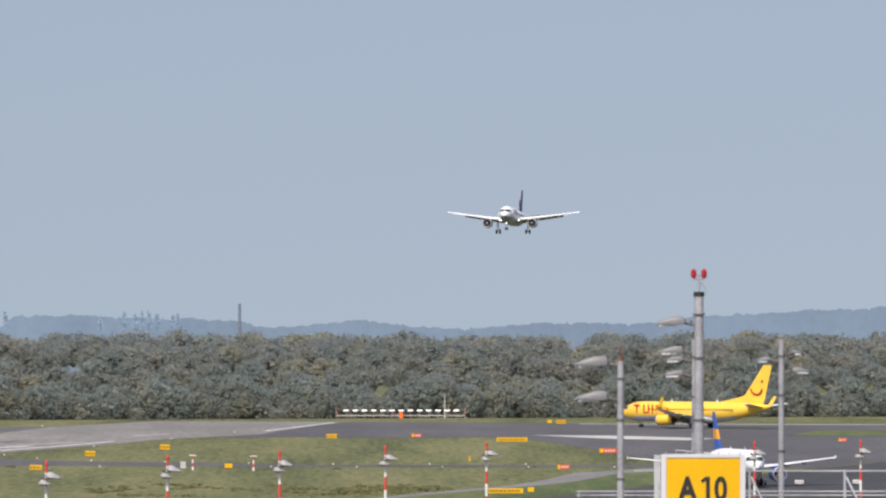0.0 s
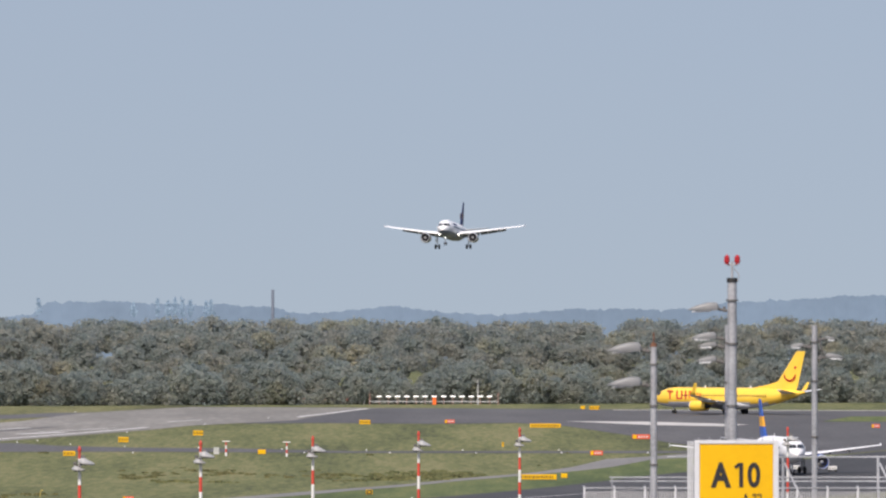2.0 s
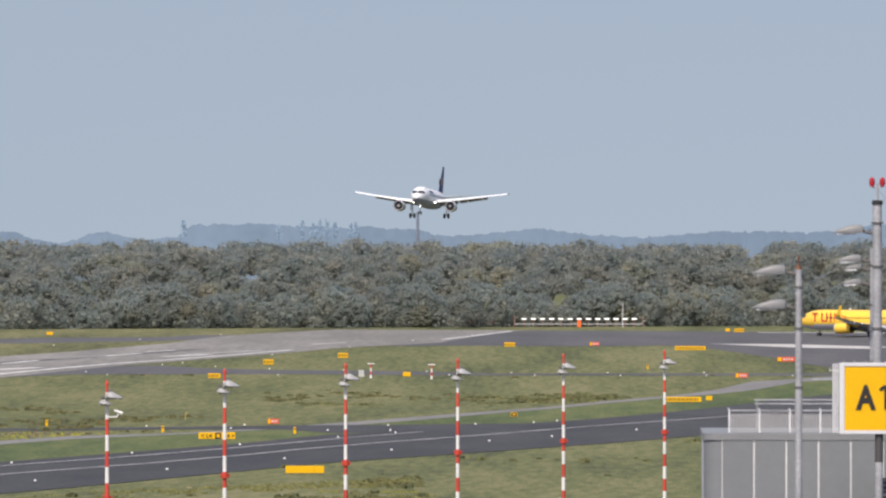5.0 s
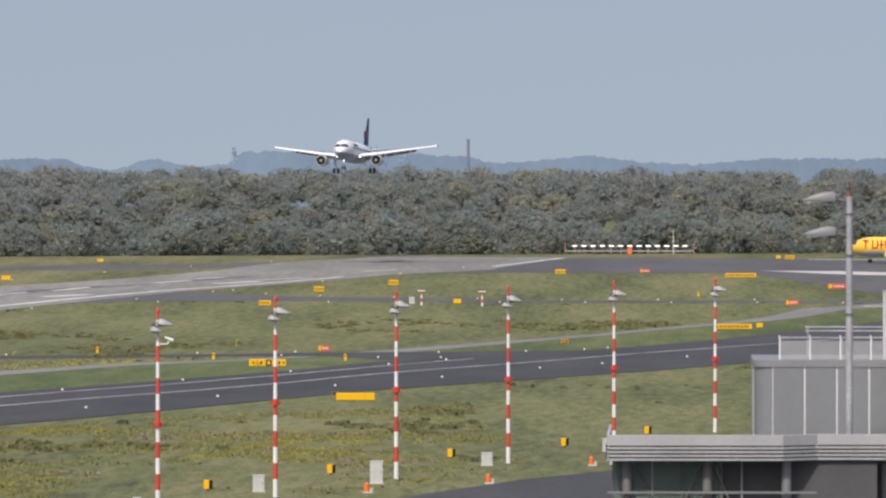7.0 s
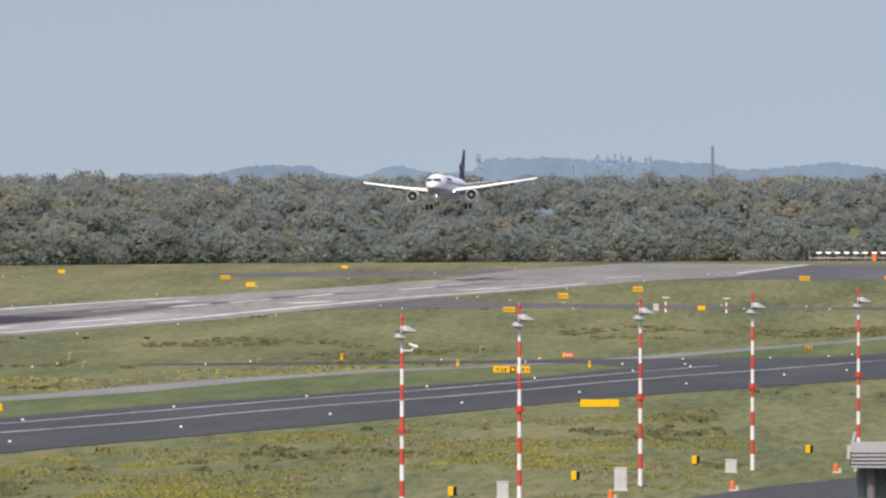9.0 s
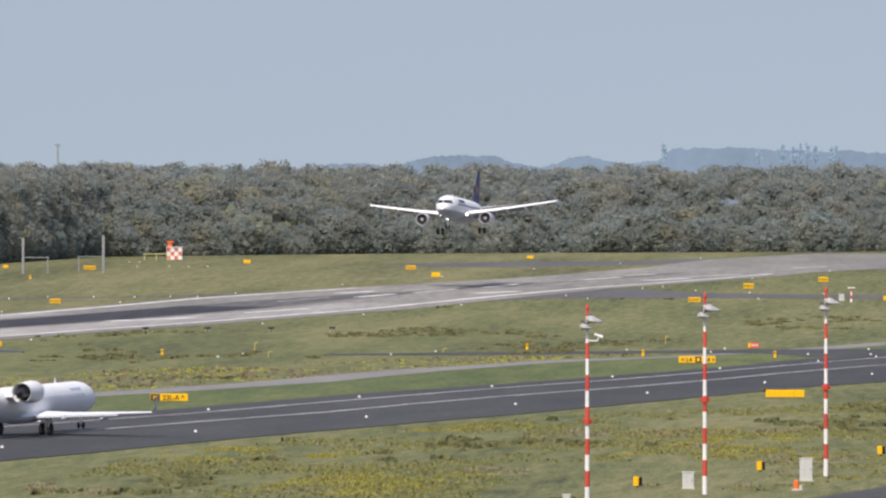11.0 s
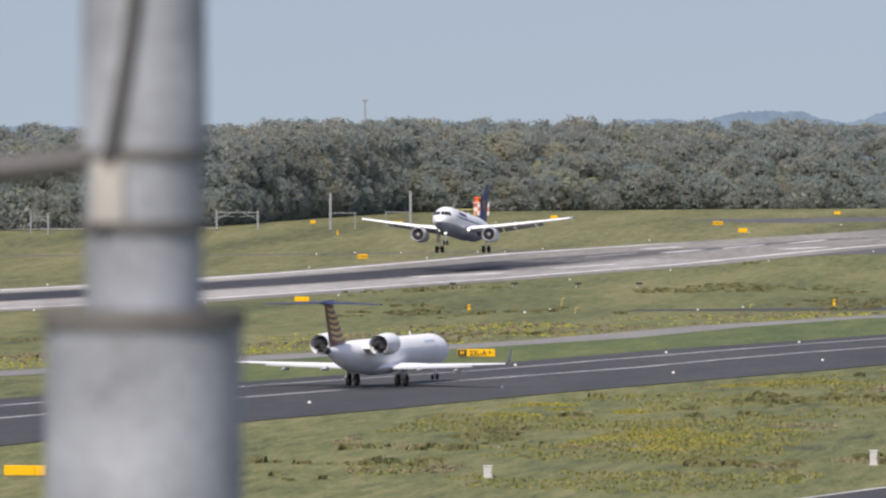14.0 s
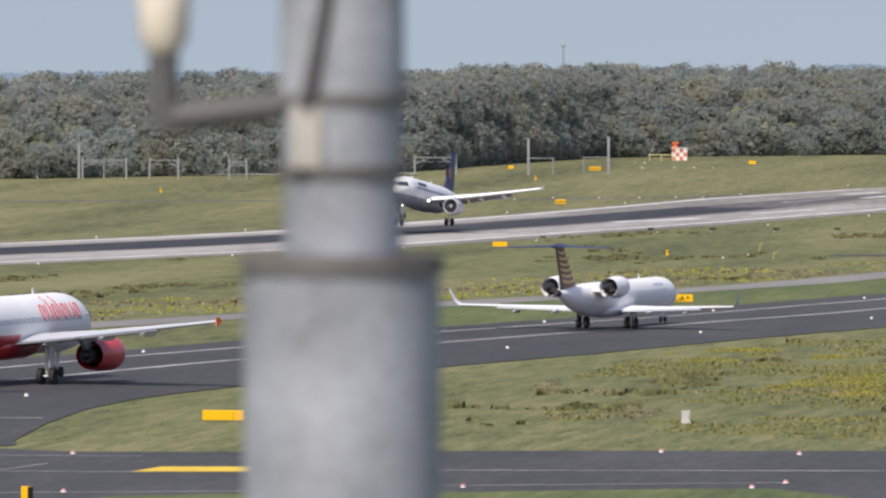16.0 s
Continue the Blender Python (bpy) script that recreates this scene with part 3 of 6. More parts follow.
def narrow_jet(name, label, m, fus, fin_m, eng_m, belly=None, aft=0.0, winglet=None, flaps=0.0, lights=False, tip=None, boeing=False, fin_parts=None, gear_down=True):
    """A single-aisle twin jet, 34 m span; origin on the ground between the main wheels, x forward."""
    t = thing(name, m, label, "aircraft")
    rw, rh, zc = (1.88, 2.0, 3.25) if boeing else (1.975, 2.07, 3.85)
    nose, tail = (20.6, -17.4) if boeing else (17.6, -19.4)
    bm = bmesh.new()
    fuselage(bm, nose, tail, rw, rh, zc, 6.0, 12.5, 1.15, None if belly is None else zc - (0.75 if name == "landing_jet" else 1.05), aft)
    body = part("fuselage", bm, [fus, belly or fus], t, smooth=True)
    bm = bmesh.new()
    loft(bm, [section(x, zc - 1.35, 1.75 * f, 0.95 * f, 16) for x, f in ((7.4, 0.15), (6.2, 0.75), (4.0, 1.0), (-2.0, 1.0), (-4.6, 0.75), (-6.4, 0.12))])
    part("belly_fairing", bm, belly or fus, t, smooth=True)
    zw = zc - 1.05
    st = [(1.2, 6.6, 7.2, zw, 0.13), (6.4, 3.7, 4.1, zw + 0.50, 0.12), (11.5, 0.95, 2.9, zw + 1.05, 0.11), (17.0, -2.0, 1.5, zw + 1.65, 0.10)]
    for side, nm in ((1, "left_wing"), (-1, "right_wing")):
        bm = bmesh.new()
        wing(bm, st, side)
        w = part("wing", bm, SILVER if not boeing else SILVER, t, "swept wing, pale grey skin", smooth=True)
        # bright slat along the leading edge
        bm = bmesh.new()
        for (y0, x0, c0, z0, _), (y1, x1, c1, z1, _) in zip(st, st[1:]):
            ya, yb = y0 + (1.45 if y0 < 2 else 0.0), y1 - 0.02
            fa, fb = (ya - y0) / (y1 - y0), (yb - y0) / (y1 - y0)
            drop = 0.14 if flaps else 0.0
            ring = []
            for yy, ff in ((ya, fa), (yb, fb)):
                xx, cc, zz = x0 + (x1 - x0) * ff, c0 + (c1 - c0) * ff, z0 + (z1 - z0) * ff
                ring.append([(xx + 0.12 + drop, side * yy, zz - drop * 0.9), (xx - 0.1, side * yy, zz + 0.055 * cc + 0.02), (xx - 0.13 * cc, side * yy, zz + 0.068 * cc + 0.02), (xx - 0.12 * cc, side * yy, zz - 0.03 * cc)])
            loft(bm, ring)
        part("slat", bm, WHITE, w, "white leading edge slats", smooth=True)
        # flaps and track fairings
        for k, (ya, yb, xa, xb, ca, cb, za, zb) in enumerate(((2.1, 6.3, -0.55, -0.35, 1.35, 1.1, zw + 0.05, zw + 0.45), (6.6, 12.6, -0.45, -2.0, 1.05, 0.8, zw + 0.47, zw + 1.1))):
            bm = bmesh.new()
            ring = []
            for yy, xx, cc, zz in ((ya, xa, ca, za), (yb, xb, cb, zb)):
                ring.append([(xx, side * yy, zz + 0.02), (xx - cc * math.cos(flaps), side * yy, zz - 0.06 - cc * math.sin(flaps)), (xx - cc * math.cos(flaps), side * yy, zz - 0.10 - cc * math.sin(flaps)), (xx + 0.05, side * yy, zz - 0.16)])
            loft(bm, ring)
            part("flap", bm, FLAPGREY, w, smooth=False)
        for yy in (4.2, 8.4, 11.6):
            f = (yy - 1.2) / 15.8
            bm = bmesh.new()
            zz, xx = zw + 1.65 * f - 0.33, 1.2 - 2.9 * f
            loft(bm, [section(xx + dx, zz - (0.25 if dx < -1.5 and flaps else 0), 0.17 * q, 0.22 * q, 10) for dx, q in ((1.0, 0.2), (0.4, 0.9), (-1.0, 1.0), (-2.4, 0.15))])
            for v in bm.verts:
                v.co.y += side * yy
            part("flap_track_fairing", bm, WHITE, w, smooth=True)
        if winglet:
            bm = bmesh.new()
            ring = []
            for h, out, xl, c in ((0.0, 0.0, -2.0, 1.5), (0.5, 0.38, -2.7, 1.25), (2.4, 0.85, -4.0, 0.6)):
                ring.append([(xl, side * (17.0 + out), zw + 1.65 + h), (xl - c * 0.4, side * (17.04 + out), zw + 1.65 + h), (xl - c, side * (17.0 + out), zw + 1.65 + h), (xl - c * 0.4, side * (16.94 + out), zw + 1.65 + h)])
            loft(bm, ring)
            part("winglet", bm, winglet, w, "tall blended winglet")
        else:
            bm = bmesh.new()
            loft(bm, [[(-2.2, side * 17.03, zw + 1.65), (-3.5, side * 17.03, zw + 1.65), (-3.5, side * 17.09, zw + 1.65), (-2.2, side * 17.09, zw + 1.65)], [(-3.1, side * 17.12, zw + 1.98), (-3.6, side * 17.12, zw + 1.98), (-3.6, side * 17.16, zw + 1.98), (-3.1, side * 17.16, zw + 1.98)]])
            loft(bm, [[(-2.2, side * 17.03, zw + 1.65), (-3.5, side * 17.03, zw + 1.65), (-3.5, side * 17.09, zw + 1.65), (-2.2, side * 17.09, zw + 1.65)], [(-3.0, side * 17.1, zw + 1.4), (-3.6, side * 17.1, zw + 1.4), (-3.6, side * 17.14, zw + 1.4), (-3.0, side * 17.14, zw + 1.4)]])
            part("wingtip_fence", bm, tip or WHITE, w)
        # tailplane
        bm = bmesh.new()
        tz = zc + 1.0
        wing(bm, [(0.5, tail + 5.6, 3.9, tz, 0.10), (6.3, tail + 2.0, 1.4, tz + 0.65, 0.09)], side)
        part("tailplane", bm, SILVER if fus != YELLOW else WHITE, t, smooth=True)
        # engine and pylon
        ey, ez, er = (4.85, 1.62, 1.03) if boeing else (5.75, 1.92, 1.17)
        ex = 7.3 if boeing else 7.5
        nacelle(t, ex, side * ey, ez, er, 4.1 if boeing else 4.5, eng_m, rear=0.84)
        bm = bmesh.new()
        loft(bm, [[(ex - 1.2, side * ey - 0.12, ez + er * 0.9), (ex - 1.2, side * ey + 0.12, ez + er * 0.9), (ex - 5.2, side * ey + 0.12, ez + er * 0.3), (ex - 5.2, side * ey - 0.12, ez + er * 0.3)],
                  [(ex - 2.4, side * ey - 0.16, zw + 0.55), (ex - 2.4, side * ey + 0.16, zw + 0.55), (ex - 6.5, side * ey + 0.16, zw + 0.25), (ex - 6.5, side * ey - 0.16, zw + 0.25)]])
        part("pylon", bm, fus if boeing else BELLY, t)
        gear(t, 0.0, side * (2.86 if boeing else 3.8), zw + 0.2, 0.57, 0.40, 0.44, drop=0.5 if lights else 0.0)
        if lights:
            bm = bmesh.new()
            tube(bm, (6.75, side * 2.35, zw - 0.1), (6.80, side * 2.35, zw - 0.1), 0.16, n=12)
            part("landing_lamp", bm, LIGHT, t, "lit landing lamp")
    gear(t, 15.6 if boeing else 12.64, 0.0, zc - 1.7, 0.38, 0.22, 0.25, doors=False, drop=0.25 if lights else 0.0)
    if lights:
        bm = bmesh.new()
        tube(bm, (12.95, 0.0, 1.6), (13.0, 0.0, 1.6), 0.14, n=12)
        part("landing_lamp", bm, LIGHT, t, "lit nose gear lamp")
    bm = bmesh.new()
    top = 12.45 if boeing else 11.76
    fb = zc + rh * 0.72
    fin(bm, [(fb, tail + (9.2 if not boeing else 8.6), 6.6 if not boeing else 6.4, 0.10), (fb + 1.0, tail + 7.3, 5.6, 0.10), (top, tail + 2.6 - (0.6 if boeing else 0), 2.1, 0.09)])
    if boeing:
        loft(bm, [[(tail + 13.5, 0.03, zc + rh * 0.93), (tail + 13.5, -0.03, zc + rh * 0.93), (tail + 7.0, -0.2, zc + rh * 0.9), (tail + 7.0, 0.2, zc + rh * 0.9)],
                  [(tail + 9.0, 0.02, zc + rh + 0.65), (tail + 9.0, -0.02, zc + rh + 0.65), (tail + 6.4, -0.1, fb + 1.9), (tail + 6.4, 0.1, fb + 1.9)]])
    f = part("fin", bm, fin_m, t, smooth=True)
    if fin_parts:
        fin_parts(f, tail, fb, top)
    dots(t, "window_band", 12.0, -9.0, 40, zc, rw, rh, zc + 0.42, BELLY if aft else GLASS)
    cockpit(t, nose, 6.0, rw, rh, zc, 0.40, 0.98)
    for x in (8.0, -3.5):
        antenna_blade(t, x, zc + rh)
    # doors
    for x in (13.6, -13.2):
        for s in (-1, 1):
            bm = bmesh.new()
            u = max(0.0, min(1.0, (nose - x) / 6.0)) if x > 0 else (tail + 12.5 - x) / 12.5
            f = (1 - (1 - u) ** 2.0) ** 0.56 if x > 0 else 1 - 0.9 * max(0.0, u) ** 1.55
            box(bm, x, s * (rw * f - 0.06), zc + 0.05 + (0 if x > 0 else 1.15 * max(0.0, u) ** 1.5), 0.82, 0.06, 1.2 * f, 0.02)
            part("cabin_door", bm, fus, t)
    return t


def yaw_to(x, y, z, heading, pitch=0.0, bank=0.0):
    """Pose of an aircraft at a place, its nose towards the compass-like heading (0 = +y, 90 = +x)."""
    return pose(x, y, z, bank, -pitch, 90 - heading)


def disc_mark(parent, x, s, y, z, r, w, mt, a0, a1, n=10):
    """A painted arc on a vertical surface."""
    bm = bmesh.new()
    pts = []
    for i in range(n + 1):
        a = radians(a0 + (a1 - a0) * i / n)
        pts.append((math.cos(a), math.sin(a)))
    for (c0, s0), (c1, s1) in zip(pts, pts[1:]):
        q = [bm.verts.new((x + rr * cc, y, z + rr * ss)) for rr, cc, ss in ((r, c0, s0), (r, c1, s1), (r - w, c1, s1), (r - w, c0, s0))]
        bm.faces.new(q)
    bmesh.ops.solidify(bm, geom=bm.faces[:], thickness=0.02)
    part("fin_emblem", bm, mt, parent)


def smile(f, tail, fb, top):
    for s in (-1, 1):
        disc_mark(f, tail + 3.5, s, s * 0.37, fb + 3.4, 1.6, 0.36, RED, 190, 350)
        bm = bmesh.new()
        tube(bm, (tail + 2.2, s * 0.12, fb + 4.6), (tail + 2.2, s * 0.3, fb + 4.6), 0.26, n=10)
        part("fin_emblem", bm, RED, f)


def stripes(f, tail, fb, top):
    for s in (-1, 1):
        bm = bmesh.new()
        tube(bm, (tail + 4.9, s * 0.235, fb + 2.7), (tail + 4.9, s * 0.25, fb + 2.7), 1.0, n=24)
        part("fin_emblem", bm, mat("muted_gold_paint", (0.24, 0.11, 0.045), 0.5), f, "round yellow emblem")


def flank_bars(t, bars, y, z, mt, name="lettering", lean=0.0):
    """Unlettered livery marks: upright bars along both flanks. bars: x, width, height."""
    for s in (-1, 1):
        bm = bmesh.new()
        for x, w, h, dz in bars:
            box(bm, x, s * y, z + dz, w, 0.05, h, m=Matrix.Translation((x, s * y, z + dz)) @ Matrix.Rotation(s * lean, 4, "X") @ Matrix.Translation((-x, -s * y, -z - dz)))
        part(name, bm, mt, t)["kind"] = "stuff"


def fin_band(f, tail, fb, top):
    """Yellow middle band wrapped round the blue fin."""
    bm = bmesh.new()
    rings = []
    for z, q in ((fb + 2.0, 0.0), (fb + 3.6, 1.0)):
        v = (z - fb - 1.0) / (top - fb - 1.0)
        rings.append([(p[0], p[2] * 1.12, z) for p in foil(0, tail + 7.3 - 4.7 * v + 0.03, 5.6 - 3.5 * v + 0.05, 0, 0.10)])
    loft(bm, rings)
    part("fin_band", bm, GOLD, f, "golden yellow band on the fin", smooth=True)


ENG_WHITE = (WHITE, METAL, DARKMETAL)
landing_jet = narrow_jet("landing_jet", "white twin-engine airliner with navy tail landing, gear down", Matrix.Identity(4), WHITE, NAVY, (SILVER, METAL, DARKMETAL), belly=BELLY, flaps=0.4, lights=True, fin_parts=stripes)
flank_bars(landing_jet, [(10.5 - k * 0.75, 0.42, 0.55, 0) for k in range(7)], 1.72, 4.95, NAVY, lean=0.5)
# the wings bend upwards in flight
for w in [c for c in landing_jet.children if c.name.split(".")[0] == "wing"]:
    for ob in [w, *w.children]:
        for v in ob.data.vertices:
            v.co.z += 0.75 * max(0.0, (abs(v.co.y) - 1.2) / 15.8) ** 1.3

yellow_jet = narrow_jet("yellow_jet", "bright yellow twin-engine airliner with red smile emblem, waiting", yaw_to(54.9, 1735, terrain(1735) + 0.03, 310.5), YELLOW, YELLOW, (YELLOW, METAL, DARKMETAL), belly=SILVER, winglet=YELLOW, boeing=True, fin_parts=smile)
flank_bars(yellow_jet, [(15.2, 1.5, 0.3, 0.75), (15.2, 0.35, 1.7, 0), (13.4, 0.35, 1.7, 0.05), (12.2, 0.35, 1.7, 0.05), (12.8, 1.3, 0.3, -0.7), (11.2, 0.35, 1.8, 0)], 1.86, 3.75, RED)
flank_bars(yellow_jet, [(10.2, 0.3, 1.6, 0), (9.7, 1.0, 0.25, 0.6), (8.9, 0.28, 1.2, 0), (8.2, 0.28, 1.2, -0.2), (7.5, 0.28, 1.2, -0.3)], 1.86, 3.8, mat("orange_red_paint", (0.7, 0.1, 0.02), 0.4))

yellow_jet.scale = (1.07, 1.07, 1.07)
red_jet = narrow_jet("red_white_jet", "white airliner with red tail and red engines, taxiing", Matrix.Identity(4), WHITE, RED, (RED, WHITE, DARKMETAL), belly=RED, aft=0.11, tip=ORANGE)


def flank_shapes(t, zc, rw, rh, mt):
    """Livery marks along both flanks: plain rings and slim uprights lying on the skin."""
    def skin(x, z, s):
        q = max(0.0, 1 - ((z - zc) / rh) ** 2)
        return (x, s * (rw * math.sqrt(q) + 0.03), z)
    for s in (-1, 1):
        for k in range(9):
            x = 11.6 - k * 0.86
            bm = bmesh.new()
            if k in (0, 3, 5, 8):
                pts = [skin(x + 0.34 * math.cos(a), 4.75 + 0.5 * math.sin(a), s) for a in [2 * math.pi * i / 14 for i in range(15)]]
            else:
                top = 5.75 if k in (4, 6) else 5.25
                pts = [skin(x, 4.25 + (top - 4.25) * i / 4, s) for i in range(5)]
            rings = []
            for p in pts:
                c = Vector(p)
                rings.append([c + Vector((dx, dy, dz)) for dx, dy, dz in ((-0.045, 0.02, -0.025), (0.045, 0.02, 0.025), (0.045, -0.02, 0.025), (-0.045, -0.02, -0.025))])
            loft(bm, rings)
            part("livery_mark", bm, mt, t)


flank_shapes(red_jet, 3.85, 1.975, 2.07, RED)

blue_jet = narrow_jet("blue_tailed_jet", "white airliner with blue and yellow tail, taxiing on the apron", Matrix.Identity(4), WHITE, BLUE, (BLUE, METAL, DARKMETAL), belly=WHITE, winglet=None, fin_parts=fin_band)


def regional_jet():
    """Rear-engined regional jet, T-tail, 25 m span; origin on the ground between the main wheels."""
    t = thing("regional_jet", Matrix.Identity(4), "white rear-engined regional jet with striped yellow fin, taxiing", "aircraft")
    zc, r, nose, tail = 2.5, 1.345, 19.6, -14.6
    bm = bmesh.new()
    fuselage(bm, nose, tail, r, r * 1.02, zc, 4.6, 9.5, 0.75)
    part("fuselage", bm, WHITE, t, smooth=True)
    bm = bmesh.new()
    loft(bm, [section(x, zc - 0.95, 1.3 * f, 0.62 * f, 16) for x, f in ((5.5, 0.15), (4.2, 0.8), (2.0, 1.0), (-2.0, 1.0), (-4.0, 0.7), (-5.6, 0.12))])
    part("belly_fairing", bm, WHITE, t, smooth=True)
    zw = 1.5
    st = [(0.8, 4.4, 5.2, zw, 0.12), (3.8, 2.5, 3.0, zw + 0.12, 0.11), (11.6, -2.2, 1.35, zw + 0.45, 0.10)]
    for side in (1, -1):
        bm = bmesh.new()
        wing(bm, st, side)
        w = part("wing", bm, WHITE, t, "white swept wing", smooth=True)
        bm = bmesh.new()
        ring = []
        for h, out, xl, c in ((0.0, 0.0, -2.2, 1.35), (0.35, 0.28, -2.8, 1.0), (1.3, 0.62, -3.7, 0.5)):
            ring.append([(xl, side * (11.6 + out), zw + 0.45 + h), (xl - c * 0.4, side * (11.63 + out), zw + 0.45 + h), (xl - c, side * (11.6 + out), zw + 0.45 + h), (xl - c * 0.4, side * (11.56 + out), zw + 0.45 + h)])
        loft(bm, ring)
        part("winglet", bm, WHITE, w)
        for ya, yb, xa, xb in ((1.6, 3.8, -0.5, -0.45), (3.9, 8.6, -0.5, -1.9)):
            bm = bmesh.new()
            loft(bm, [[(x + 0.02, side * y, zw + 0.04 * y), (x - 0.75, side * y, zw + 0.04 * y - 0.12), (x - 0.75, side * y, zw + 0.04 * y - 0.17), (x + 0.02, side * y, zw + 0.04 * y - 0.13)] for y, x in ((ya, xa), (yb, xb))])
            part("flap", bm, SILVER, w)
        for yy in (4.0, 7.2):
            bm = bmesh.new()
            loft(bm, [section(-0.4 + dx - yy * 0.12, zw - 0.12, 0.11 * q, 0.15 * q, 10) for dx, q in ((0.8, 0.2), (0.2, 1.0), (-0.8, 1.0), (-1.6, 0.15))])
            for v in bm.verts:
                v.co.y += side * yy
            part("flap_track_fairing", bm, WHITE, w, smooth=True)
        gear(t, 0.0, side * 2.05, zw + 0.1, 0.50, 0.34, 0.33)
        nacelle(t, -4.6, side * 2.45, 3.55, 0.86, 3.7, (WHITE, METAL, DARKMETAL), rear=0.90)
        bm = bmesh.new()
        box(bm, -6.6, side * 1.45, 3.3, 2.4, 1.0, 0.26, 0.05)
        part("pylon", bm, WHITE, t)
        bm = bmesh.new()
        wing(bm, [(0.1, -13.4, 2.3, 7.0, 0.09), (4.8, -15.2, 1.1, 6.9, 0.08)], side)
        part("tailplane", bm, NAVY, t, "dark tailplane on top of the fin", smooth=True)
    bm = bmesh.new()
    fin(bm, [(zc + 0.9, -9.0, 4.6, 0.10), (6.95, -12.9, 2.3, 0.09)])
    f = part("fin", bm, mat("brown_livery_paint", (0.16, 0.055, 0.04), 0.4), t, smooth=True)
    for k in range(6):
        z = 3.95 + k * 0.47
        q = (z - zc - 0.9) / (6.95 - zc - 0.9)
        xl, ch = -9.0 - 3.9 * q, 4.6 - 2.3 * q
        for s in (-1, 1):
            bm = bmesh.new()
            top, low = [], []
            for u, dz in ((0.12, 0.20), (0.35, 0.02), (0.6, 0.0), (0.85, 0.16)):
                hgt = 5 * 0.107 * (0.2969 * math.sqrt(u) - 0.126 * u - 0.3516 * u * u + 0.2843 * u ** 3 - 0.1036 * u ** 4) * ch
                y = s * (hgt * (1.1 if s > 0 else 0.8) + 0.02)
                low.append((xl - u * ch, y, z + dz))
                top.append((xl - u * ch, y * 0.99, z + dz + 0.23))
            for i in range(3):
                bm.faces.new([bm.verts.new(p) for p in (low[i], low[i + 1], top[i + 1], top[i])])
            bmesh.ops.remove_doubles(bm, verts=bm.verts, dist=0.001)
            part("fin_stripe", bm, GOLDPALE, f, "golden wavy stripe")
    bm = bmesh.new()
    loft(bm, [section(x, 7.0, 0.22 * q, 0.2 * q, 12) for x, q in ((-12.2, 0.2), (-12.9, 1.0), (-14.8, 1.0), (-16.4, 0.2))])
    part("tail_bullet", bm, NAVY, t, smooth=True)
    bm = bmesh.new()
    tube(bm, (-14.2, 0, zc + 0.72), (-15.0, 0, zc + 0.80), 0.28, 0.16, n=12)
    part("tail_cone", bm, DARKMETAL, t, smooth=True)
    gear(t, 17.2, 0.0, 1.6, 0.26, 0.16, 0.2, doors=False)
    dots(t, "window_band", 13.5, -5.0, 26, zc, r, r, zc + 0.35, BELLY, (0.18, 0.26))
    cockpit(t, nose, 4.6, r, r * 1.02, zc, 0.28, 0.72)
    for x in (10.0, 3.0):
        antenna_blade(t, x, zc + r)
    flank_bars(t, [(13.0 - k * 0.62, 0.3, 0.22, 0) for k in range(5)], 1.06, 3.35, mat("pale_blue_paint", (0.25, 0.33, 0.5), 0.5), lean=0.6)
    return t


crj = regional_jet()


# ---- woodland ----
def leaf_material(name, dark, lit, through_light=0.62, grain=2.2):
    m = bpy.data.materials.new(name)
    m.use_nodes = True
    n, l = m.node_tree.nodes, m.node_tree.links
    b = n["Principled BSDF"]
    b.inputs["Roughness"].default_value = 0.7
    b.inputs["Specular IOR Level"].default_value = 0.05
    mix = n.new("ShaderNodeMix")
    mix.data_type = "RGBA"
    mix.inputs["A"].default_value, mix.inputs["B"].default_value = (*dark, 1), (*lit, 1)
    l.new(n.new("ShaderNodeNewGeometry").outputs["Random Per Island"], mix.inputs["Factor"])
    hs, oi = n.new("ShaderNodeHueSaturation"), n.new("ShaderNodeObjectInfo")
    for lo, hi, sock in ((0.482, 0.508, "Hue"), (0.90, 1.10, "Value")):
        mr = n.new("ShaderNodeMapRange")
        mr.inputs["To Min"].default_value, mr.inputs["To Max"].default_value = lo, hi
        l.new(oi.outputs["Random"], mr.inputs["Value"])
        l.new(mr.outputs[0], hs.inputs[sock])
    fine, fm, cx = n.new("ShaderNodeTexNoise"), n.new("ShaderNodeMapRange"), n.new("ShaderNodeTexCoord")
    fine.inputs["Scale"].default_value, fine.inputs["Detail"].default_value = grain, 2
    l.new(cx.outputs["Object"], fine.inputs["Vector"])
    fm.inputs["From Min"].default_value, fm.inputs["From Max"].default_value = 0.3, 0.7
    fm.inputs["To Min"].default_value, fm.inputs["To Max"].default_value = 0.82, 1.18
    l.new(fine.outputs["Fac"], fm.inputs["Value"])
    gr = n.new("ShaderNodeVectorMath")
    gr.operation = "SCALE"
    l.new(mix.outputs["Result"], gr.inputs[0])
    l.new(fm.outputs[0], gr.inputs["Scale"])
    tone, tm = n.new("ShaderNodeTexNoise"), n.new("ShaderNodeMix")
    tone.inputs["Scale"].default_value, tone.inputs["Detail"].default_value = 0.16, 1
    l.new(cx.outputs["Object"], tone.inputs["Vector"])
    tm.data_type, tm.blend_type = "RGBA", "MULTIPLY"
    tr0 = n.new("ShaderNodeValToRGB")
    el = tr0.color_ramp.elements
    el[0].position, el[0].color, el[1].position, el[1].color = 0.36, (0.93, 0.98, 1.0, 1), 0.66, (1.07, 1.02, 0.95, 1)
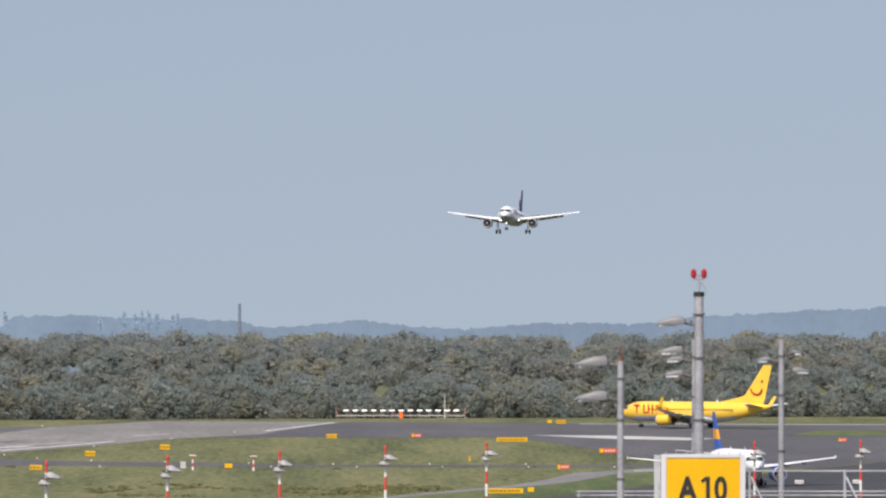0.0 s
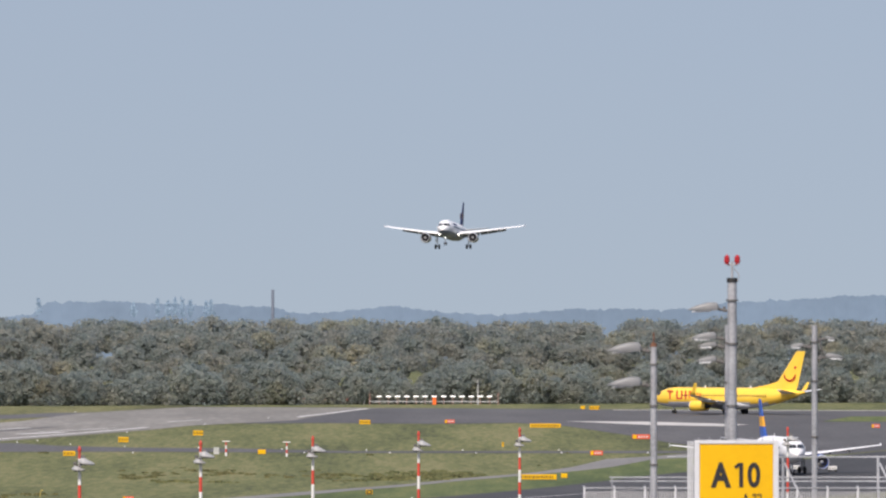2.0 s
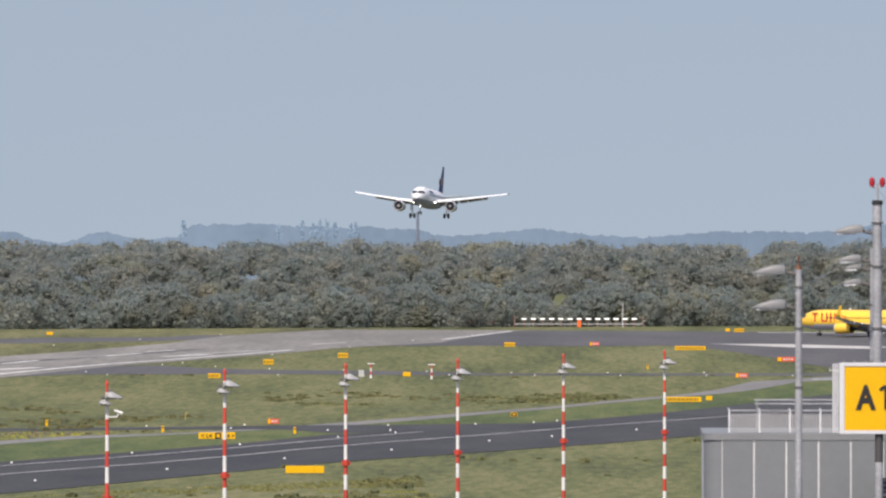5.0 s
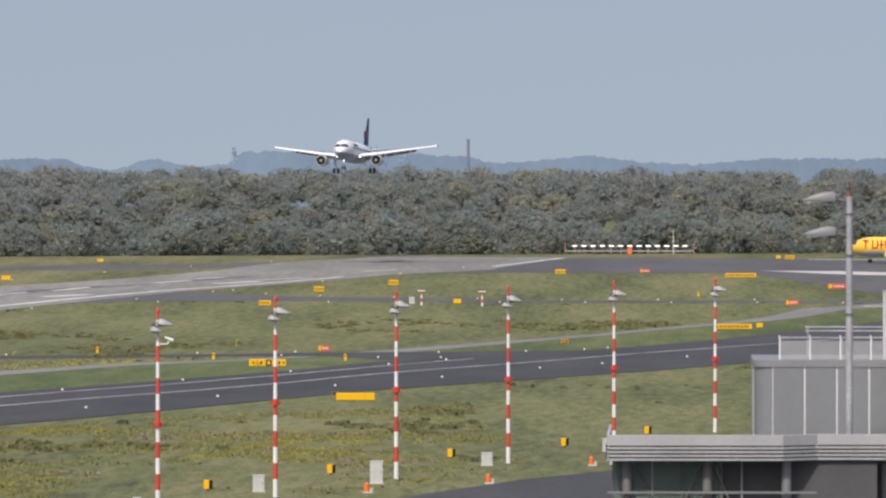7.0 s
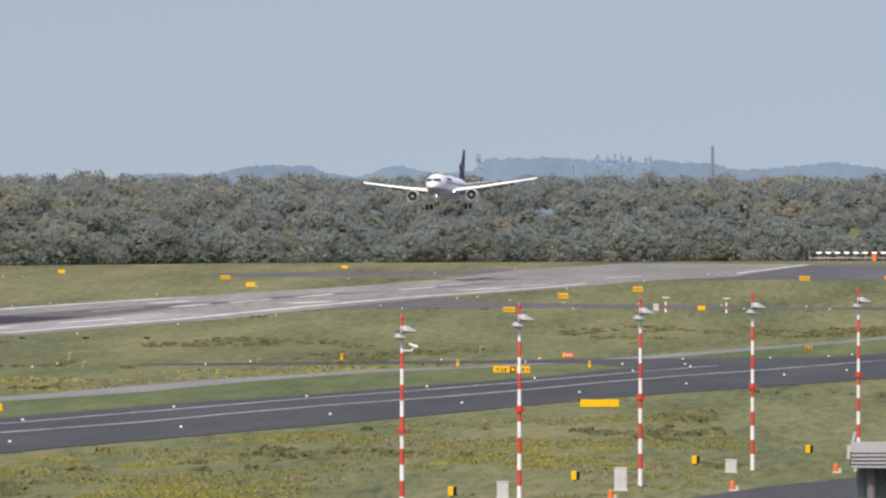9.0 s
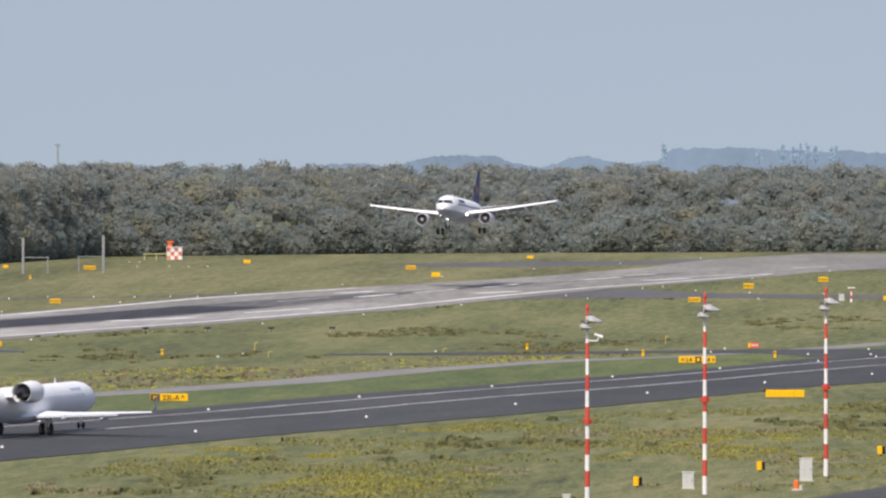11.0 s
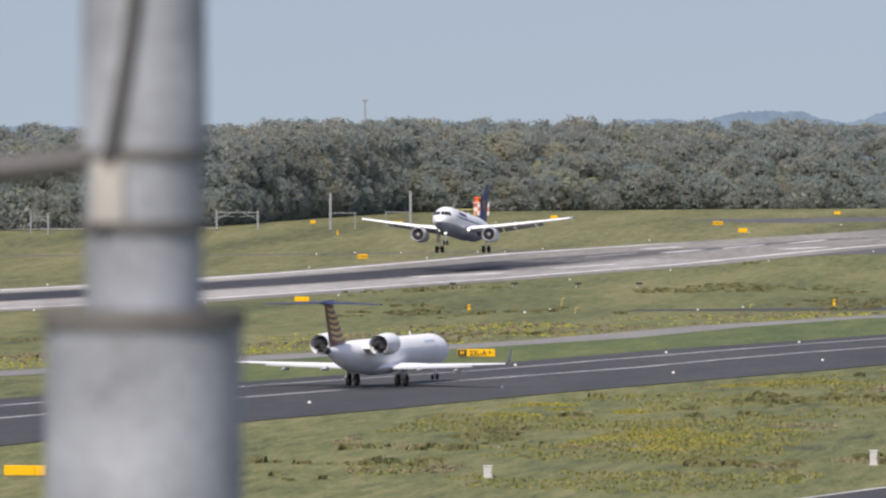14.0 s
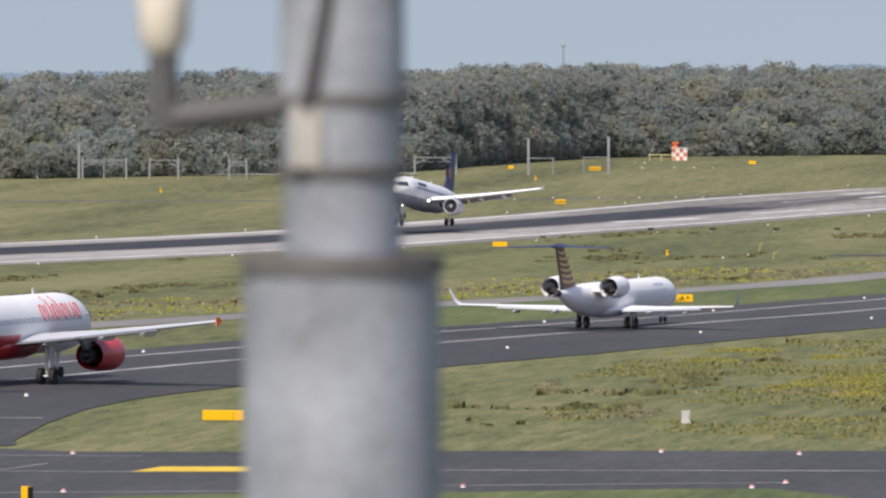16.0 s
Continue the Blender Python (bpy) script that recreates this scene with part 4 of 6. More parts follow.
    l.new(tone.outputs["Fac"], tr0.inputs[0])
    tm.inputs["Factor"].default_value = 1.0
    l.new(gr.outputs[0], tm.inputs["A"])
    l.new(tr0.outputs[0], tm.inputs["B"])
    l.new(tm.outputs["Result"], hs.inputs["Color"])
    l.new(hs.outputs[0], b.inputs["Base Color"])
    tr, ms = n.new("ShaderNodeBsdfTranslucent"), n.new("ShaderNodeMixShader")
    l.new(hs.outputs[0], tr.inputs["Color"])
    ms.inputs[0].default_value = through_light
    l.new(b.outputs[0], ms.inputs[1])
    l.new(tr.outputs[0], ms.inputs[2])
    l.new(ms.outputs[0], n["Material Output"].inputs["Surface"])
    MATS[name] = m
    return m


# leaf colours paled and greyed to carry the haze before the wood
LEAF = leaf_material("broadleaf_foliage", (0.335, 0.366, 0.343), (0.408, 0.43, 0.398), 0.72)
LEAFY = leaf_material("yellowing_foliage", (0.36, 0.362, 0.30), (0.44, 0.44, 0.36), 0.72)


def sprays(rng, p, out, size, loose):
    """Bent leaf sprays at the points p, facing roughly along out."""
    n = len(p)
    nrm = out + rng.normal(scale=loose, size=(n, 3))
    nrm /= np.linalg.norm(nrm, axis=1)[:, None]
    t1 = np.cross(nrm, rng.normal(size=(n, 3)))
    t1 /= np.linalg.norm(t1, axis=1)[:, None]
    t2 = np.cross(nrm, t1)
    s = size * rng.uniform(0.6, 1.35, size=(n, 1))
    bend = nrm * s * 0.25
    return np.stack([p - t1 * s * 0.5, p - t2 * s * 0.4 - bend * 0.3, p + t1 * s * 0.5 - bend, p + t2 * s * 0.4], axis=1)


def crown_arrays(rng, height, width, lobes, per, leaf):
    """A closed crown: shallow lobes of leaf sprays over a dense inner shell; base at z = 0."""
    base = height * 0.02
    cz, rz, rx = base + (height - base) * 0.5, (height - base) * 0.5, width * 0.5
    axes = np.array([rx, rx, rz])
    V = []
    # dense inner shell
    g = rng.normal(size=(230, 3))
    g /= np.linalg.norm(g, axis=1)[:, None]
    V.append(sprays(rng, np.array([0, 0, cz]) + g * axes * rng.uniform(0.66, 0.84, size=(230, 1)), g, 1.5, 0.9))
    for k in range(lobes):
        q = rng.normal(size=3)
        q[2] = q[2] * 0.9 + 0.1
        q /= np.linalg.norm(q)
        c = np.array([0, 0, cz]) + q * axes * rng.uniform(0.72, 0.9)
        lr = rng.uniform(0.075, 0.14) * width
        d = rng.normal(size=(per, 3)) + q * 0.9
        d /= np.linalg.norm(d, axis=1)[:, None]
        p = c + d * lr * rng.uniform(0.75, 1.05, size=(per, 1)) * np.array([1, 1, 0.75])
        V.append(sprays(rng, p, d * 0.4 + q * 0.3, leaf, 0.8))
    return np.concatenate(V).reshape(-1, 3)


def quads_mesh(name, V, material):
    n = len(V) // 4
    me = bpy.data.meshes.new(name)
    me.vertices.add(len(V))
    me.vertices.foreach_set("co", V.astype(np.float32).ravel())
    me.loops.add(4 * n)
    me.loops.foreach_set("vertex_index", np.arange(4 * n, dtype=np.int32))
    me.polygons.add(n)
    me.polygons.foreach_set("loop_start", np.arange(0, 4 * n, 4, dtype=np.int32))
    me.update(calc_edges=True)
    me.validate()
    me.materials.append(material)
    return me


def trunk_mesh(rng, height):
    bm = bmesh.new()
    tube(bm, (0, 0, -0.4), (0, 0, height * 0.35), height * 0.017, height * 0.013, n=8, caps=False)
    tube(bm, (0, 0, height * 0.35), (rng.uniform(-0.4, 0.4), rng.uniform(-0.4, 0.4), height * 0.85), height * 0.013, height * 0.004, n=7, caps=False)
    for k in range(6):
        a, z = rng.uniform(0, 6.28), height * rng.uniform(0.22, 0.6)
        ln = height * rng.uniform(0.16, 0.26)
        tube(bm, (0, 0, z), (math.cos(a) * ln, math.sin(a) * ln, z + ln * 0.7), height * 0.008, height * 0.002, n=6, caps=False)
    return bm


EDGE = [(-470, 1490), (-303, 1566), (-240, 1622), (-222, 1778), (-160, 1846), (-93, 1882), (15, 1922), (96, 1947), (260, 1965)]


def edge_point(s):
    seg = [math.dist(a, b) for a, b in zip(EDGE, EDGE[1:])]
    s *= sum(seg)
    for (a, b), d in zip(zip(EDGE, EDGE[1:]), seg):
        if s <= d:
            return Vector((a[0] + (b[0] - a[0]) * s / d, a[1] + (b[1] - a[1]) * s / d, 0))
        s -= d
    return Vector((*EDGE[-1], 0))


def woodland():
    rng = np.random.default_rng(7)
    kinds = []
    for k in range(7):
        h = 10.0
        V = crown_arrays(rng, h, rng.uniform(8.4, 10.0), 96 + k % 4, 19, 0.5)
        t = thing("tree", pose(0, 0, -500), "broadleaf tree with dense grey-green crown at the wood's edge", "tree", "trees at the edge of the wood")
        ob = new("crown", quads_mesh("crown", V, LEAFY if k == 6 else LEAF))
        ob.parent = t
        part("trunk", trunk_mesh(rng, h), BARK, t)
        kinds.append(t)
    used = set()
    for off, h0, h1, n in ((0, 6.0, 8.5, 150), (4, 7.5, 11.0, 146)):
        for i in range(n):
            p = edge_point((i + rng.uniform(0.1, 0.9)) / n)
            p.y += off + rng.uniform(-2, 2)
            k = int(rng.integers(0, 6)) if rng.random() > 0.12 else 6
            h = rng.uniform(h0, h1)
            m = Matrix.Translation((p.x, p.y, terrain(p.y) - 0.2)) @ Matrix.Rotation(rng.uniform(0, 6.28), 4, "Z")
            sc = Vector((h / 10 * rng.uniform(0.9, 1.15),) * 2 + (h / 10,))
            if k in used:
                c = copy_thing(kinds[k], m)
            else:
                used.add(k)
                c = kinds[k]
                c.matrix_basis = m
            c.scale = sc
    # the deep wood behind, rising in tiers: uncountable crowns
    crowns = [np.array([v.co[:] for v in t.children[0].data.vertices]) for t in kinds]
    green, yellow = [], []
    for off, h0, h1, n in ((9, 9.5, 12, 138), (14, 11, 13.5, 136), (20, 12.5, 15, 132), (26, 14, 16.5, 128), (33, 15.3, 17.6, 126), (42, 16.4, 18.2, 120), (56, 17.2, 18.8, 112), (75, 17.9, 19.4, 108)):
        for i in range(n):
            p = edge_point((i + rng.uniform(0, 1)) / n)
            y = p.y + off + rng.uniform(-3, 3)
            h = rng.uniform(h0, h1)
            h = h * 1.10 if p.x < -150 else h + min(1.6, off * 0.08)
            if off > 40 and rng.random() < 0.10:
                h += rng.uniform(0.3, 1.3) * (1.4 if p.x < -150 else 1)
            k = int(rng.integers(0, 7))
            Q = crowns[k].reshape(-1, 4, 3)
            V = np.concatenate([Q[:230], Q[230:][:: 2]])
            V = V[V[:, 0, 2] > 3.2].reshape(-1, 3)
            a, size = rng.uniform(0, 6.28), rng.uniform(6.5, 9.0) + (2 if off > 30 else 0)
            R = np.array([[math.cos(a), -math.sin(a), 0], [math.sin(a), math.cos(a), 0], [0, 0, 1]])
            W = (V @ R.T) * np.array([size / 9, size / 9, size / 10]) + np.array([p.x, y, terrain(y) + h - size])
            (yellow if k == 6 and rng.random() < 0.45 else green).append(W)
    # undergrowth along the edge of the wood
    under = []
    for i in range(600):
        p = edge_point((i + rng.uniform(0, 1)) / 600)
        y = p.y - 2 + rng.uniform(-1.5, 5)
        h = rng.uniform(3.0, 6.5)
        V = crowns[int(rng.integers(0, 7))].reshape(-1, 4, 3)[:: 5].reshape(-1, 3)
        under.append(V * np.array([h / 8, h / 8, h / 10]) + np.array([p.x, y, terrain(y) - 0.2 * h]))
    tagged(new("undergrowth", quads_mesh("undergrowth", np.concatenate(under), LEAF)), "dense bushy undergrowth along the edge of the wood", "bushes", "", "stuff")
    tagged(new("deep_wood", quads_mesh("deep_wood", np.concatenate(green), LEAF)), "dense grey-green woodland behind the airfield", "woodland", "", "stuff")
    tagged(new("yellowing_wood", quads_mesh("yellowing_wood", np.concatenate(yellow), LEAFY)), "scattered yellowing crowns in the deep woodland", "woodland", "", "stuff")


woodland()

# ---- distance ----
# aerial haze is put into the hills as blue colour plus a faint glow
HILL = mat("haze_tinted_wooded_hill", (0.122, 0.165, 0.225), 1.0, vary=0.10, scale=0.03, spec=0.0, emit=0.35)
HILL2 = mat("haze_tinted_far_hill", (0.15, 0.195, 0.25), 1.0, vary=0.05, scale=0.03, spec=0.0, emit=0.45)
RIDGE = [(-2900, 22), (-1900, 23), (-1810, 25.5), (-1740, 27.5), (-1650, 24), (-1500, 22.5), (-1420, 23), (-1370, 26.8), (-1310, 27.2), (-1265, 24.5), (-1225, 28), (-1190, 30.5), (-1130, 31.4), (-1070, 30.3), (-1035, 26.5),
         (-1000, 25), (-970, 26), (-945, 29.8), (-910, 30.6), (-880, 28.5), (-850, 26.5), (-790, 28), (-760, 35), (-660, 35.5), (-600, 34.5), (-480, 33.5), (-380, 32.5), (-300, 28.5), (-200, 31.5), (-150, 33), (-60, 29.5),
         (40, 28), (170, 31), (260, 31.5), (330, 30), (420, 33.5), (500, 36), (640, 38), (800, 40), (1400, 40)]


def hills(name, y, scale, lift, mt, seed, label):
    rng = np.random.default_rng(seed)
    bm = bmesh.new()
    xs = np.arange(-2900, 1400, 3.0)
    zs = np.interp(xs, [a for a, _ in RIDGE], [b for _, b in RIDGE])
    k = y / 14500.0
    prev = None
    walk_n = 0.0
    for x, z in zip(xs, zs):
        walk_n = walk_n * 0.7 + rng.normal(scale=0.32)
        top = 22.5 + (z - 22.5) * scale + lift + walk_n * 0.9 + abs(rng.normal(scale=0.25))
        a, b, c = bm.verts.new((x * k, y, -10)), bm.verts.new((x * k, y + 6, top)), bm.verts.new((x * k, y + 60, -10))
        if prev:
            bm.faces.new((prev[0], a, b, prev[1]))
            bm.faces.new((prev[1], b, c, prev[2]))
        prev = (a, b, c)
    tagged(part(name, bm, mt), label, "hills", "", "structure")


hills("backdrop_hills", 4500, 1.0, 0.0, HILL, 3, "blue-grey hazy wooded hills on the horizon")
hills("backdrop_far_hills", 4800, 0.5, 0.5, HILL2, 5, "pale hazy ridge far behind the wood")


drape("wood_floor", [(x, y + 3) for x, y in EDGE] + [(x, y + 190) for x, y in EDGE[::-1]], mat("leaf_litter", (0.085, 0.088, 0.06), 0.95, vary=0.25, scale=0.3), 0.05, label="dark shaded leaf litter under the wood", category="ground")


def far_chimney():
    k = 4470 / 14500
    bm = bmesh.new()
    tube(bm, (0, 0, -19.8), (0, 0, 18), 1.05, 0.75, n=12)
    # haze over the brick is coloured in, with emission to lift it
    t = tagged(part("chimney", bm, mat("haze_tinted_brick", (0.115, 0.13, 0.165), 1.0, emit=0.5, spec=0)), "tall slim grey factory chimney on the hazy hills", "chimney")
    t.matrix_basis = Matrix.Translation((-360 * k, 4470, 24.0))


far_chimney()


# blue tint and emission stand in for haze and hide the unlit sides
HILLTREE = mat("haze_tinted_tree", (0.14, 0.185, 0.24), 1.0, vary=0.05, scale=0.1, spec=0.0, emit=0.9)


def poplar(x, h, w):
    """Slender hazy tree on the far ridge."""
    k = 4480 / 14500
    rng = np.random.default_rng(int(1000 + x))
    t = thing("poplar", pose(x * k, 4480, 3.2), "slender hazy poplar on the far ridge", "tree", "poplars on the far ridge")
    V = []
    for j in range(130):
        u = rng.uniform(0, 1)
        r = 1.9 * w * (0.25 + 0.75 * math.sin(math.pi * min(u + 0.12, 1.0))) * 0.5
        c = np.array([rng.normal(scale=r * 0.5), rng.normal(scale=r * 0.5), 24.5 + u * (h - 1.5)])
        V.append(c + rng.normal(scale=0.55, size=(4, 3)))
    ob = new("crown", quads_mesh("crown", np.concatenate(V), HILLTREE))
    ob.parent = t
    bm = bmesh.new()
    tube(bm, (0, 0, 0), (0, 0, 27), 0.25, 0.1, n=6)
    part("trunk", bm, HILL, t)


for x, h, w in ((-775, 11, 1.6), (-564, 10.5, 1.6), (-545, 9.5, 2.0), (-533, 11, 1.6), (-520, 11, 2.0), (-506, 10, 1.6), (-478, 9.5, 1.4), (-470, 10, 1.6), (-606, 8.5, 2.0)):
    poplar(x, h, w)




# ---- airfield furniture ----
def spot(x, y, rz=0.0, lift=0.0):
    return pose(x, y, terrain(y) + lift, 0, 0, rz)


def striped_mast(m, label="slim red and white banded floodlight mast on the meadow", collar=6.26):
    """13 m mast in red and white bands, hinge collar, two floodlights and a bracket at the top."""
    t = thing("floodlight_mast", m, label, "light mast", "banded floodlight masts")
    cuts = [0.0, 0.22] + [1.27 + 1.05 * k for k in range(10)] + [12.45]
    for k, (z0, z1) in enumerate(zip(cuts, cuts[1:])):
        bm = bmesh.new()
        tube(bm, (0, 0, z0), (0, 0, z1), 0.165 - 0.0055 * z0, 0.165 - 0.0055 * z1, n=12)
        part("band", bm, MASTRED if k % 2 == 0 and k > 0 else MASTWHITE, t, smooth=True)
    bm = bmesh.new()
    tube(bm, (0, 0, collar - 0.16), (0, 0, collar + 0.16), 0.26, 0.3, n=14)
    box(bm, 0.26, 0, collar, 0.16, 0.2, 0.18, 0.02)
    part("hinge_collar", bm, MASTRED, t, smooth=True)
    bm = bmesh.new()
    tube(bm, (0, 0, 12.45), (0, 0, 12.95), 0.095, 0.085, n=10)
    tube(bm, (0, 0, 12.95), (0, 0, 13.1), 0.13, 0.13, n=10)
    tube(bm, (0, 0, 13.1), (0, 0, 13.27), 0.1, 0.05, n=10)
    part("tip", bm, MASTRED, t, smooth=True)
    for dx, z, size, rot in ((0.42, 12.15, 1.0, 7), (-0.08, 11.72, 0.78, 3)):
        bm = bmesh.new()
        rings = []
        for zz, sx, sy, ox in ((-0.05, 0.5, 0.4, 0.03), (0.0, 0.56, 0.44, 0.03), (0.06, 0.56, 0.44, 0.02), (0.14, 0.46, 0.36, -0.05), (0.24, 0.26, 0.22, -0.14), (0.34, 0.14, 0.13, -0.18)):
            rings.append([(ox + sx * math.cos(2 * math.pi * i / 16), sy * math.sin(2 * math.pi * i / 16), zz) for i in range(16)])
        loft(bm, rings)
        bmesh.ops.transform(bm, matrix=pose(dx, -0.28, z, 6, rot, 0) @ Matrix.Scale(size, 4), verts=bm.verts)
        fl = part("floodlight", bm, HEADG, t, "grey domed floodlight", smooth=True)
        bm = bmesh.new()
        box(bm, dx - 0.1 * size, -0.28, z - 0.08 * size, 0.5 * size, 0.4 * size, 0.1 * size, 0.02)
        part("lamp_glass", bm, DARKWIN, fl, "dark lamp glass")
        bm = bmesh.new()
        tube(bm, (0, 0, z + 0.25), (dx - 0.14, -0.26, z + 0.3), 0.055, n=8)
        box(bm, dx - 0.2, -0.26, z + 0.42, 0.3 * size, 0.16, 0.2, 0.02)
        part("bracket", bm, GALVD, fl)
    bm = bmesh.new()
    box(bm, 0, 0, 0.03, 0.42, 0.42, 0.08, 0.02)
    part("foot_plate", bm, GALVD, t)
    return t


HEADG = mat("floodlight_grey", (0.30, 0.303, 0.305), 0.5, vary=0.25)
MASTRED = mat("mast_red", (0.50, 0.055, 0.035), 0.55, vary=0.15)
MASTWHITE = mat("mast_white", (0.66, 0.66, 0.65), 0.55, vary=0.08)
mast0 = striped_mast(spot(-32.4, 516), collar=5.55)
# a loudspeaker-like arm on the first mast only
bm = bmesh.new()
tube(bm, (0, 0, 10.85), (0.62, -0.1, 10.85), 0.045, n=8)
tube(bm, (0.62, -0.1, 10.85), (0.75, -0.1, 11.1), 0.045, n=8)
tube(bm, (0.45, -0.1, 11.3), (0.98, -0.15, 11.08), 0.07, 0.11, n=12)
part("side_lamp", bm, MASTWHITE, mast0, "small white side lamp", smooth=True)
mast0.scale = (1, 1, 0.962)
m1 = striped_mast(spot(-25.9, 535))
for x, y in ((-19.2, 571), (-12.1, 607), (-4.6, 655), (3.7, 697), (26.8, 705), (36.8, 722)):
    copy_thing(m1, spot(x, y, (x * 37) % 20 - 10))


def sign_panel(x, y, w, h, style, label, rz=0):
    """Airfield guidance sign: yellow box on two short legs."""
    t = thing("guidance_sign", spot(x, y, rz), label, "airfield sign", "airfield guidance signs")
    leg = min(0.12, h * 0.15)
    front = {"y": SIGNY, "b": SIGNY, "l": SIGNY, "r": mat("sign_red_orange", (0.62, 0.09, 0.03), 0.5), "k": BLACK}.get(style, SIGNY)
    bm = bmesh.new()
    box(bm, 0, 0, leg + (h - leg) / 2, w, 0.22, h - leg, 0.03)
    body = part("sign_box", bm, SIGNY if style != "r" else front, t)
    for s in (-1, 1):
        bm = bmesh.new()
        box(bm, s * w * 0.38, 0, leg / 2, 0.08, 0.1, leg + 0.04)
        part("leg", bm, GALVD, t)
    if style == "l":
        bm = bmesh.new()
        k = -w * 0.45
        i = 0
        while k < w * 0.42:
            ww = (0.22, 0.12, 0.26, 0.16)[i % 4]
            box(bm, k + ww / 2, -0.115, leg + (h - leg) / 2, ww, 0.02, (h - leg) * 0.5)
            k += ww + 0.13
            i += 1
        part("unreadable_text", bm, mat("sign_dark_bars", (0.16, 0.09, 0.01), 0.6), body)["kind"] = "stuff"
    if style == "r":
        bm = bmesh.new()
        box(bm, -w * 0.36, -0.115, leg + (h - leg) / 2, w * 0.2, 0.02, (h - leg) * 0.9)
        part("side_field", bm, SIGNY, body, "yellow and black end field")
        bm = bmesh.new()
        for k in range(4):
            box(bm, -w * 0.12 + k * w * 0.15, -0.115, leg + (h - leg) / 2, w * 0.08, 0.02, (h - leg) * 0.4)
        part("unreadable_text", bm, SIGNW, body)["kind"] = "stuff"
    if style == "b":
        bm = bmesh.new()
        box(bm, w * 0.24, -0.117, leg + (h - leg) / 2, 0.03, 0.02, (h - leg) * 0.96)
        part("joint", bm, mat("sign_shadow_gap", (0.35, 0.2, 0.01), 0.7), body)
    if style == "k":
        bm = bmesh.new()
        box(bm, 0, -0.115, leg + (h - leg) / 2, w * 0.82, 0.02, (h - leg) * 0.78)
        part("dark_field", bm, BLACK, body)
        bm = bmesh.new()
        box(bm, 0, -0.13, leg + (h - leg) / 2, w * 0.45, 0.02, (h - leg) * 0.3)
        part("unreadable_text", bm, SIGNY, body)
    return t, body, leg


def text_mesh(name, body, size, m, material, parent, extrude=0.01, bold=0.0, align="LEFT"):
    cu = bpy.data.curves.new(name, "FONT")
    cu.body, cu.size, cu.extrude, cu.offset, cu.align_x = body, size, extrude, bold, align
    tmp = bpy.data.objects.new(name, cu)
    scene.collection.objects.link(tmp)
    dg = bpy.context.evaluated_depsgraph_get()
    me = bpy.data.meshes.new_from_object(tmp.evaluated_get(dg))
    bpy.data.objects.remove(tmp)
    me.materials.clear()
    me.materials.append(material)
    ob = new(name, me)
    ob.parent = parent
    ob.matrix_basis = m
    return ob


YB = "yellow taxiway guidance sign standing in the grass"
for x, y, w, h in ((-64.5, 1498, 1.9, 1.05), (-52.4, 1544, 1.9, 1.05), (-22.1, 1628, 2.2, 0.95), (-70.1, 1411, 2.1, 0.95), (25.9, 1796, 2.2, 0.9), (23.5, 1806, 1.0, 0.8), (13.7, 1276, 1.0, 0.8), (-37.2, 1422, 1.35, 0.9),
                   (-179.5, 1399, 1.9, 0.9), (-138.1, 1635, 2.0, 0.9), (-128.4, 1578, 1.75, 0.95), (-177.0, 1692, 1.5, 0.85), (-202.2, 1630, 2.4, 0.9), (-221.2, 1645, 1.1, 0.7), (-122.3, 1752, 1.4, 0.75)):
    sign_panel(x, y, w, h, "l" if w > 1.8 else "y", YB)
for x, y, w, h in ((-5.3, 1637, 2.0, 0.8), (30.6, 1520, 3.3, 0.95), (20.8, 1415, 2.15, 0.9), (-46.8, 1102, 1.5, 0.8), (78.0, 1600, 1.6, 0.8)):
    sign_panel(x, y, w, h, "r", "orange-red holding position sign standing in the grass")
for x, y, w in ((13.5, 1601, 6.0), (9.5, 1265, 5.8)):
    sign_panel(x, y, w, 0.9, "l", "long yellow direction sign with dark lettering in the grass")
for x, y, w, h in ((-31.5, 816, 3.85, 0.86), (-82.85, 486.2, 2.55, 0.72), (-150.1, 1105, 2.0, 0.8)):
    sign_panel(x, y, w, h, "b", "plain yellow back of a guidance sign beside the taxiway")
sign_panel(-15.1, 1157, 0.95, 0.75, "k", "small black and yellow taxiway sign in the grass")

t, body, leg = sign_panel(-49.3, 999, 4.5, 0.92, "y", "long yellow taxiway sign lettered L4 with black middle field")
bm = bmesh.new()
box(bm, 0.15, -0.115, leg + 0.4, 0.75, 0.02, 0.74)
part("black_field", bm, BLACK, body, "black location field")
text_mesh("lettering", "< L4", 0.72, pose(-1.95, -0.125, leg + 0.14, 90), BLACK, body, bold=0.012)
text_mesh("lettering", "L4 >", 0.72, pose(0.85, -0.125, leg + 0.14, 90), BLACK, body, bold=0.012)
bm = bmesh.new()
box(bm, 0.15, -0.13, leg + 0.4, 0.35, 0.02, 0.42)
part("location_mark", bm, SIGNY, body)
t, body, leg = sign_panel(-90.7, 794, 3.7, 0.84, "y", "yellow runway direction sign lettered 23L-A with black end field")
bm = bmesh.new()
box(bm, -1.36, -0.115, leg + 0.36, 0.9, 0.02, 0.64)
part("black_field", bm, BLACK, body, "black location field")
text_mesh("lettering", "M", 0.55, pose(-1.57, -0.135, leg + 0.16, 90), SIGNY, body, bold=0.012)
text_mesh("lettering", "23L-A ^", 0.66, pose(-0.62, -0.125, leg + 0.12, 90), BLACK, body, bold=0.012)


def marker_post(x, y, w, h):
    t = thing("marker_post", spot(x, y), "short yellow marker post in the grass", "marker", "yellow marker posts")
    bm = bmesh.new()
    box(bm, 0, 0, h * 0.5, w * 0.8, 0.12, h, 0.03)
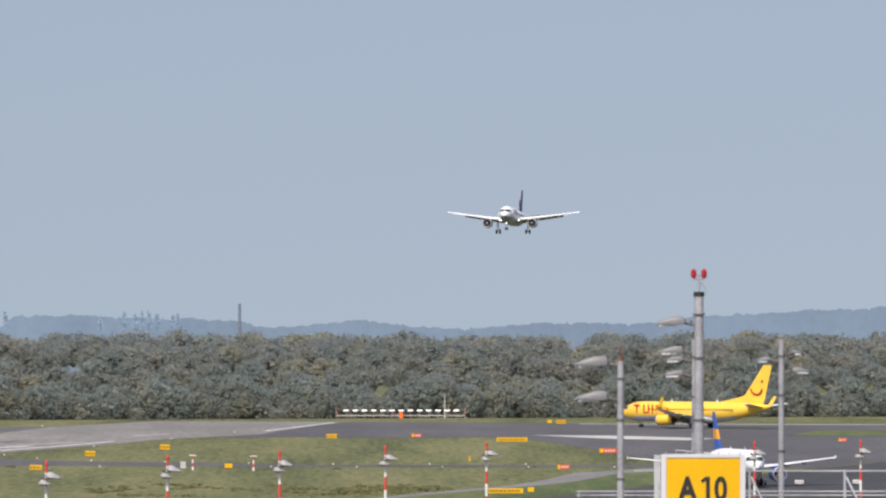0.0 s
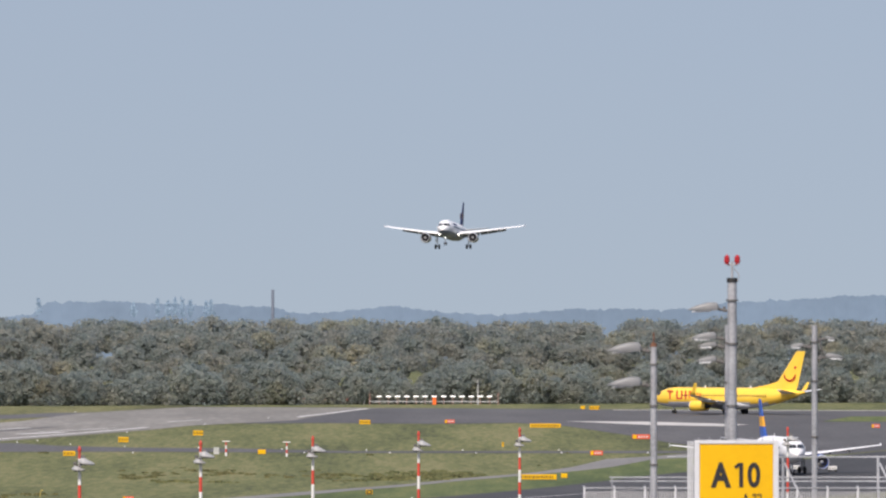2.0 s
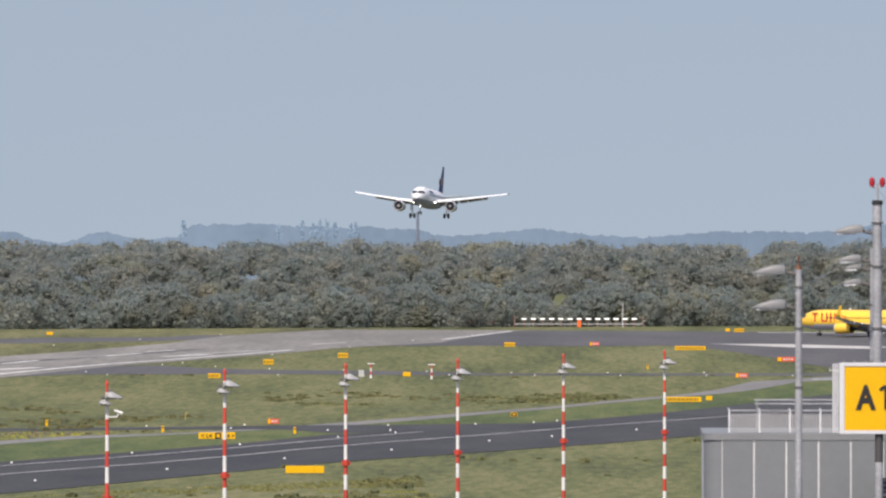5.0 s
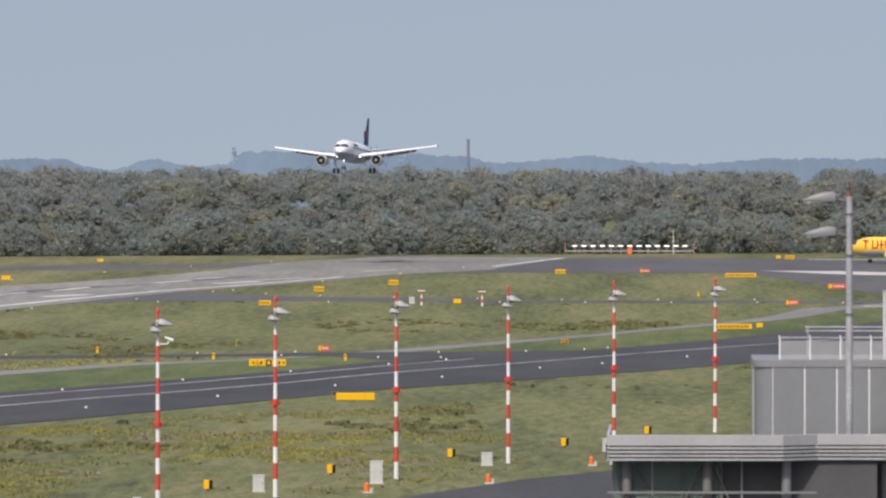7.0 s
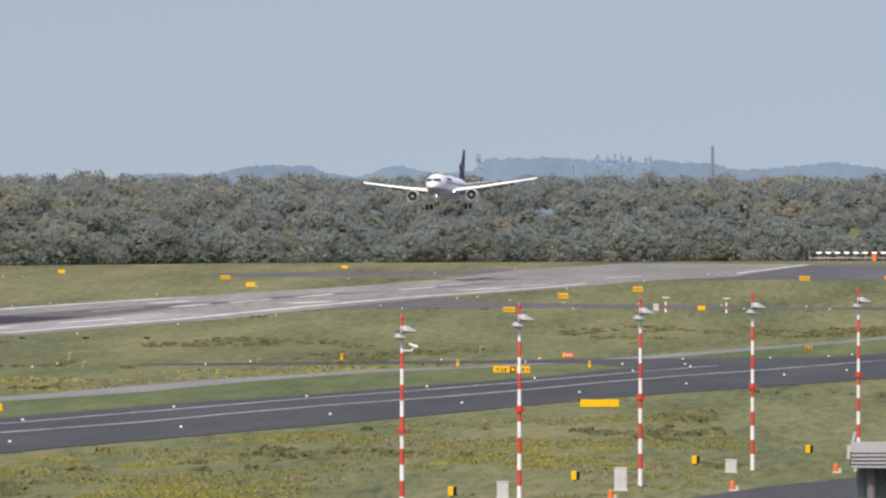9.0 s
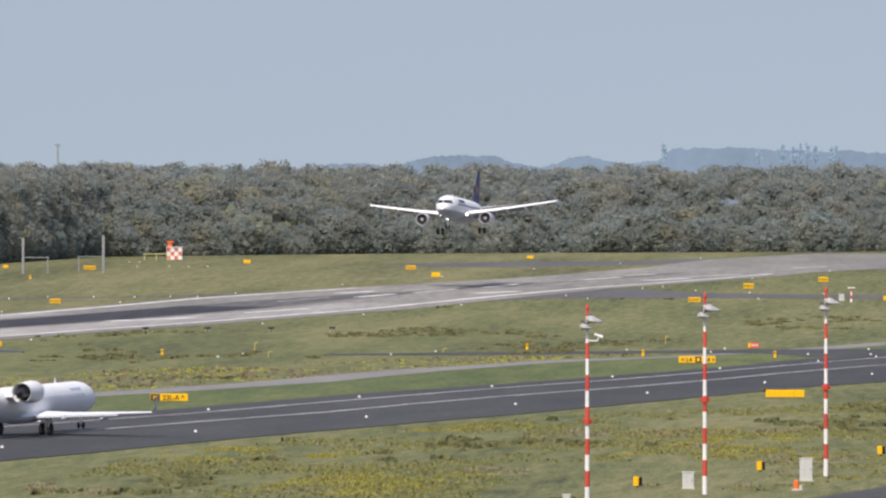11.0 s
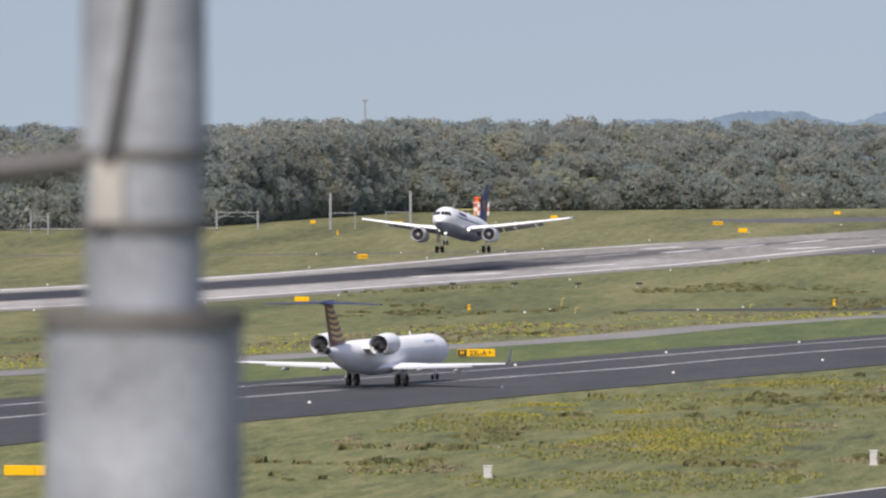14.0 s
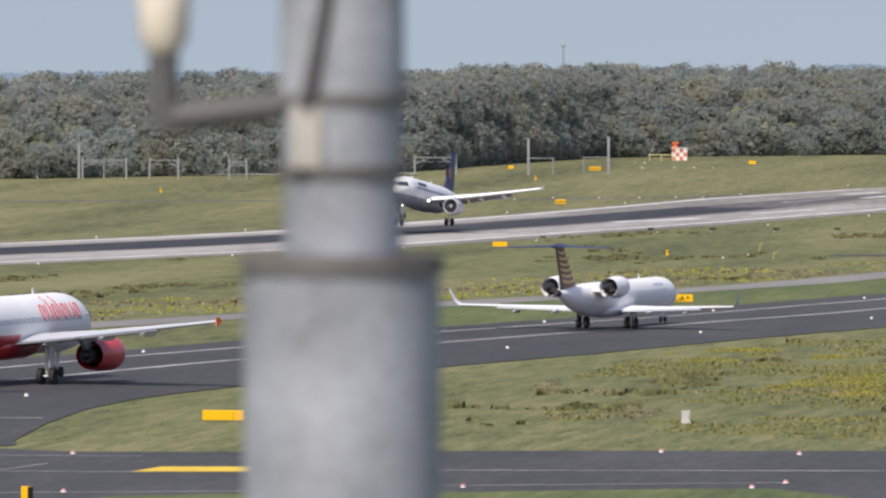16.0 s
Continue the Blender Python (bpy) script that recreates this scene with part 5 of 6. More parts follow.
    part("post", bm, SIGNY, t)
    bm = bmesh.new()
    box(bm, 0, -0.064, h * 0.72, w * 0.5, 0.02, h * 0.18)
    part("number_bar", bm, BLACK, t)


for x, y in ((-76.5, 1090), (-58.6, 1047), (-41.4, 1039), (-120.4, 1046), (4.8, 1472), (-228, 1480), (-262, 1470), (-205, 1560)):
    marker_post(x, y, 0.42, 0.85)


def marker_box(x, y, w, h):
    """Yellow box with a black side on a short stem."""
    t = thing("marker_box", spot(x, y, -36), "small yellow and black sign box on the meadow", "airfield sign", "yellow marker boxes")
    bm = bmesh.new()
    box(bm, 0, 0, h * 0.6, w * 0.86, 0.36, h * 0.86, 0.02)
    b = part("box", bm, SIGNY, t)
    bm = bmesh.new()
    box(bm, w * 0.43 + 0.012, 0, h * 0.6, 0.03, 0.34, h * 0.84)
    part("black_side", bm, BLACK, b, "black side face")
    bm = bmesh.new()
    box(bm, 0, 0, h * 0.1, 0.12, 0.12, h * 0.22)
    part("stem", bm, GALVD, t)


for x, y in ((-31.1, 549), (-24.2, 582), (-16.7, 621), (-8.5, 652), (-2.0, 690), (-76.9, 394)):
    marker_box(x, y, 0.55, 0.72)


def cabinet(x, y, w, h):
    t = thing("control_cabinet", spot(x, y, 8), "weathered grey-white electrical cabinet on the grass", "cabinet", "electrical cabinets")
    bm = bmesh.new()
    box(bm, 0, 0, h * 0.5 + 0.05, w, 0.45, h, 0.02)
    b = part("body", bm, mat("cabinet_grey", (0.52, 0.53, 0.50), 0.6, vary=0.12), t)
    bm = bmesh.new()
    box(bm, 0, 0, h + 0.07, w + 0.08, 0.53, 0.06, 0.015)
    part("roof", bm, mat("cabinet_grey", (0.52, 0.53, 0.50)), t)
    bm = bmesh.new()
    box(bm, 0.01, -0.235, h * 0.52 + 0.05, w * 0.86, 0.02, h * 0.86, 0.006)
    d = part("door", bm, mat("cabinet_door_grey", (0.46, 0.47, 0.45), 0.6, vary=0.12), t)
    bm = bmesh.new()
    box(bm, w * 0.34, -0.255, h * 0.55, 0.03, 0.02, 0.12)
    part("handle", bm, DARKMETAL, d)
    bm = bmesh.new()
    box(bm, 0, 0, 0.03, w + 0.1, 0.55, 0.1)
    part("plinth", bm, CONCRETE, t)


for x, y, w, h in ((-27.6, 547, 0.75, 1.05), (-20.3, 563, 0.85, 1.5), (-13.6, 603, 0.8, 0.9), (-5.1, 640, 0.55, 0.95), (-4.2, 606, 0.7, 0.55), (-55.1, 488.5, 0.5, 0.66), (-33.4, 511, 0.45, 0.85), (-45.2, 1425, 0.9, 1.1)):
    cabinet(x, y, w, h)


def hydrant(x, y):
    t = thing("orange_marker", spot(x, y), "orange-red ground marker with a pale base on the grass", "marker", "orange markers")
    bm = bmesh.new()
    tube(bm, (0, 0, 0.06), (0, 0, 0.6), 0.17, 0.15, n=12)
    tube(bm, (0, 0, 0.6), (0, 0, 0.7), 0.15, 0.07, n=12)
    part("body", bm, ORANGE, t, smooth=True)
    bm = bmesh.new()
    tube(bm, (0.32, 0, 0), (0.32, 0, 0.35), 0.13, 0.1, n=10)
    box(bm, 0, 0, 0.05, 0.5, 0.4, 0.1)
    part("base", bm, CONCRETE, t)


for x, y in ((-20.3, 545), (-12.6, 563), (-5.9, 603)):
    hydrant(x, y)


def edge_light(m, group, glow):
    t = thing("taxiway_light", m, "small white elevated taxiway edge light", "runway light", group)
    bm = bmesh.new()
    tube(bm, (0, 0, 0), (0, 0, 0.06), 0.15, 0.13, n=10)
    part("base", bm, MASTWHITE, t)
    bm = bmesh.new()
    tube(bm, (0, 0, 0.06), (0, 0, 0.13), 0.115, 0.11, n=10)
    tube(bm, (0, 0, 0.13), (0, 0, 0.17), 0.11, 0.06, n=10)
    part("lens", bm, glow, t, smooth=True)
    return t


def line_of(base, pts, step, side):
    d = 0.0
    for (ax, ay), (bx, by) in zip(pts, pts[1:]):
        ln = math.dist((ax, ay), (bx, by))
        while d < ln:
            f = d / ln
            copy_thing(base, spot(ax + (bx - ax) * f + side, ay + (by - ay) * f, lift=0.05))
            d += step
        d -= ln


l0 = edge_light(spot(-102.4, 524.5, lift=0.05), "taxiway edge lights", MASTWHITE)
for x, y in ((-85.6, 634.5), (-75.8, 683), (-66, 734), (-56.2, 785), (-46.3, 835), (-36.5, 888.5), (-26.2, 935.5), (-15.9, 989.5), (-8.6, 1018.5), (2, 1064),
             (-111.7, 619), (-103, 668), (-93.3, 716), (-83.2, 760.5), (-74, 815), (-64.5, 866), (-54.8, 917.5), (-45, 967), (-35, 1013), (-28.7, 1043),
             (-111.9, 1034), (-110.7, 1053), (-91.6, 1054), (-87.4, 1074), (-63, 1087), (-51.1, 1072), (-50.4, 1096), (-37.9, 1058), (-31.1, 1094), (-29.8, 1058), (-19.6, 1103), (-11.9, 1116), (-8.8, 1128),
             (-186, 1439), (-177.8, 1439), (-170.7, 1440), (-164.7, 1444), (-159.8, 1444), (-191.4, 1428), (-195.6, 1655), (-189.6, 1660), (-185.6, 1660), (-181.7, 1660), (-203.3, 1706), (-201.2, 1707)):
    copy_thing(l0, spot(x, y, lift=0.05))
r0 = edge_light(spot(-83.8, 442.5, lift=0.06), "apron edge lights", mat("pinkish_lens", (0.55, 0.25, 0.25), 0.3))
for x, y in ((-76.6, 402), (-52, 449), (-44.2, 447.5), (-57.5, 409.5), (-43, 411), (-41.8, 416)):
    copy_thing(r0, spot(x, y, lift=0.06))
line_of(l0, [(-90, 1434), (58, 1428)], 15, 0)
line_of(l0, [(-84, 1499), (-60, 1468), (-20, 1447), (58, 1448)], 17, 0)
line_of(l0, [along(0.05, 1.03), along(0.35, 1.03), along(0.6, 1.03), along(0.8, 1.03), along(0.95, 1.03)], 60, 0)
line_of(l0, [along(0.05, -0.05), along(0.35, -0.05), along(0.6, -0.05), along(0.95, -0.05)], 60, 0)


def slope_light(x, y):
    """Approach slope indicator: dark housing with pale legs."""
    t = thing("slope_indicator", spot(x, y, 6), "dark approach slope light box on pale legs in the grass", "runway light", "approach slope lights")
    bm = bmesh.new()
    box(bm, 0, 0, 0.62, 0.95, 1.1, 0.26, 0.03)
    h = part("housing", bm, DARKMETAL, t)
    bm = bmesh.new()
    box(bm, 0, -0.56, 0.62, 0.7, 0.03, 0.12)
    part("lens", bm, GLASS, h)
    for sx in (-1, 1):
        bm = bmesh.new()
        tube(bm, (sx * 0.3, 0, 0), (sx * 0.3, 0, 0.5), 0.07, n=8)
        part("leg", bm, MASTWHITE, t)


for x, y in ((-142.8, 1219), (-133.8, 1222), (-124.2, 1222), (-115.2, 1224)):
    slope_light(x, y)


def yellow_stake(x, y, h):
    t = thing("yellow_stake", spot(x, y), "thin faded yellow stake with a short crossbar in the grass", "marker", "yellow stakes")
    bm = bmesh.new()
    tube(bm, (0, 0, 0), (0.12, 0, h), 0.06, n=6)
    part("stake", bm, STAKE, t)
    bm = bmesh.new()
    tube(bm, (0.1, 0, h * 0.93), (0.5, 0, h), 0.05, n=6)
    part("crossbar", bm, STAKE, t)


STAKE = mat("faded_yellow_stake", (0.45, 0.36, 0.10), 0.7, vary=0.15)
for x, y, h in ((-111.2, 1072, 1.3), (-105.5, 1034, 0.8), (-60.7, 1140, 1.0), (-86, 1068, 0.6)):
    yellow_stake(x, y, h)


def guard_lamp(x, y):
    t = thing("guard_lamp", spot(x, y, lift=0.05), "small lit red guard lamp on the apron edge", "runway light", "red guard lamps")
    bm = bmesh.new()
    box(bm, 0, 0, 0.12, 0.4, 0.3, 0.24, 0.03)
    part("base", bm, DARKMETAL, t)
    bm = bmesh.new()
    tube(bm, (0, -0.02, 0.24), (0, -0.02, 0.46), 0.13, 0.1, n=10)
    part("lens", bm, mat("lit_red_lens", (0.5, 0.02, 0.03), 0.3, emit=0.2), t, smooth=True)


guard_lamp(-24.4, 461)
guard_lamp(-21.5, 461)


def wind_cross(x, y):
    """Short red and white banded post with a small T head."""
    t = thing("marker_tee", spot(x, y), "short red and white banded post with a white T-shaped head", "marker", "banded tee posts")
    for k in range(4):
        bm = bmesh.new()
        tube(bm, (0, 0, 0.6 * k), (0, 0, 0.6 * (k + 1)), 0.2 - 0.02 * k, 0.18 - 0.02 * k, n=10)
        part("band", bm, MASTRED if k % 2 else MASTWHITE, t)
    bm = bmesh.new()
    box(bm, 0, 0, 2.5, 1.3, 0.25, 0.16, 0.04)
    part("head", bm, MASTWHITE, t)


wind_cross(-43.2, 1415)
wind_cross(-32.6, 1410)


def equipment_case(x, y):
    t = thing("equipment_case", spot(x, y, lift=0.03), "small white ground equipment case on the asphalt", "equipment box", "white equipment cases")
    bm = bmesh.new()
    box(bm, 0, 0, 0.62, 1.4, 0.8, 0.6, 0.05)
    b = part("body", bm, MASTWHITE, t)
    bm = bmesh.new()
    for k in range(3):
        box(bm, -0.4 + k * 0.4, -0.41, 0.62, 0.2, 0.02, 0.18)
    part("unreadable_text", bm, GALVD, b)["kind"] = "stuff"
    for s in (-1, 1):
        bm = bmesh.new()
        tube(bm, (s * 0.5, -0.4, 0.2), (s * 0.5, 0.4, 0.2), 0.2, n=10)
        part("wheel_pair", bm, RUBBER, t)


for x, y in ((51.5, 1322), (57.3, 1318), (66.7, 1320)):
    equipment_case(x, y)


def approach_bar():
    """Raised row of threshold lamps on a low frame before the wood."""
    y = 1902
    z = terrain(y)
    t = thing("approach_light_bar", pose(-9.8, y, z), "row of white approach lamps on a low frame before the wood", "approach lights")
    bm = bmesh.new()
    box(bm, 0, 0, 0.75, 30, 0.12, 0.14)
    part("rail", bm, SIGNW, t)
    for k in range(13):
        x = -12.7 + k * 25.6 / 12
        bm = bmesh.new()
        tube(bm, (x, 0, 0), (x, 0, 1.75), 0.07, n=8)
        p = part("post", bm, mat("post_reddish_grey", (0.42, 0.26, 0.22), 0.6), t)
        bm = bmesh.new()
        loft(bm, [section(x + dx, 1.92, 0.22 * q, 0.16 * q, 10) for dx, q in ((-0.62, 0.5), (-0.5, 1.0), (0.5, 1.0), (0.62, 0.5))])
        part("lamp", bm, mat("lit_approach_lamp", (0.95, 0.94, 0.9), 0.3, emit=0.7), p, "white elongated lamp", smooth=True)
    for x in (-14.9, 14.9):
        bm = bmesh.new()
        tube(bm, (x, 0, 0), (x, 0, 2.7), 0.1, n=8)
        part("end_post", bm, mat("post_reddish_grey", (0.42, 0.26, 0.22)), t)
    bm = bmesh.new()
    tube(bm, (10.2, 0, 0), (10.2, 0, 5.7), 0.13, 0.08, n=8)
    part("tall_post", bm, SIGNW, t)
    bm = bmesh.new()
    box(bm, 0.1, -0.6, 0.85, 0.9, 0.5, 1.7, 0.05)
    part("orange_box", bm, ORANGE, t, "orange equipment box")
    # low fence of posts running on beside it
    f = thing("post_row", pose(-36.5, y + 2, z), "row of short posts with a few red lamps before the wood", "fence")
    for k in range(22):
        x = -10.5 + k
        bm = bmesh.new()
        tube(bm, (x, 0, 0), (x, 0, 1.0), 0.06, n=6)
        p = part("post", bm, SIGNW, f)
        if k % 5 == 2:
            bm = bmesh.new()
            tube(bm, (x, 0, 1.0), (x, 0, 1.45), 0.22, 0.15, n=8)
            part("lamp", bm, mat("red_marker_lamp", (0.6, 0.06, 0.03), 0.4, emit=0.5), p)


approach_bar()


def checker_hut():
    t = thing("checkered_hut", spot(-197.6, 1740, 4), "small red and white checkered equipment hut on a rise", "hut")
    bm = bmesh.new()
    box(bm, 0, 0, 1.3, 3.3, 2.6, 2.6, 0.04)
    b = part("wall", bm, MASTWHITE, t)
    for i in range(4):
        for j in range(3):
            if (i + j) % 2 == 0:
                bm = bmesh.new()
                box(bm, -1.22 + i * 0.82, -1.312, 0.45 + j * 0.85, 0.80, 0.03, 0.83)
                part("red_panel", bm, mat("faded_signal_red", (0.50, 0.14, 0.08), 0.6, vary=0.15), b)
    bm = bmesh.new()
    box(bm, 0, 0, 2.68, 3.6, 2.9, 0.16, 0.03)
    part("roof", bm, MASTWHITE, t)
    bm = bmesh.new()
    box(bm, -1.0, 0, 3.0, 0.9, 0.7, 0.6, 0.05)
    box(bm, -0.9, 0, 3.75, 1.5, 0.3, 0.3, 0.05)
    tube(bm, (-1.0, 0, 3.2), (-1.0, 0, 3.7), 0.12, 0.12, n=10)
    part("rotating_aerial", bm, ORANGE, t, "small orange and white aerial head")


checker_hut()


def low_rail(x, y, w):
    t = thing("localizer_frame", spot(x, y), "low pale yellow frame on posts on the meadow", "aerial frame")
    bm = bmesh.new()
    box(bm, 0, 0, 1.35, w, 0.15, 0.16)
    part("beam", bm, mat("pale_yellow_paint", (0.6, 0.55, 0.25), 0.6), t)
    for s in (-1, 0, 1):
        bm = bmesh.new()
        tube(bm, (s * w * 0.45, 0, 0), (s * w * 0.45, 0, 1.4), 0.09, n=8)
        part("post", bm, mat("pale_yellow_paint", (0.6, 0.55, 0.25)), t)


low_rail(-200.6, 1732, 5.6)


def catenary(x, y, w, h, brace=True):
    """Railway portal: two posts, crossbeam and slanting cantilevers."""
    t = thing("railway_portal", spot(x, y), "grey steel railway catenary portal beside the wood", "railway mast", "railway portals")
    for s in (-1, 1):
        bm = bmesh.new()
        box(bm, s * w / 2, 0, h / 2, 0.34, 0.3, h, 0.02)
        part("post", bm, RAILGREY, t)
    bm = bmesh.new()
    box(bm, 0, 0, h * 0.88, w, 0.16, 0.16)
    part("beam", bm, RAILGREY, t)
    if brace:
        for s in (-1, 1):
            bm = bmesh.new()
            tube(bm, (s * w / 2, 0, h * 0.5), (s * w * 0.1, 0, h * 0.9), 0.07, n=6)
            tube(bm, (s * w / 2, 0, h * 0.7), (s * w * 0.05, 0, h * 0.66), 0.05, n=6)
            part("cantilever", bm, RAILGREY, t)


RAILGREY = mat("railway_steel_grey", (0.21, 0.225, 0.23), 0.6, vary=0.1)
for x, w, h in ((-289.5, 8.6, 4.2), (-277.8, 5.6, 4.2), (-263.3, 3.4, 3.9), (-230.2, 8.2, 3.8), (-306, 6.5, 4.0)):
    catenary(x, 1562 if x < -240 else 1600, w, h)
for x, y, h in ((-294.5, 1562, 7.0), (-211.4, 1598, 7.2), (-196.5, 1606, 7.4)):
    t = thing("railway_mast", spot(x, y), "tall grey steel railway mast beside the wood", "railway mast", "railway masts")
    bm = bmesh.new()
    box(bm, 0, 0, h / 2, 0.5, 0.4, h, 0.03)
    part("post", bm, RAILGREY, t)
    bm = bmesh.new()
    box(bm, 2.6 if x < -200 else -2.6, 0, 3.3, 5.0, 0.14, 0.16)
    tube(bm, (4.9 if x < -200 else -4.9, 0, 0), (4.9 if x < -200 else -4.9, 0, 3.4), 0.13, n=8)
    part("side_beam", bm, RAILGREY, t)
drape("embankment_edge", [(-420, 1552), (-234, 1596), (-233, 1600), (-420, 1557)], CONCRETE, 0.25, label="pale concrete kerb line before the railway", category="kerb")

# slim lattice aerial beyond the wood
t = thing("lattice_aerial", pose(-267.5, 2090, 4.2), "slim grey lattice radio aerial above the wood", "aerial mast")
bm = bmesh.new()
for s in range(3):
    a = 2.09 * s
    tube(bm, (0.5 * math.cos(a), 0.5 * math.sin(a), 0), (0.2 * math.cos(a), 0.2 * math.sin(a), 25.5), 0.06, n=6)
for k in range(24):
    r = 0.5 - 0.012 * k
    a = 2.09 * k
    tube(bm, (r * math.cos(a), r * math.sin(a), k * 1.05), (r * math.cos(a + 2.09), r * math.sin(a + 2.09), k * 1.05 + 1.05), 0.04, n=5)
part("lattice", bm, RAILGREY, t)
bm = bmesh.new()
box(bm, 0, 0, 25.2, 1.4, 0.5, 0.4)
part("aerial_head", bm, RAILGREY, t)


# ---- terminal roofs, masts and stand sign ----
def lamp_head(parent, x, y, z, side, length=1.2, tilt=2):
    """Flat street-lamp style luminaire on a short arm; side -1 points to -x."""
    bm = bmesh.new()
    rings = []
    for u, hw, hh in ((0.0, 0.06, 0.06), (0.05, 0.19, 0.22), (0.12, 0.22, 0.27), (0.38, 0.24, 0.27), (0.75, 0.22, 0.16), (1.0, 0.17, 0.03)):
        rings.append([(side * u * length, hw * length / 1.2 * math.copysign(abs(math.cos(a)) ** 0.5, math.cos(a)), hh * length / 1.2 * max(math.copysign(abs(math.sin(a)) ** 0.6, math.sin(a)), -0.2)) for a in [2 * math.pi * i / 14 for i in range(14)]])
    loft(bm, rings)
    bmesh.ops.transform(bm, matrix=pose(x + side * 0.28, y, z, 0, side * tilt, 0), verts=bm.verts)
    h = part("lamp_head", bm, LAMPH, parent, "grey flat lamp head", smooth=True)
    bm = bmesh.new()
    box(bm, side * length * 0.58, 0, -0.065, length * 0.6, 0.34, 0.05, 0.015, m=pose(x + side * 0.28, y, z, 0, side * tilt, 0))
    part("lamp_glass", bm, LAMPG, h)
    bm = bmesh.new()
    tube(bm, (x, y, z - 0.06), (x + side * 0.36, y, z + 0.01), 0.055, n=8)
    tube(bm, (x + side * 0.1, y, z - 0.12), (x + side * 0.1, y, z + 0.1), 0.04, n=8)
    part("arm", bm, GALVD, h)


def lamp_mast(x, y, z0, z1, r, lamps, label):
    t = thing("lamp_mast", pose(x, y, 0), label, "lamp post", "lamp masts on the terminal roof")
    bm = bmesh.new()
    tube(bm, (0, 0, z0), (0, 0, z0 + (z1 - z0) * 0.55), r * 1.15, r * 1.08, n=18)
    tube(bm, (0, 0, z0 + (z1 - z0) * 0.55), (0, 0, z1), r, r * 0.92, n=18)
    part("pole", bm, GALV, t, smooth=True)
    for f in (0.55, 0.80, 0.90, 0.97):
        bm = bmesh.new()
        zz = z0 + (z1 - z0) * f
        tube(bm, (0, 0, zz - 0.03), (0, 0, zz + 0.03), r * 1.22, n=18)
        part("clamp_band", bm, GALVD, t)
    for side, z, ln in lamps:
        lamp_head(t, side * r, -0.05, z, side, ln)
    return t


a = lamp_mast(6.13, 283, 1.4, 21.76, 0.125, [(-1, 21.66, 1.2), (-1, 20.47, 1.2)], "galvanised lamp mast with two flat lamp heads on the roof")
bm = bmesh.new()
tube(bm, (0, 0, 21.76), (0, 0, 21.9), 0.12, 0.1, n=12)
tube(bm, (0, 0, 21.9), (0, 0, 22.25), 0.03, n=8)
part("rusty_cap", bm, mat("rust_brown", (0.17, 0.075, 0.04), 0.8, vary=0.3), a, "rusty cap with rod")
b = lamp_mast(9.37, 300, 1.4, 24.1, 0.185, [(-1, 23.10, 1.15)], "tall galvanised mast with two red obstruction lamps")
bm = bmesh.new()
tube(bm, (0, 0, 24.08), (0, 0, 24.24), 0.20, 0.19, n=16)
part("black_cap", bm, BLACK, b)
bm = bmesh.new()
tube(bm, (0, 0, 24.2), (0, 0, 24.85), 0.045, n=8)
tube(bm, (-0.19, 0, 24.72), (0.19, 0, 24.72), 0.03, n=8)
tube(bm, (0.06, 0, 24.6), (0.26, 0, 24.35), 0.018, n=6)
tube(bm, (0.26, 0, 24.35), (0.2, 0, 24.1), 0.018, n=6)
part("lamp_fork", bm, GALV, b)
for s in (-1, 1):
    bm = bmesh.new()
    tube(bm, (s * 0.19, 0, 24.74), (s * 0.19, 0, 24.82), 0.08, n=12)
    tube(bm, (s * 0.19, 0, 24.82), (s * 0.19, 0, 25.0), 0.11, 0.10, n=12)
    tube(bm, (s * 0.19, 0, 25.0), (s * 0.19, 0, 25.08), 0.10, 0.04, n=12)
    part("obstruction_lamp", bm, REDLAMP, b, "red glass obstruction lamp", smooth=True)
lamp_mast(9.29, 303, 1.4, 22.5, 0.11, [(-1, 22.05, 0.95), (-1, 21.75, 0.7), (-1, 21.2, 0.75)], "slimmer grey lamp mast with small lamp heads")
c = lamp_mast(12.8, 310, 1.4, 22.5, 0.12, [(-1, 21.72, 0.55), (1, 21.30, 0.7), (1, 22.0, 0.4)], "galvanised lamp mast with small floodlights on both sides")
bm = bmesh.new()
tube(bm, (0.15, -0.1, 22.0), (0.35, -0.1, 21.3), 0.03, n=6)
part("cable", bm, GALVD, c)


def stand_sign():
    t = thing("stand_sign", pose(9.05, 285, 0), "yellow stand number sign lettered A10 and A11 in a white frame", "sign")
    zb, zt, w = 16.03, 18.5, 2.93
    zc, h = (zb + zt) / 2, zt - zb
    bm = bmesh.new()
    box(bm, 0, 0.25, zc, w, 0.5, h, 0.03)
    part("housing", bm, SIGNW, t)
    bm = bmesh.new()
    for s in (-1, 1):
        box(bm, s * (w / 2 - 0.09), -0.02, zc, 0.18, 0.06, h, 0.01)
        box(bm, 0, -0.02, zc + s * (h / 2 - 0.06), w - 0.37, 0.06, 0.12, 0.01)
    part("frame", bm, SIGNW, t, "white metal frame")
    bm = bmesh.new()
    box(bm, 0.0, -0.006, zc, w - 0.38, 0.03, h - 0.26)
    p = part("panel", bm, SIGNY, t, "yellow face panel")
    slim = Matrix.Diagonal((0.78, 1, 1, 1))
    text_mesh("lettering", "A", 1.14, pose(-0.84, -0.03, 16.91, 90) @ slim, BLACK, p, bold=0.05)
    text_mesh("lettering", "10", 1.14, pose(-0.06, -0.03, 16.91, 90) @ slim, BLACK, p, bold=0.035)
    text_mesh("lettering", "A", 0.48, pose(0.20, -0.03, 16.31, 90) @ slim, BLACK, p, bold=0.008)
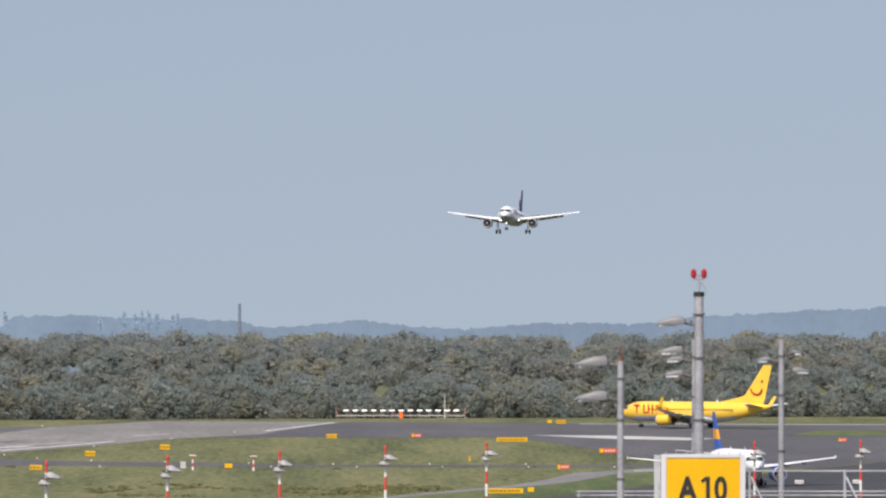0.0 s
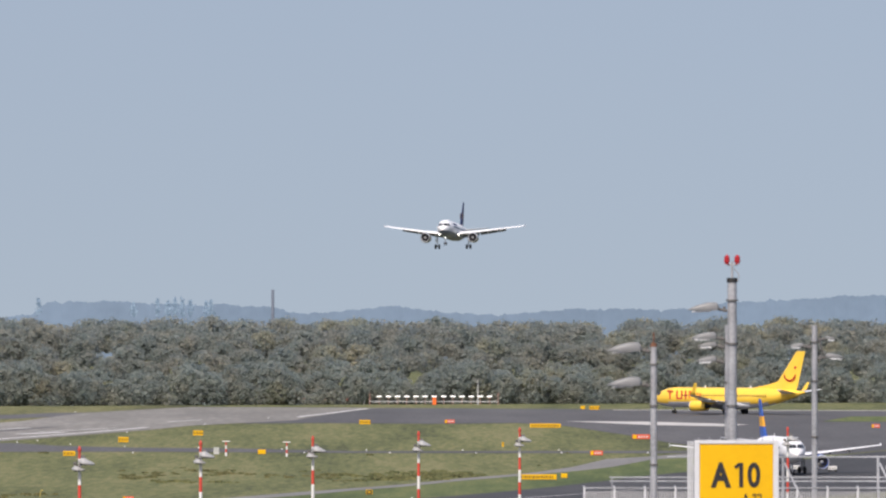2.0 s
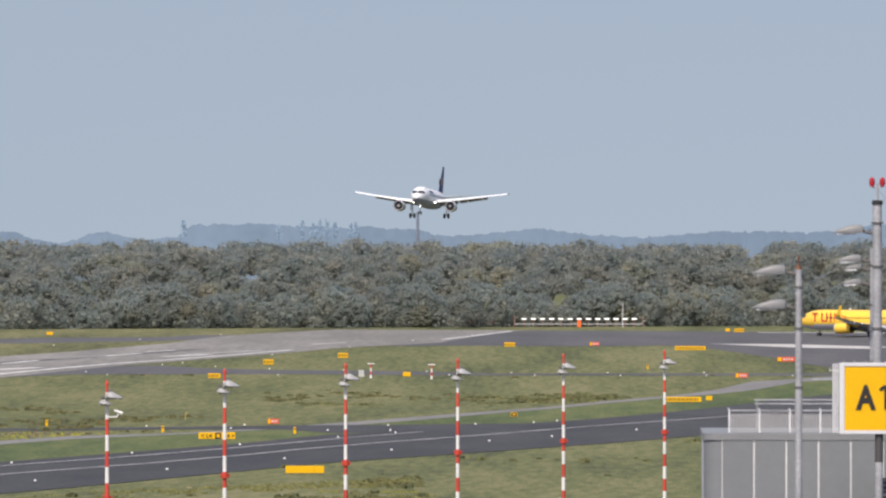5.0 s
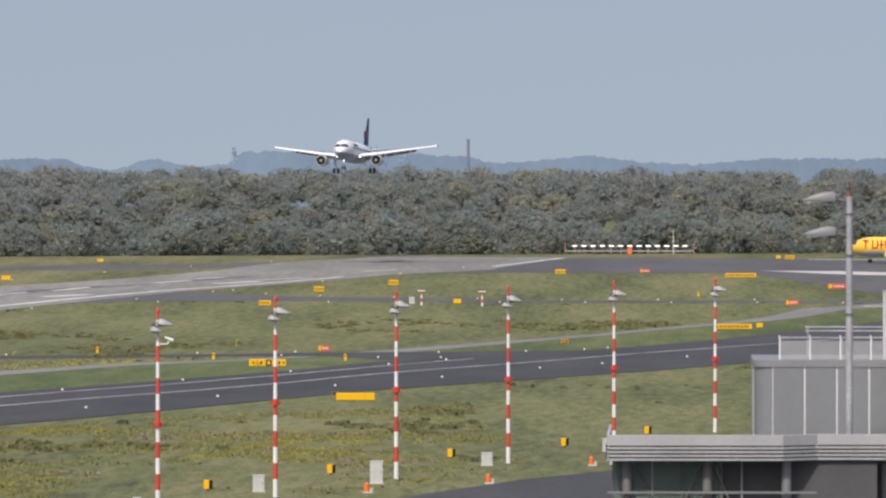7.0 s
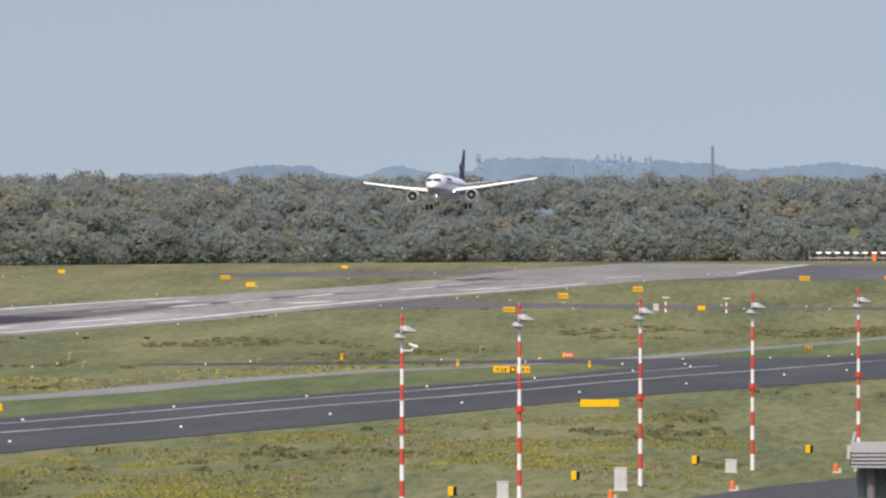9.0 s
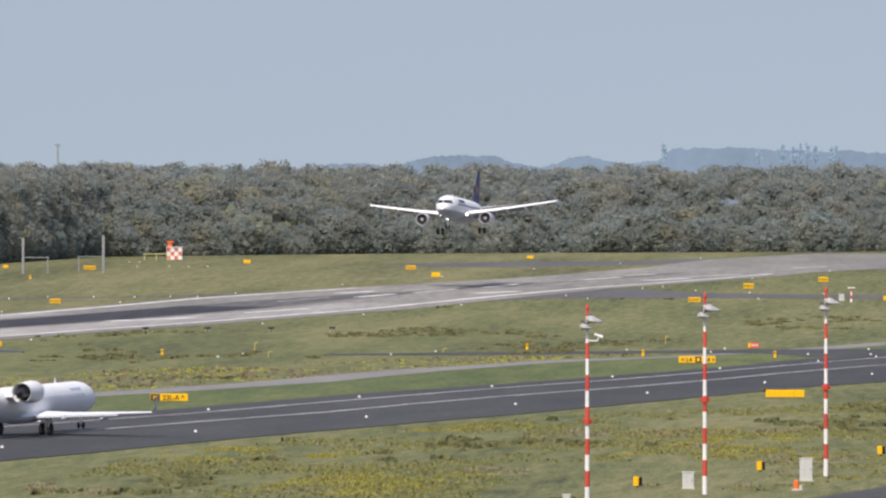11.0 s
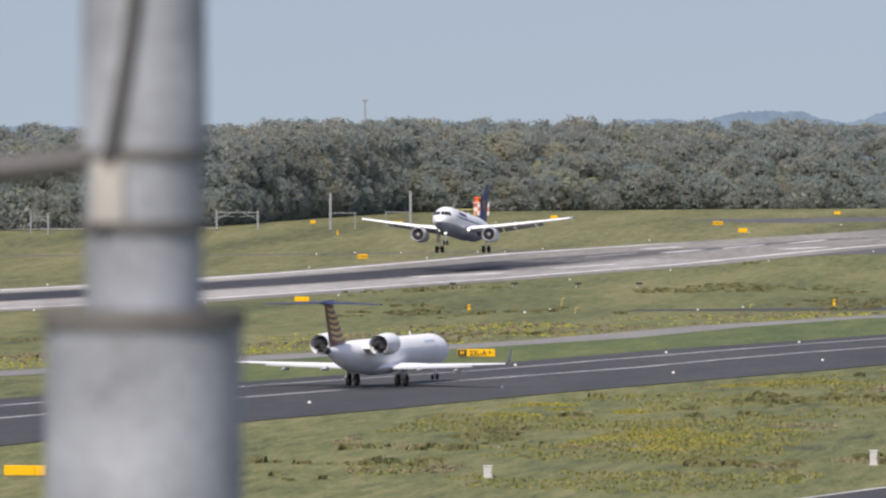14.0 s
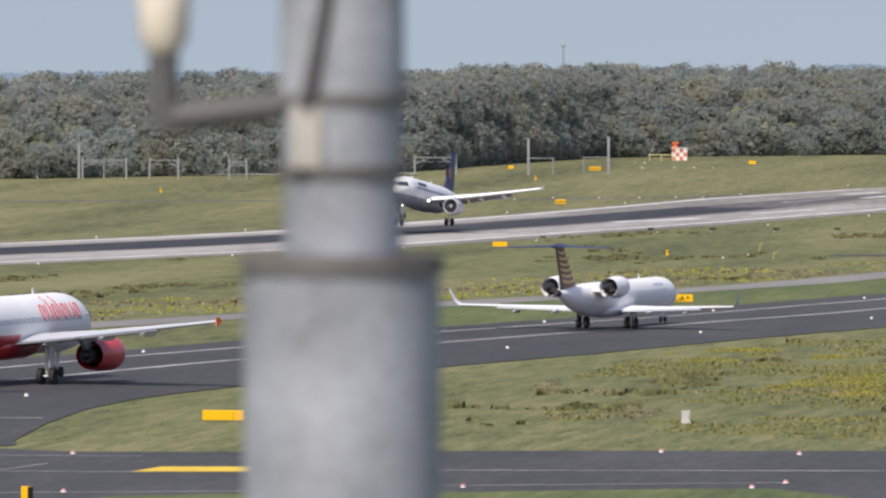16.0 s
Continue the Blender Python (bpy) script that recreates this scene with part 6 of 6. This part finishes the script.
    text_mesh("lettering", "11", 0.48, pose(0.56, -0.03, 16.31, 90) @ slim, BLACK, p, bold=0.008)
    bm = bmesh.new()
    box(bm, 0, 0, 0, 0.22, 0.024, 0.11, m=pose(0.03, -0.032, 17.62, 0, -38, 0))
    part("numeral_flag", bm, BLACK, p)
    for k in range(2):
        bm = bmesh.new()
        box(bm, 0, 0, 0, 0.08, 0.024, 0.045, m=pose(0.59 + 0.165 * k, -0.032, 16.61, 0, -38, 0))
        part("numeral_flag", bm, BLACK, p)
    for k in range(3):
        bm = bmesh.new()
        box(bm, -w / 2 - 0.06 - 0.07 * k, 0.15 + 0.12 * k, zc, 0.05, 0.06, h * 0.98, 0.01)
        part("side_fin", bm, SIGNW, t)
    bm = bmesh.new()
    tube(bm, (-0.08, 0.2, 1.4), (-0.08, 0.2, zb), 0.14, n=16)
    q = part("post", bm, GALV, t, smooth=True)
    bm = bmesh.new()
    tube(bm, (-0.08, 0.2, 15.05), (-0.08, 0.2, zb), 0.146, n=16)
    part("dark_sleeve", bm, mat("dark_sleeve", (0.06, 0.06, 0.062), 0.6), q)
    for k in range(8):
        bm = bmesh.new()
        tube(bm, (-1.3 + k * 0.37, 0.25, zt), (-1.3 + k * 0.37, 0.25, zt + 0.09), 0.015, n=5)
        part("bird_spike", bm, GALV, t)


stand_sign()


def pavilion():
    """Grey panelled stair tower with a rounded corner and a railing on its roof."""
    t = thing("panelled_tower", pose(2.94, 290, 0), "grey metal-clad tower with rounded corner and roof railing", "building")
    z1, dep, wid, r = 15.7, 9.0, 16.0, 0.62
    outline = [(r - r * math.cos(a), r - r * math.sin(a)) for a in [math.pi / 2 * i / 8 for i in range(9)]]
    pts = outline + [(wid, 0), (wid, dep), (0, dep)]
    bm = bmesh.new()
    loft(bm, [[(x, y, 1.0) for x, y in pts], [(x, y, z1) for x, y in pts]])
    body = part("core_wall", bm, mat("joint_grey", (0.60, 0.61, 0.62), 0.6), t)
    for k in range(13):
        x0 = 0.62 + k * 1.14
        bm = bmesh.new()
        box(bm, x0 + 0.57, -0.012, (z1 + 4) / 2, 1.075, 0.03, z1 - 4, 0.004)
        part("panel", bm, PANEL, body)
    bm = bmesh.new()
    rr = r + 0.012
    for i in range(8):
        a0, a1 = math.pi / 2 * i / 8, math.pi / 2 * (i + 1) / 8
        q = [(r - rr * math.cos(a), r - rr * math.sin(a)) for a in (a0, a1)]
        bm.faces.new([bm.verts.new(v) for v in ((*q[0], 4), (*q[1], 4), (*q[1], z1), (*q[0], z1))])
    bmesh.ops.remove_doubles(bm, verts=bm.verts, dist=0.001)
    bmesh.ops.solidify(bm, geom=bm.faces[:], thickness=0.01)
    part("corner_panel", bm, PANEL, body, smooth=True)
    pts2 = [(x - 0.05 if x < 1 else x, y - 0.05 if y < 1 else y) for x, y in pts]
    bm = bmesh.new()
    loft(bm, [[(x, y, z1) for x, y in pts2], [(x, y, z1 + 0.24) for x, y in pts2]])
    part("roof_edge", bm, ROOFM, t)
    # railing with grey infill panels
    rail = part("handrail", tube_bm([(0.9, 1.0, 16.72), (15.5, 1.0, 16.72)], 0.03), GALV, t)
    for k in range(14):
        x = 0.9 + k * 1.08
        bm = bmesh.new()
        box(bm, x, 1.0, 16.32, 0.06, 0.06, 0.80)
        tube(bm, (x, 1.0, 16.70), (x - 0.03, 0.97, 16.80), 0.03, n=6)
        part("rail_post", bm, SIGNW, rail)
        if k < 13:
            bm = bmesh.new()
            for j in range(12):
                box(bm, x + 0.09 + j * 0.085, 1.02, 16.28, 0.05, 0.02, 0.66)
            part("infill_slats", bm, FASCIA, rail)
    # taller braced guard frame along the rear edge of the roof
    for xa, zz in ((4.0, 17.72), (1.9, 16.98), (1.9, 16.84)):
        part("guard_rail", tube_bm([(xa, 7.5, zz), (15.5, 7.5, zz)], 0.028), GALV, t)
    for x in (4.8, 8.2, 11.65, 15.1):
        part("guard_post", tube_bm([(x, 7.5, 15.9), (x, 7.5, 17.76)], 0.05), GALV, t)
        part("guard_brace", tube_bm([(x + 0.05, 7.4, 17.5), (x + 0.75, 6.6, 16.0)], 0.035), GALV, t)
    for x in (2.0, 3.4):
        part("guard_post", tube_bm([(x, 7.5, 15.9), (x, 7.5, 16.98)], 0.03), GALV, t)


def tube_bm(pts, r, n=8):
    bm = bmesh.new()
    rings = []
    for i, p in enumerate(pts):
        d = (Vector(pts[min(i + 1, len(pts) - 1)]) - Vector(pts[max(i - 1, 0)])).normalized()
        a = d.orthogonal().normalized() if not rings else (a - d * a.dot(d)).normalized()
        b = d.cross(a)
        rings.append([Vector(p) + (a * math.cos(2 * math.pi * k / n) + b * math.sin(2 * math.pi * k / n)) * r for k in range(n)])
    loft(bm, rings)
    return bm


pavilion()


def louvre_unit():
    """Grey roof plant housing with a louvred front, before the tower."""
    t = thing("louvred_housing", pose(9.1, 286.6, 0), "grey roof plant housing with dark gaps between pale louvres", "ventilation unit")
    bm = bmesh.new()
    box(bm, 3.9, 1.6, 8.1, 6.8, 2.6, 13.4, 0.03)
    h = part("housing", bm, PANEL, t)
    bm = bmesh.new()
    box(bm, 3.4, 0.24, 10.0, 6.8, 0.05, 8.9)
    part("dark_back", bm, mat("dark_gap_grey", (0.05, 0.05, 0.052), 0.7), h)
    for k in range(22):
        bm = bmesh.new()
        box(bm, 3.4, 0.1, 14.36 - k * 0.165, 6.8, 0.12, 0.09, 0.01)
        part("louvre", bm, ROOFM, h)
    for x in (0.02, 0.58):
        bm = bmesh.new()
        box(bm, x, 0.0, 12.5, 0.07, 0.08, 4.2)
        part("upright", bm, GALV, h)


louvre_unit()


def glazed_hall():
    """Flat-roofed glazed gangway hall with a ribbed fascia."""
    t = thing("glazed_hall", pose(-2.06, 270, 0), "flat-roofed glazed gangway with ribbed pale grey fascia", "building")
    zt, zb = 13.94, 13.10
    w1, dep = 5.72, 11.0
    bm = bmesh.new()
    loft(bm, [[(x, y, zb + 0.05) for x, y in ((0.1, 0.12), (w1, 0.12), (w1 + 1.1, 1.1), (14, 1.1), (14, dep), (0.1, dep))], [(x, y, zt - 0.42) for x, y in ((0.1, 0.12), (w1, 0.12), (w1 + 1.1, 1.1), (14, 1.1), (14, dep), (0.1, dep))]])
    part("roof", bm, mat("roof_gravel_grey", (0.30, 0.30, 0.30), 0.9, vary=0.15), t)
    runs = (((0, 0), (w1, 0)), ((w1, 0), (w1 + 1.15, 1.0)), ((w1 + 1.15, 1.0), (14, 1.0)), ((0, 0), (0, dep)))
    for (ax, ay), (bx, by) in runs:
        ln = math.dist((ax, ay), (bx, by))
        m = Matrix.Translation((ax, ay, 0)) @ Matrix.Rotation(math.atan2(by - ay, bx - ax), 4, "Z")
        bm = bmesh.new()
        box(bm, ln / 2, 0.03, zt - 0.19, ln, 0.10, 0.36, 0.01, m=m)
        f = part("fascia", bm, FASCIA, t, "plain upper fascia band")
        for k in range(4):
            bm = bmesh.new()
            box(bm, ln / 2, 0.02, zt - 0.455 - k * 0.125, ln, 0.12, 0.075, 0.012, m=m)
            part("fascia_rib", bm, FASCIA, f)
        bm = bmesh.new()
        box(bm, ln / 2, 0.10, zt - 0.58, ln, 0.03, 0.42, m=m)
        part("fascia_backing", bm, mat("dark_gap_grey", (0.05, 0.05, 0.052), 0.7), f)
    for x, mt in ((0.58, GALVD), (3.24, GALVD), (5.85, LAMPH), (9.3, GALVD)):
        bm = bmesh.new()
        tube(bm, (x, 0.6, 1.4), (x, 0.6, zb + 0.1), 0.16, n=14)
        part("column", bm, mt, t, smooth=True)
    for k in range(5):
        x = (0.12, 1.42, 2.42, 3.72, 4.38)[k]
        bm = bmesh.new()
        box(bm, x, 0.9, 10.9, 0.05, 0.08, 4.6)
        fr = part("mullion", bm, GALV if k in (1, 4) else GALVD, t)
        if k < 3:
            w = (1.42, 2.42, 3.72)[k] - x
            bm = bmesh.new()
            box(bm, x + w / 2, 0.92, 10.9, w - 0.05, 0.02, 4.6)
            part("pane", bm, GREENGLASS, fr, "greenish glass pane").visible_shadow = False
    for zz in (11.9,):
        bm = bmesh.new()
        box(bm, 3.4, 0.35, zz + 0.12, 6.9, 0.06, 0.07)
        part("guard_rail", bm, LAMPH, t)
    for x0, x1 in ((0.7, 2.0), (3.2, 2.0), (3.3, 4.4)):
        part("brace", tube_bm([(x0, 0.8, 13.3), (x1, 0.8, 10.7)], 0.035), GALVD, t)
    bm = bmesh.new()
    box(bm, 6.3, 1.2, 7.3, 5.1, 0.2, 11.8)
    part("inner_wall", bm, mat("dark_inner_wall", (0.07, 0.072, 0.075), 0.8), t)
    bm = bmesh.new()
    box(bm, 7.0, dep - 0.2, 7.0, 13.8, 0.2, 11.6)
    # interior shade is put into this wall's dark green
    part("rear_wall", bm, mat("shade_tinted_green_wall", (0.10, 0.125, 0.118), 0.6), t)
    bm = bmesh.new()
    box(bm, 7.0, 5.5, 10.0, 13.6, 10.4, 0.2)
    part("floor_slab", bm, CONCRETE, t)
    for k in range(5):
        bm = bmesh.new()
        box(bm, 8.2 + k * 0.5, 2.2, 12.2, 0.34, 0.08, 1.4, 0.01)
        part("wall_slat", bm, ROOFM, t)


def glass_material():
    m = bpy.data.materials.new("greenish_glass")
    m.use_nodes = True
    b = m.node_tree.nodes["Principled BSDF"]
    b.inputs["Base Color"].default_value = (0.42, 0.52, 0.49, 1)
    b.inputs["Transmission Weight"].default_value = 0.85
    b.inputs["Roughness"].default_value = 0.05
    b.inputs["IOR"].default_value = 1.2
    return m


GREENGLASS = glass_material()
glazed_hall()


def near_mast():
    """Thick galvanised mast just before the terrace, stepped at a collar, with a small side lamp."""
    t = thing("stepped_mast", pose(-3.888, 25, 0), "thick galvanised stepped steel mast close to the terrace", "mast")
    bm = bmesh.new()
    tube(bm, (0, 0, 1.4), (0, 0, 21.90), 0.318, 0.303, n=40)
    part("lower_tube", bm, GALVBIG, t, smooth=True)
    bm = bmesh.new()
    tube(bm, (0, 0, 21.885), (0, 0, 21.94), 0.316, 0.312, n=40)
    part("collar", bm, GALVD, t, "dark weathered collar ring", smooth=True)
    bm = bmesh.new()
    tube(bm, (0, 0, 21.94), (0, 0, 22.2), 0.182, 0.180, n=36)
    tube(bm, (0, 0, 22.2), (0, 0, 22.42), 0.186, 0.184, n=36)
    tube(bm, (0, 0, 22.42), (0, 0, 26.5), 0.194, 0.17, n=36)
    part("upper_tube", bm, GALVBIG, t, smooth=True)
    for z in (22.2, 22.42):
        bm = bmesh.new()
        tube(bm, (0, 0, z - 0.015), (0, 0, z + 0.015), 0.197, n=36)
        part("joint_ring", bm, GALVD, t, smooth=True)
    bm = bmesh.new()
    box(bm, -0.08, -0.185, 22.30, 0.10, 0.03, 0.20, 0.01)
    part("cover_plate", bm, mat("pale_cover_plate", (0.38, 0.37, 0.345), 0.6), t, "pale cover plate")
    arm = part("side_arm", tube_bm([(-0.15, -0.05, 22.40), (-0.52, -0.05, 22.36)], 0.042), MASTDARK, t, "dark bracket arm")
    part("lamp_stem", tube_bm([(-0.55, -0.05, 22.32), (-0.55, -0.05, 22.62)], 0.046), MASTDARK, arm)
    bm = bmesh.new()
    prof = ((22.56, 0.045), (22.60, 0.075), (22.75, 0.085), (23.0, 0.08), (23.1, 0.05))
    loft(bm, [[(-0.55 + r * math.cos(2 * math.pi * i / 16), -0.05 + r * math.sin(2 * math.pi * i / 16), z) for i in range(16)] for z, r in prof])
    part("lamp", bm, mat("cream_lamp_housing", (0.62, 0.58, 0.50), 0.5), arm, "cream lamp housing", smooth=True)
    pts = [(0.02 - 0.16 * (1 - math.cos(u * 1.2)), -0.2, 23.2 - 0.8 * u) for u in [i / 10 for i in range(11)]]
    part("cable", tube_bm(pts, 0.024), MASTDARK, t, "hanging cable")


MASTDARK = mat("dark_bracket_steel", (0.075, 0.075, 0.078), 0.7, vary=0.2)
GALVBIG = mat("galvanised_steel_large", (0.275, 0.298, 0.335), 0.6, metal=0.1, vary=0.25, scale=6, bump=0.1)
near_mast()


# ---- meadow growth ----
def inside(x, y, poly):
    r = False
    for (ax, ay), (bx, by) in zip(poly, poly[1:] + poly[:1]):
        if (ay > y) != (by > y) and x < (bx - ax) * (y - ay) / (by - ay) + ax:
            r = not r
    return r


def tufts(name, n, regions, size, material, seed, label, patch, blades=4, flat=1.0):
    """Small upright grass or shrub tufts scattered in patches over polygons; kind stuff."""
    rng = np.random.default_rng(seed)
    V = []
    tries = 0
    while len(V) < n and tries < n * 40:
        tries += 1
        poly = regions[int(rng.integers(0, len(regions)))]
        xs, ys = [p[0] for p in poly], [p[1] for p in poly]
        x, y = rng.uniform(min(xs), max(xs)), rng.uniform(min(ys), max(ys))
        if not inside(x, y, poly):
            continue
        v = noise.noise(Vector((x * patch[0], y * patch[1], seed)))
        v2 = noise.noise(Vector((x * patch[0] * 4, y * patch[1] * 4, seed + 9)))
        if v + 0.5 * v2 < patch[2]:
            continue
        s = size * rng.uniform(0.5, 1.4)
        z = terrain(y)
        q = []
        for b in range(blades):
            a = rng.uniform(0, math.pi)
            dx, dy = math.cos(a) * s * 0.5 * flat, math.sin(a) * s * 0.5 * flat
            ox, oy = rng.normal(scale=s * 0.3 * flat), rng.normal(scale=s * 0.3)
            h = s * rng.uniform(0.4, 0.8)
            q.append([[x + ox - dx, y + oy - dy, z - 0.02], [x + ox + dx, y + oy + dy, z - 0.02], [x + ox + dx * 0.5, y + oy + dy * 0.5 + 0.1, z + h], [x + ox - dx * 0.7, y + oy - dy * 0.7, z + h * 0.8]])
        V.append(np.array(q).reshape(-1, 3))
    tagged(new(name, quads_mesh(name, np.concatenate(V), material)), label, "vegetation", "", "stuff")


MID = [(-230, 800), (-144, 700), (-114, 800), (-97, 878), (-81, 995), (-57, 1060), (-20, 1245), (20, 1390), (35, 1432), (-100, 1432), (-150, 1200), (-196, 1000), (-245, 790)]
NEAR = [(-92, 558), (-85, 603), (-60, 727), (-50, 764), (-30, 872), (-3, 974), (14, 1040), (60, 1180), (80, 900), (62, 704), (-4, 594), (-10, 572), (-18, 528), (-27, 478), (-40, 461), (-93, 461), (-93, 510)]
NEARPLOT = [(-72, 545), (-62, 480), (-40, 466), (-25, 530), (-10, 600), (-20, 800), (-50, 740), (-72, 620)]
TUFT = leaf_material("grass_tuft", (0.15, 0.165, 0.06), (0.23, 0.228, 0.095), 0.25)
SHRUB = leaf_material("low_shrub", (0.085, 0.092, 0.045), (0.15, 0.148, 0.075), 0.1)
BLOOM = leaf_material("yellow_bloom", (0.22, 0.225, 0.05), (0.34, 0.33, 0.06), 0.2)
HEATH = leaf_material("faded_heath", (0.15, 0.14, 0.085), (0.22, 0.20, 0.135), 0.1)
tufts("grass_tufts", 9000, [NEARPLOT, NEARPLOT], 0.2, TUFT, 2, "uneven tufts of yellowish meadow grass", (0.05, 0.03, 0.05), blades=3)
tufts("low_shrubs", 1000, [MID], 0.36, SHRUB, 5, "dark low shrubs scattered over the meadow", (0.035, 0.012, 0.36), blades=7, flat=2.2)
tufts("low_shrubs", 380, [NEAR, NEARPLOT], 0.42, SHRUB, 6, "dark low shrubs scattered over the meadow", (0.07, 0.03, 0.46), blades=10, flat=1.6)
tufts("yellow_wildflowers", 6000, [NEARPLOT], 0.125, BLOOM, 11, "patches of yellow flowering weeds", (0.05, 0.025, 0.34), blades=3)
ROADSIDE = [(-144, 664), (-114.5, 796), (-103, 842), (-94.5, 878), (-87.6, 929), (-83.7, 958), (-78.8, 978), (-68.4, 1025), (-57, 1046), (-75, 1045), (-92, 1010), (-112, 960), (-128, 880), (-165, 700)]
tufts("yellow_wildflowers", 2400, [ROADSIDE], 0.2, BLOOM, 12, "yellow flowering weeds along the service road", (0.05, 0.03, 0.02), blades=3)
tufts("dry_weeds", 900, [ROADSIDE], 0.3, HEATH, 17, "dry brownish weeds along the service road", (0.06, 0.03, 0.05), blades=5, flat=1.6)
tufts("low_shrubs", 60, [[(-33.5, 513), (-31.5, 513), (-31.5, 516), (-34.5, 516)], [(-75, 505), (-60, 505), (-60, 512), (-75, 512)], [(-45, 505), (-38, 505), (-38, 512), (-45, 512)]], 0.5, SHRUB, 21, "dark bushy weeds by a mast foot", (0.07, 0.03, -2), blades=10, flat=1.6)
tufts("low_shrubs", 260, [[(-48, 1240), (-5, 1262), (12, 1330), (0, 1335), (-30, 1285), (-50, 1262)]], 0.4, SHRUB, 31, "band of dark low shrubs beside the service road", (0.05, 0.02, 0.0), blades=8, flat=2.4)
tufts("faded_heath", 1000, [NEARPLOT], 0.24, HEATH, 14, "faded brownish flower heads in the grass", (0.06, 0.04, 0.45), blades=6)


def motions():
    jet = [(0.0, 18.4, 2151, 50.7), (1.5, 0.4, 2063.6, 44.0), (3.5, -24.6, 1947, 36.0), (5.0, -43.5, 1859.5, 29.7), (7.3, -71.2, 1725.4, 22.45), (9.0, -92.8, 1626.3, 17.5),
           (10.2, -108.3, 1556.3, 14.1), (12.5, -136.2, 1422.3, 6.4), (14.5, -160.6, 1305.7, 1.55), (16.0, -177.0, 1218.2, 0.0)]
    banks = [0.0, 0.0, 1.0, -0.8, 0.8, 1.5, 1.3, 1.2, 0.3, 0]
    yaws = [188, 188, 188.1, 188.1, 187.4, 187.2, 186.8, 185.9, 185.8, 185.8]
    landing_jet.scale = (1.03, 1.03, 1.03)
    walk(landing_jet, [(t, yaw_to(x, y, z, a, p, b)) for (t, x, y, z), b, p, a in zip(jet, banks, (2.4, 2.4, 2.4, 2.4, 2.4, 2.2, 2.6, 4.0, 5.2, 4.8), yaws)])
    rows = []
    for k in range(9):
        t = k * 2.0
        d = 4.9 * (t - 14.5)
        x, y = -86.4 + d * math.sin(radians(8.8)), 688.5 + d * math.cos(radians(8.8))
        rows.append((t, yaw_to(x, y, terrain(y) + 0.05, 8.8)))
    crj.scale = (1.05, 1.05, 1.05)
    walk(crj, rows)
    rows = []
    for k in range(9):
        t = k * 2.0
        d = 7.5 * (t - 16.0)
        x, y = -108.9 + d * math.sin(radians(9)), 546.5 + d * math.cos(radians(9))
        rows.append((t, yaw_to(x, y, terrain(y) + 0.05, 9)))
    walk(red_jet, rows)
    rows = []
    for k in range(9):
        t = k * 2.0
        x, y = 46.0 + 0.85 * t + max(0.0, 1.05 - 0.26 * t), 1318 - 5.5 * t
        rows.append((t, yaw_to(x, y, terrain(y) + 0.05, min(174.0, 170.5 + 0.85 * t))))
    walk(blue_jet, rows)


motions()
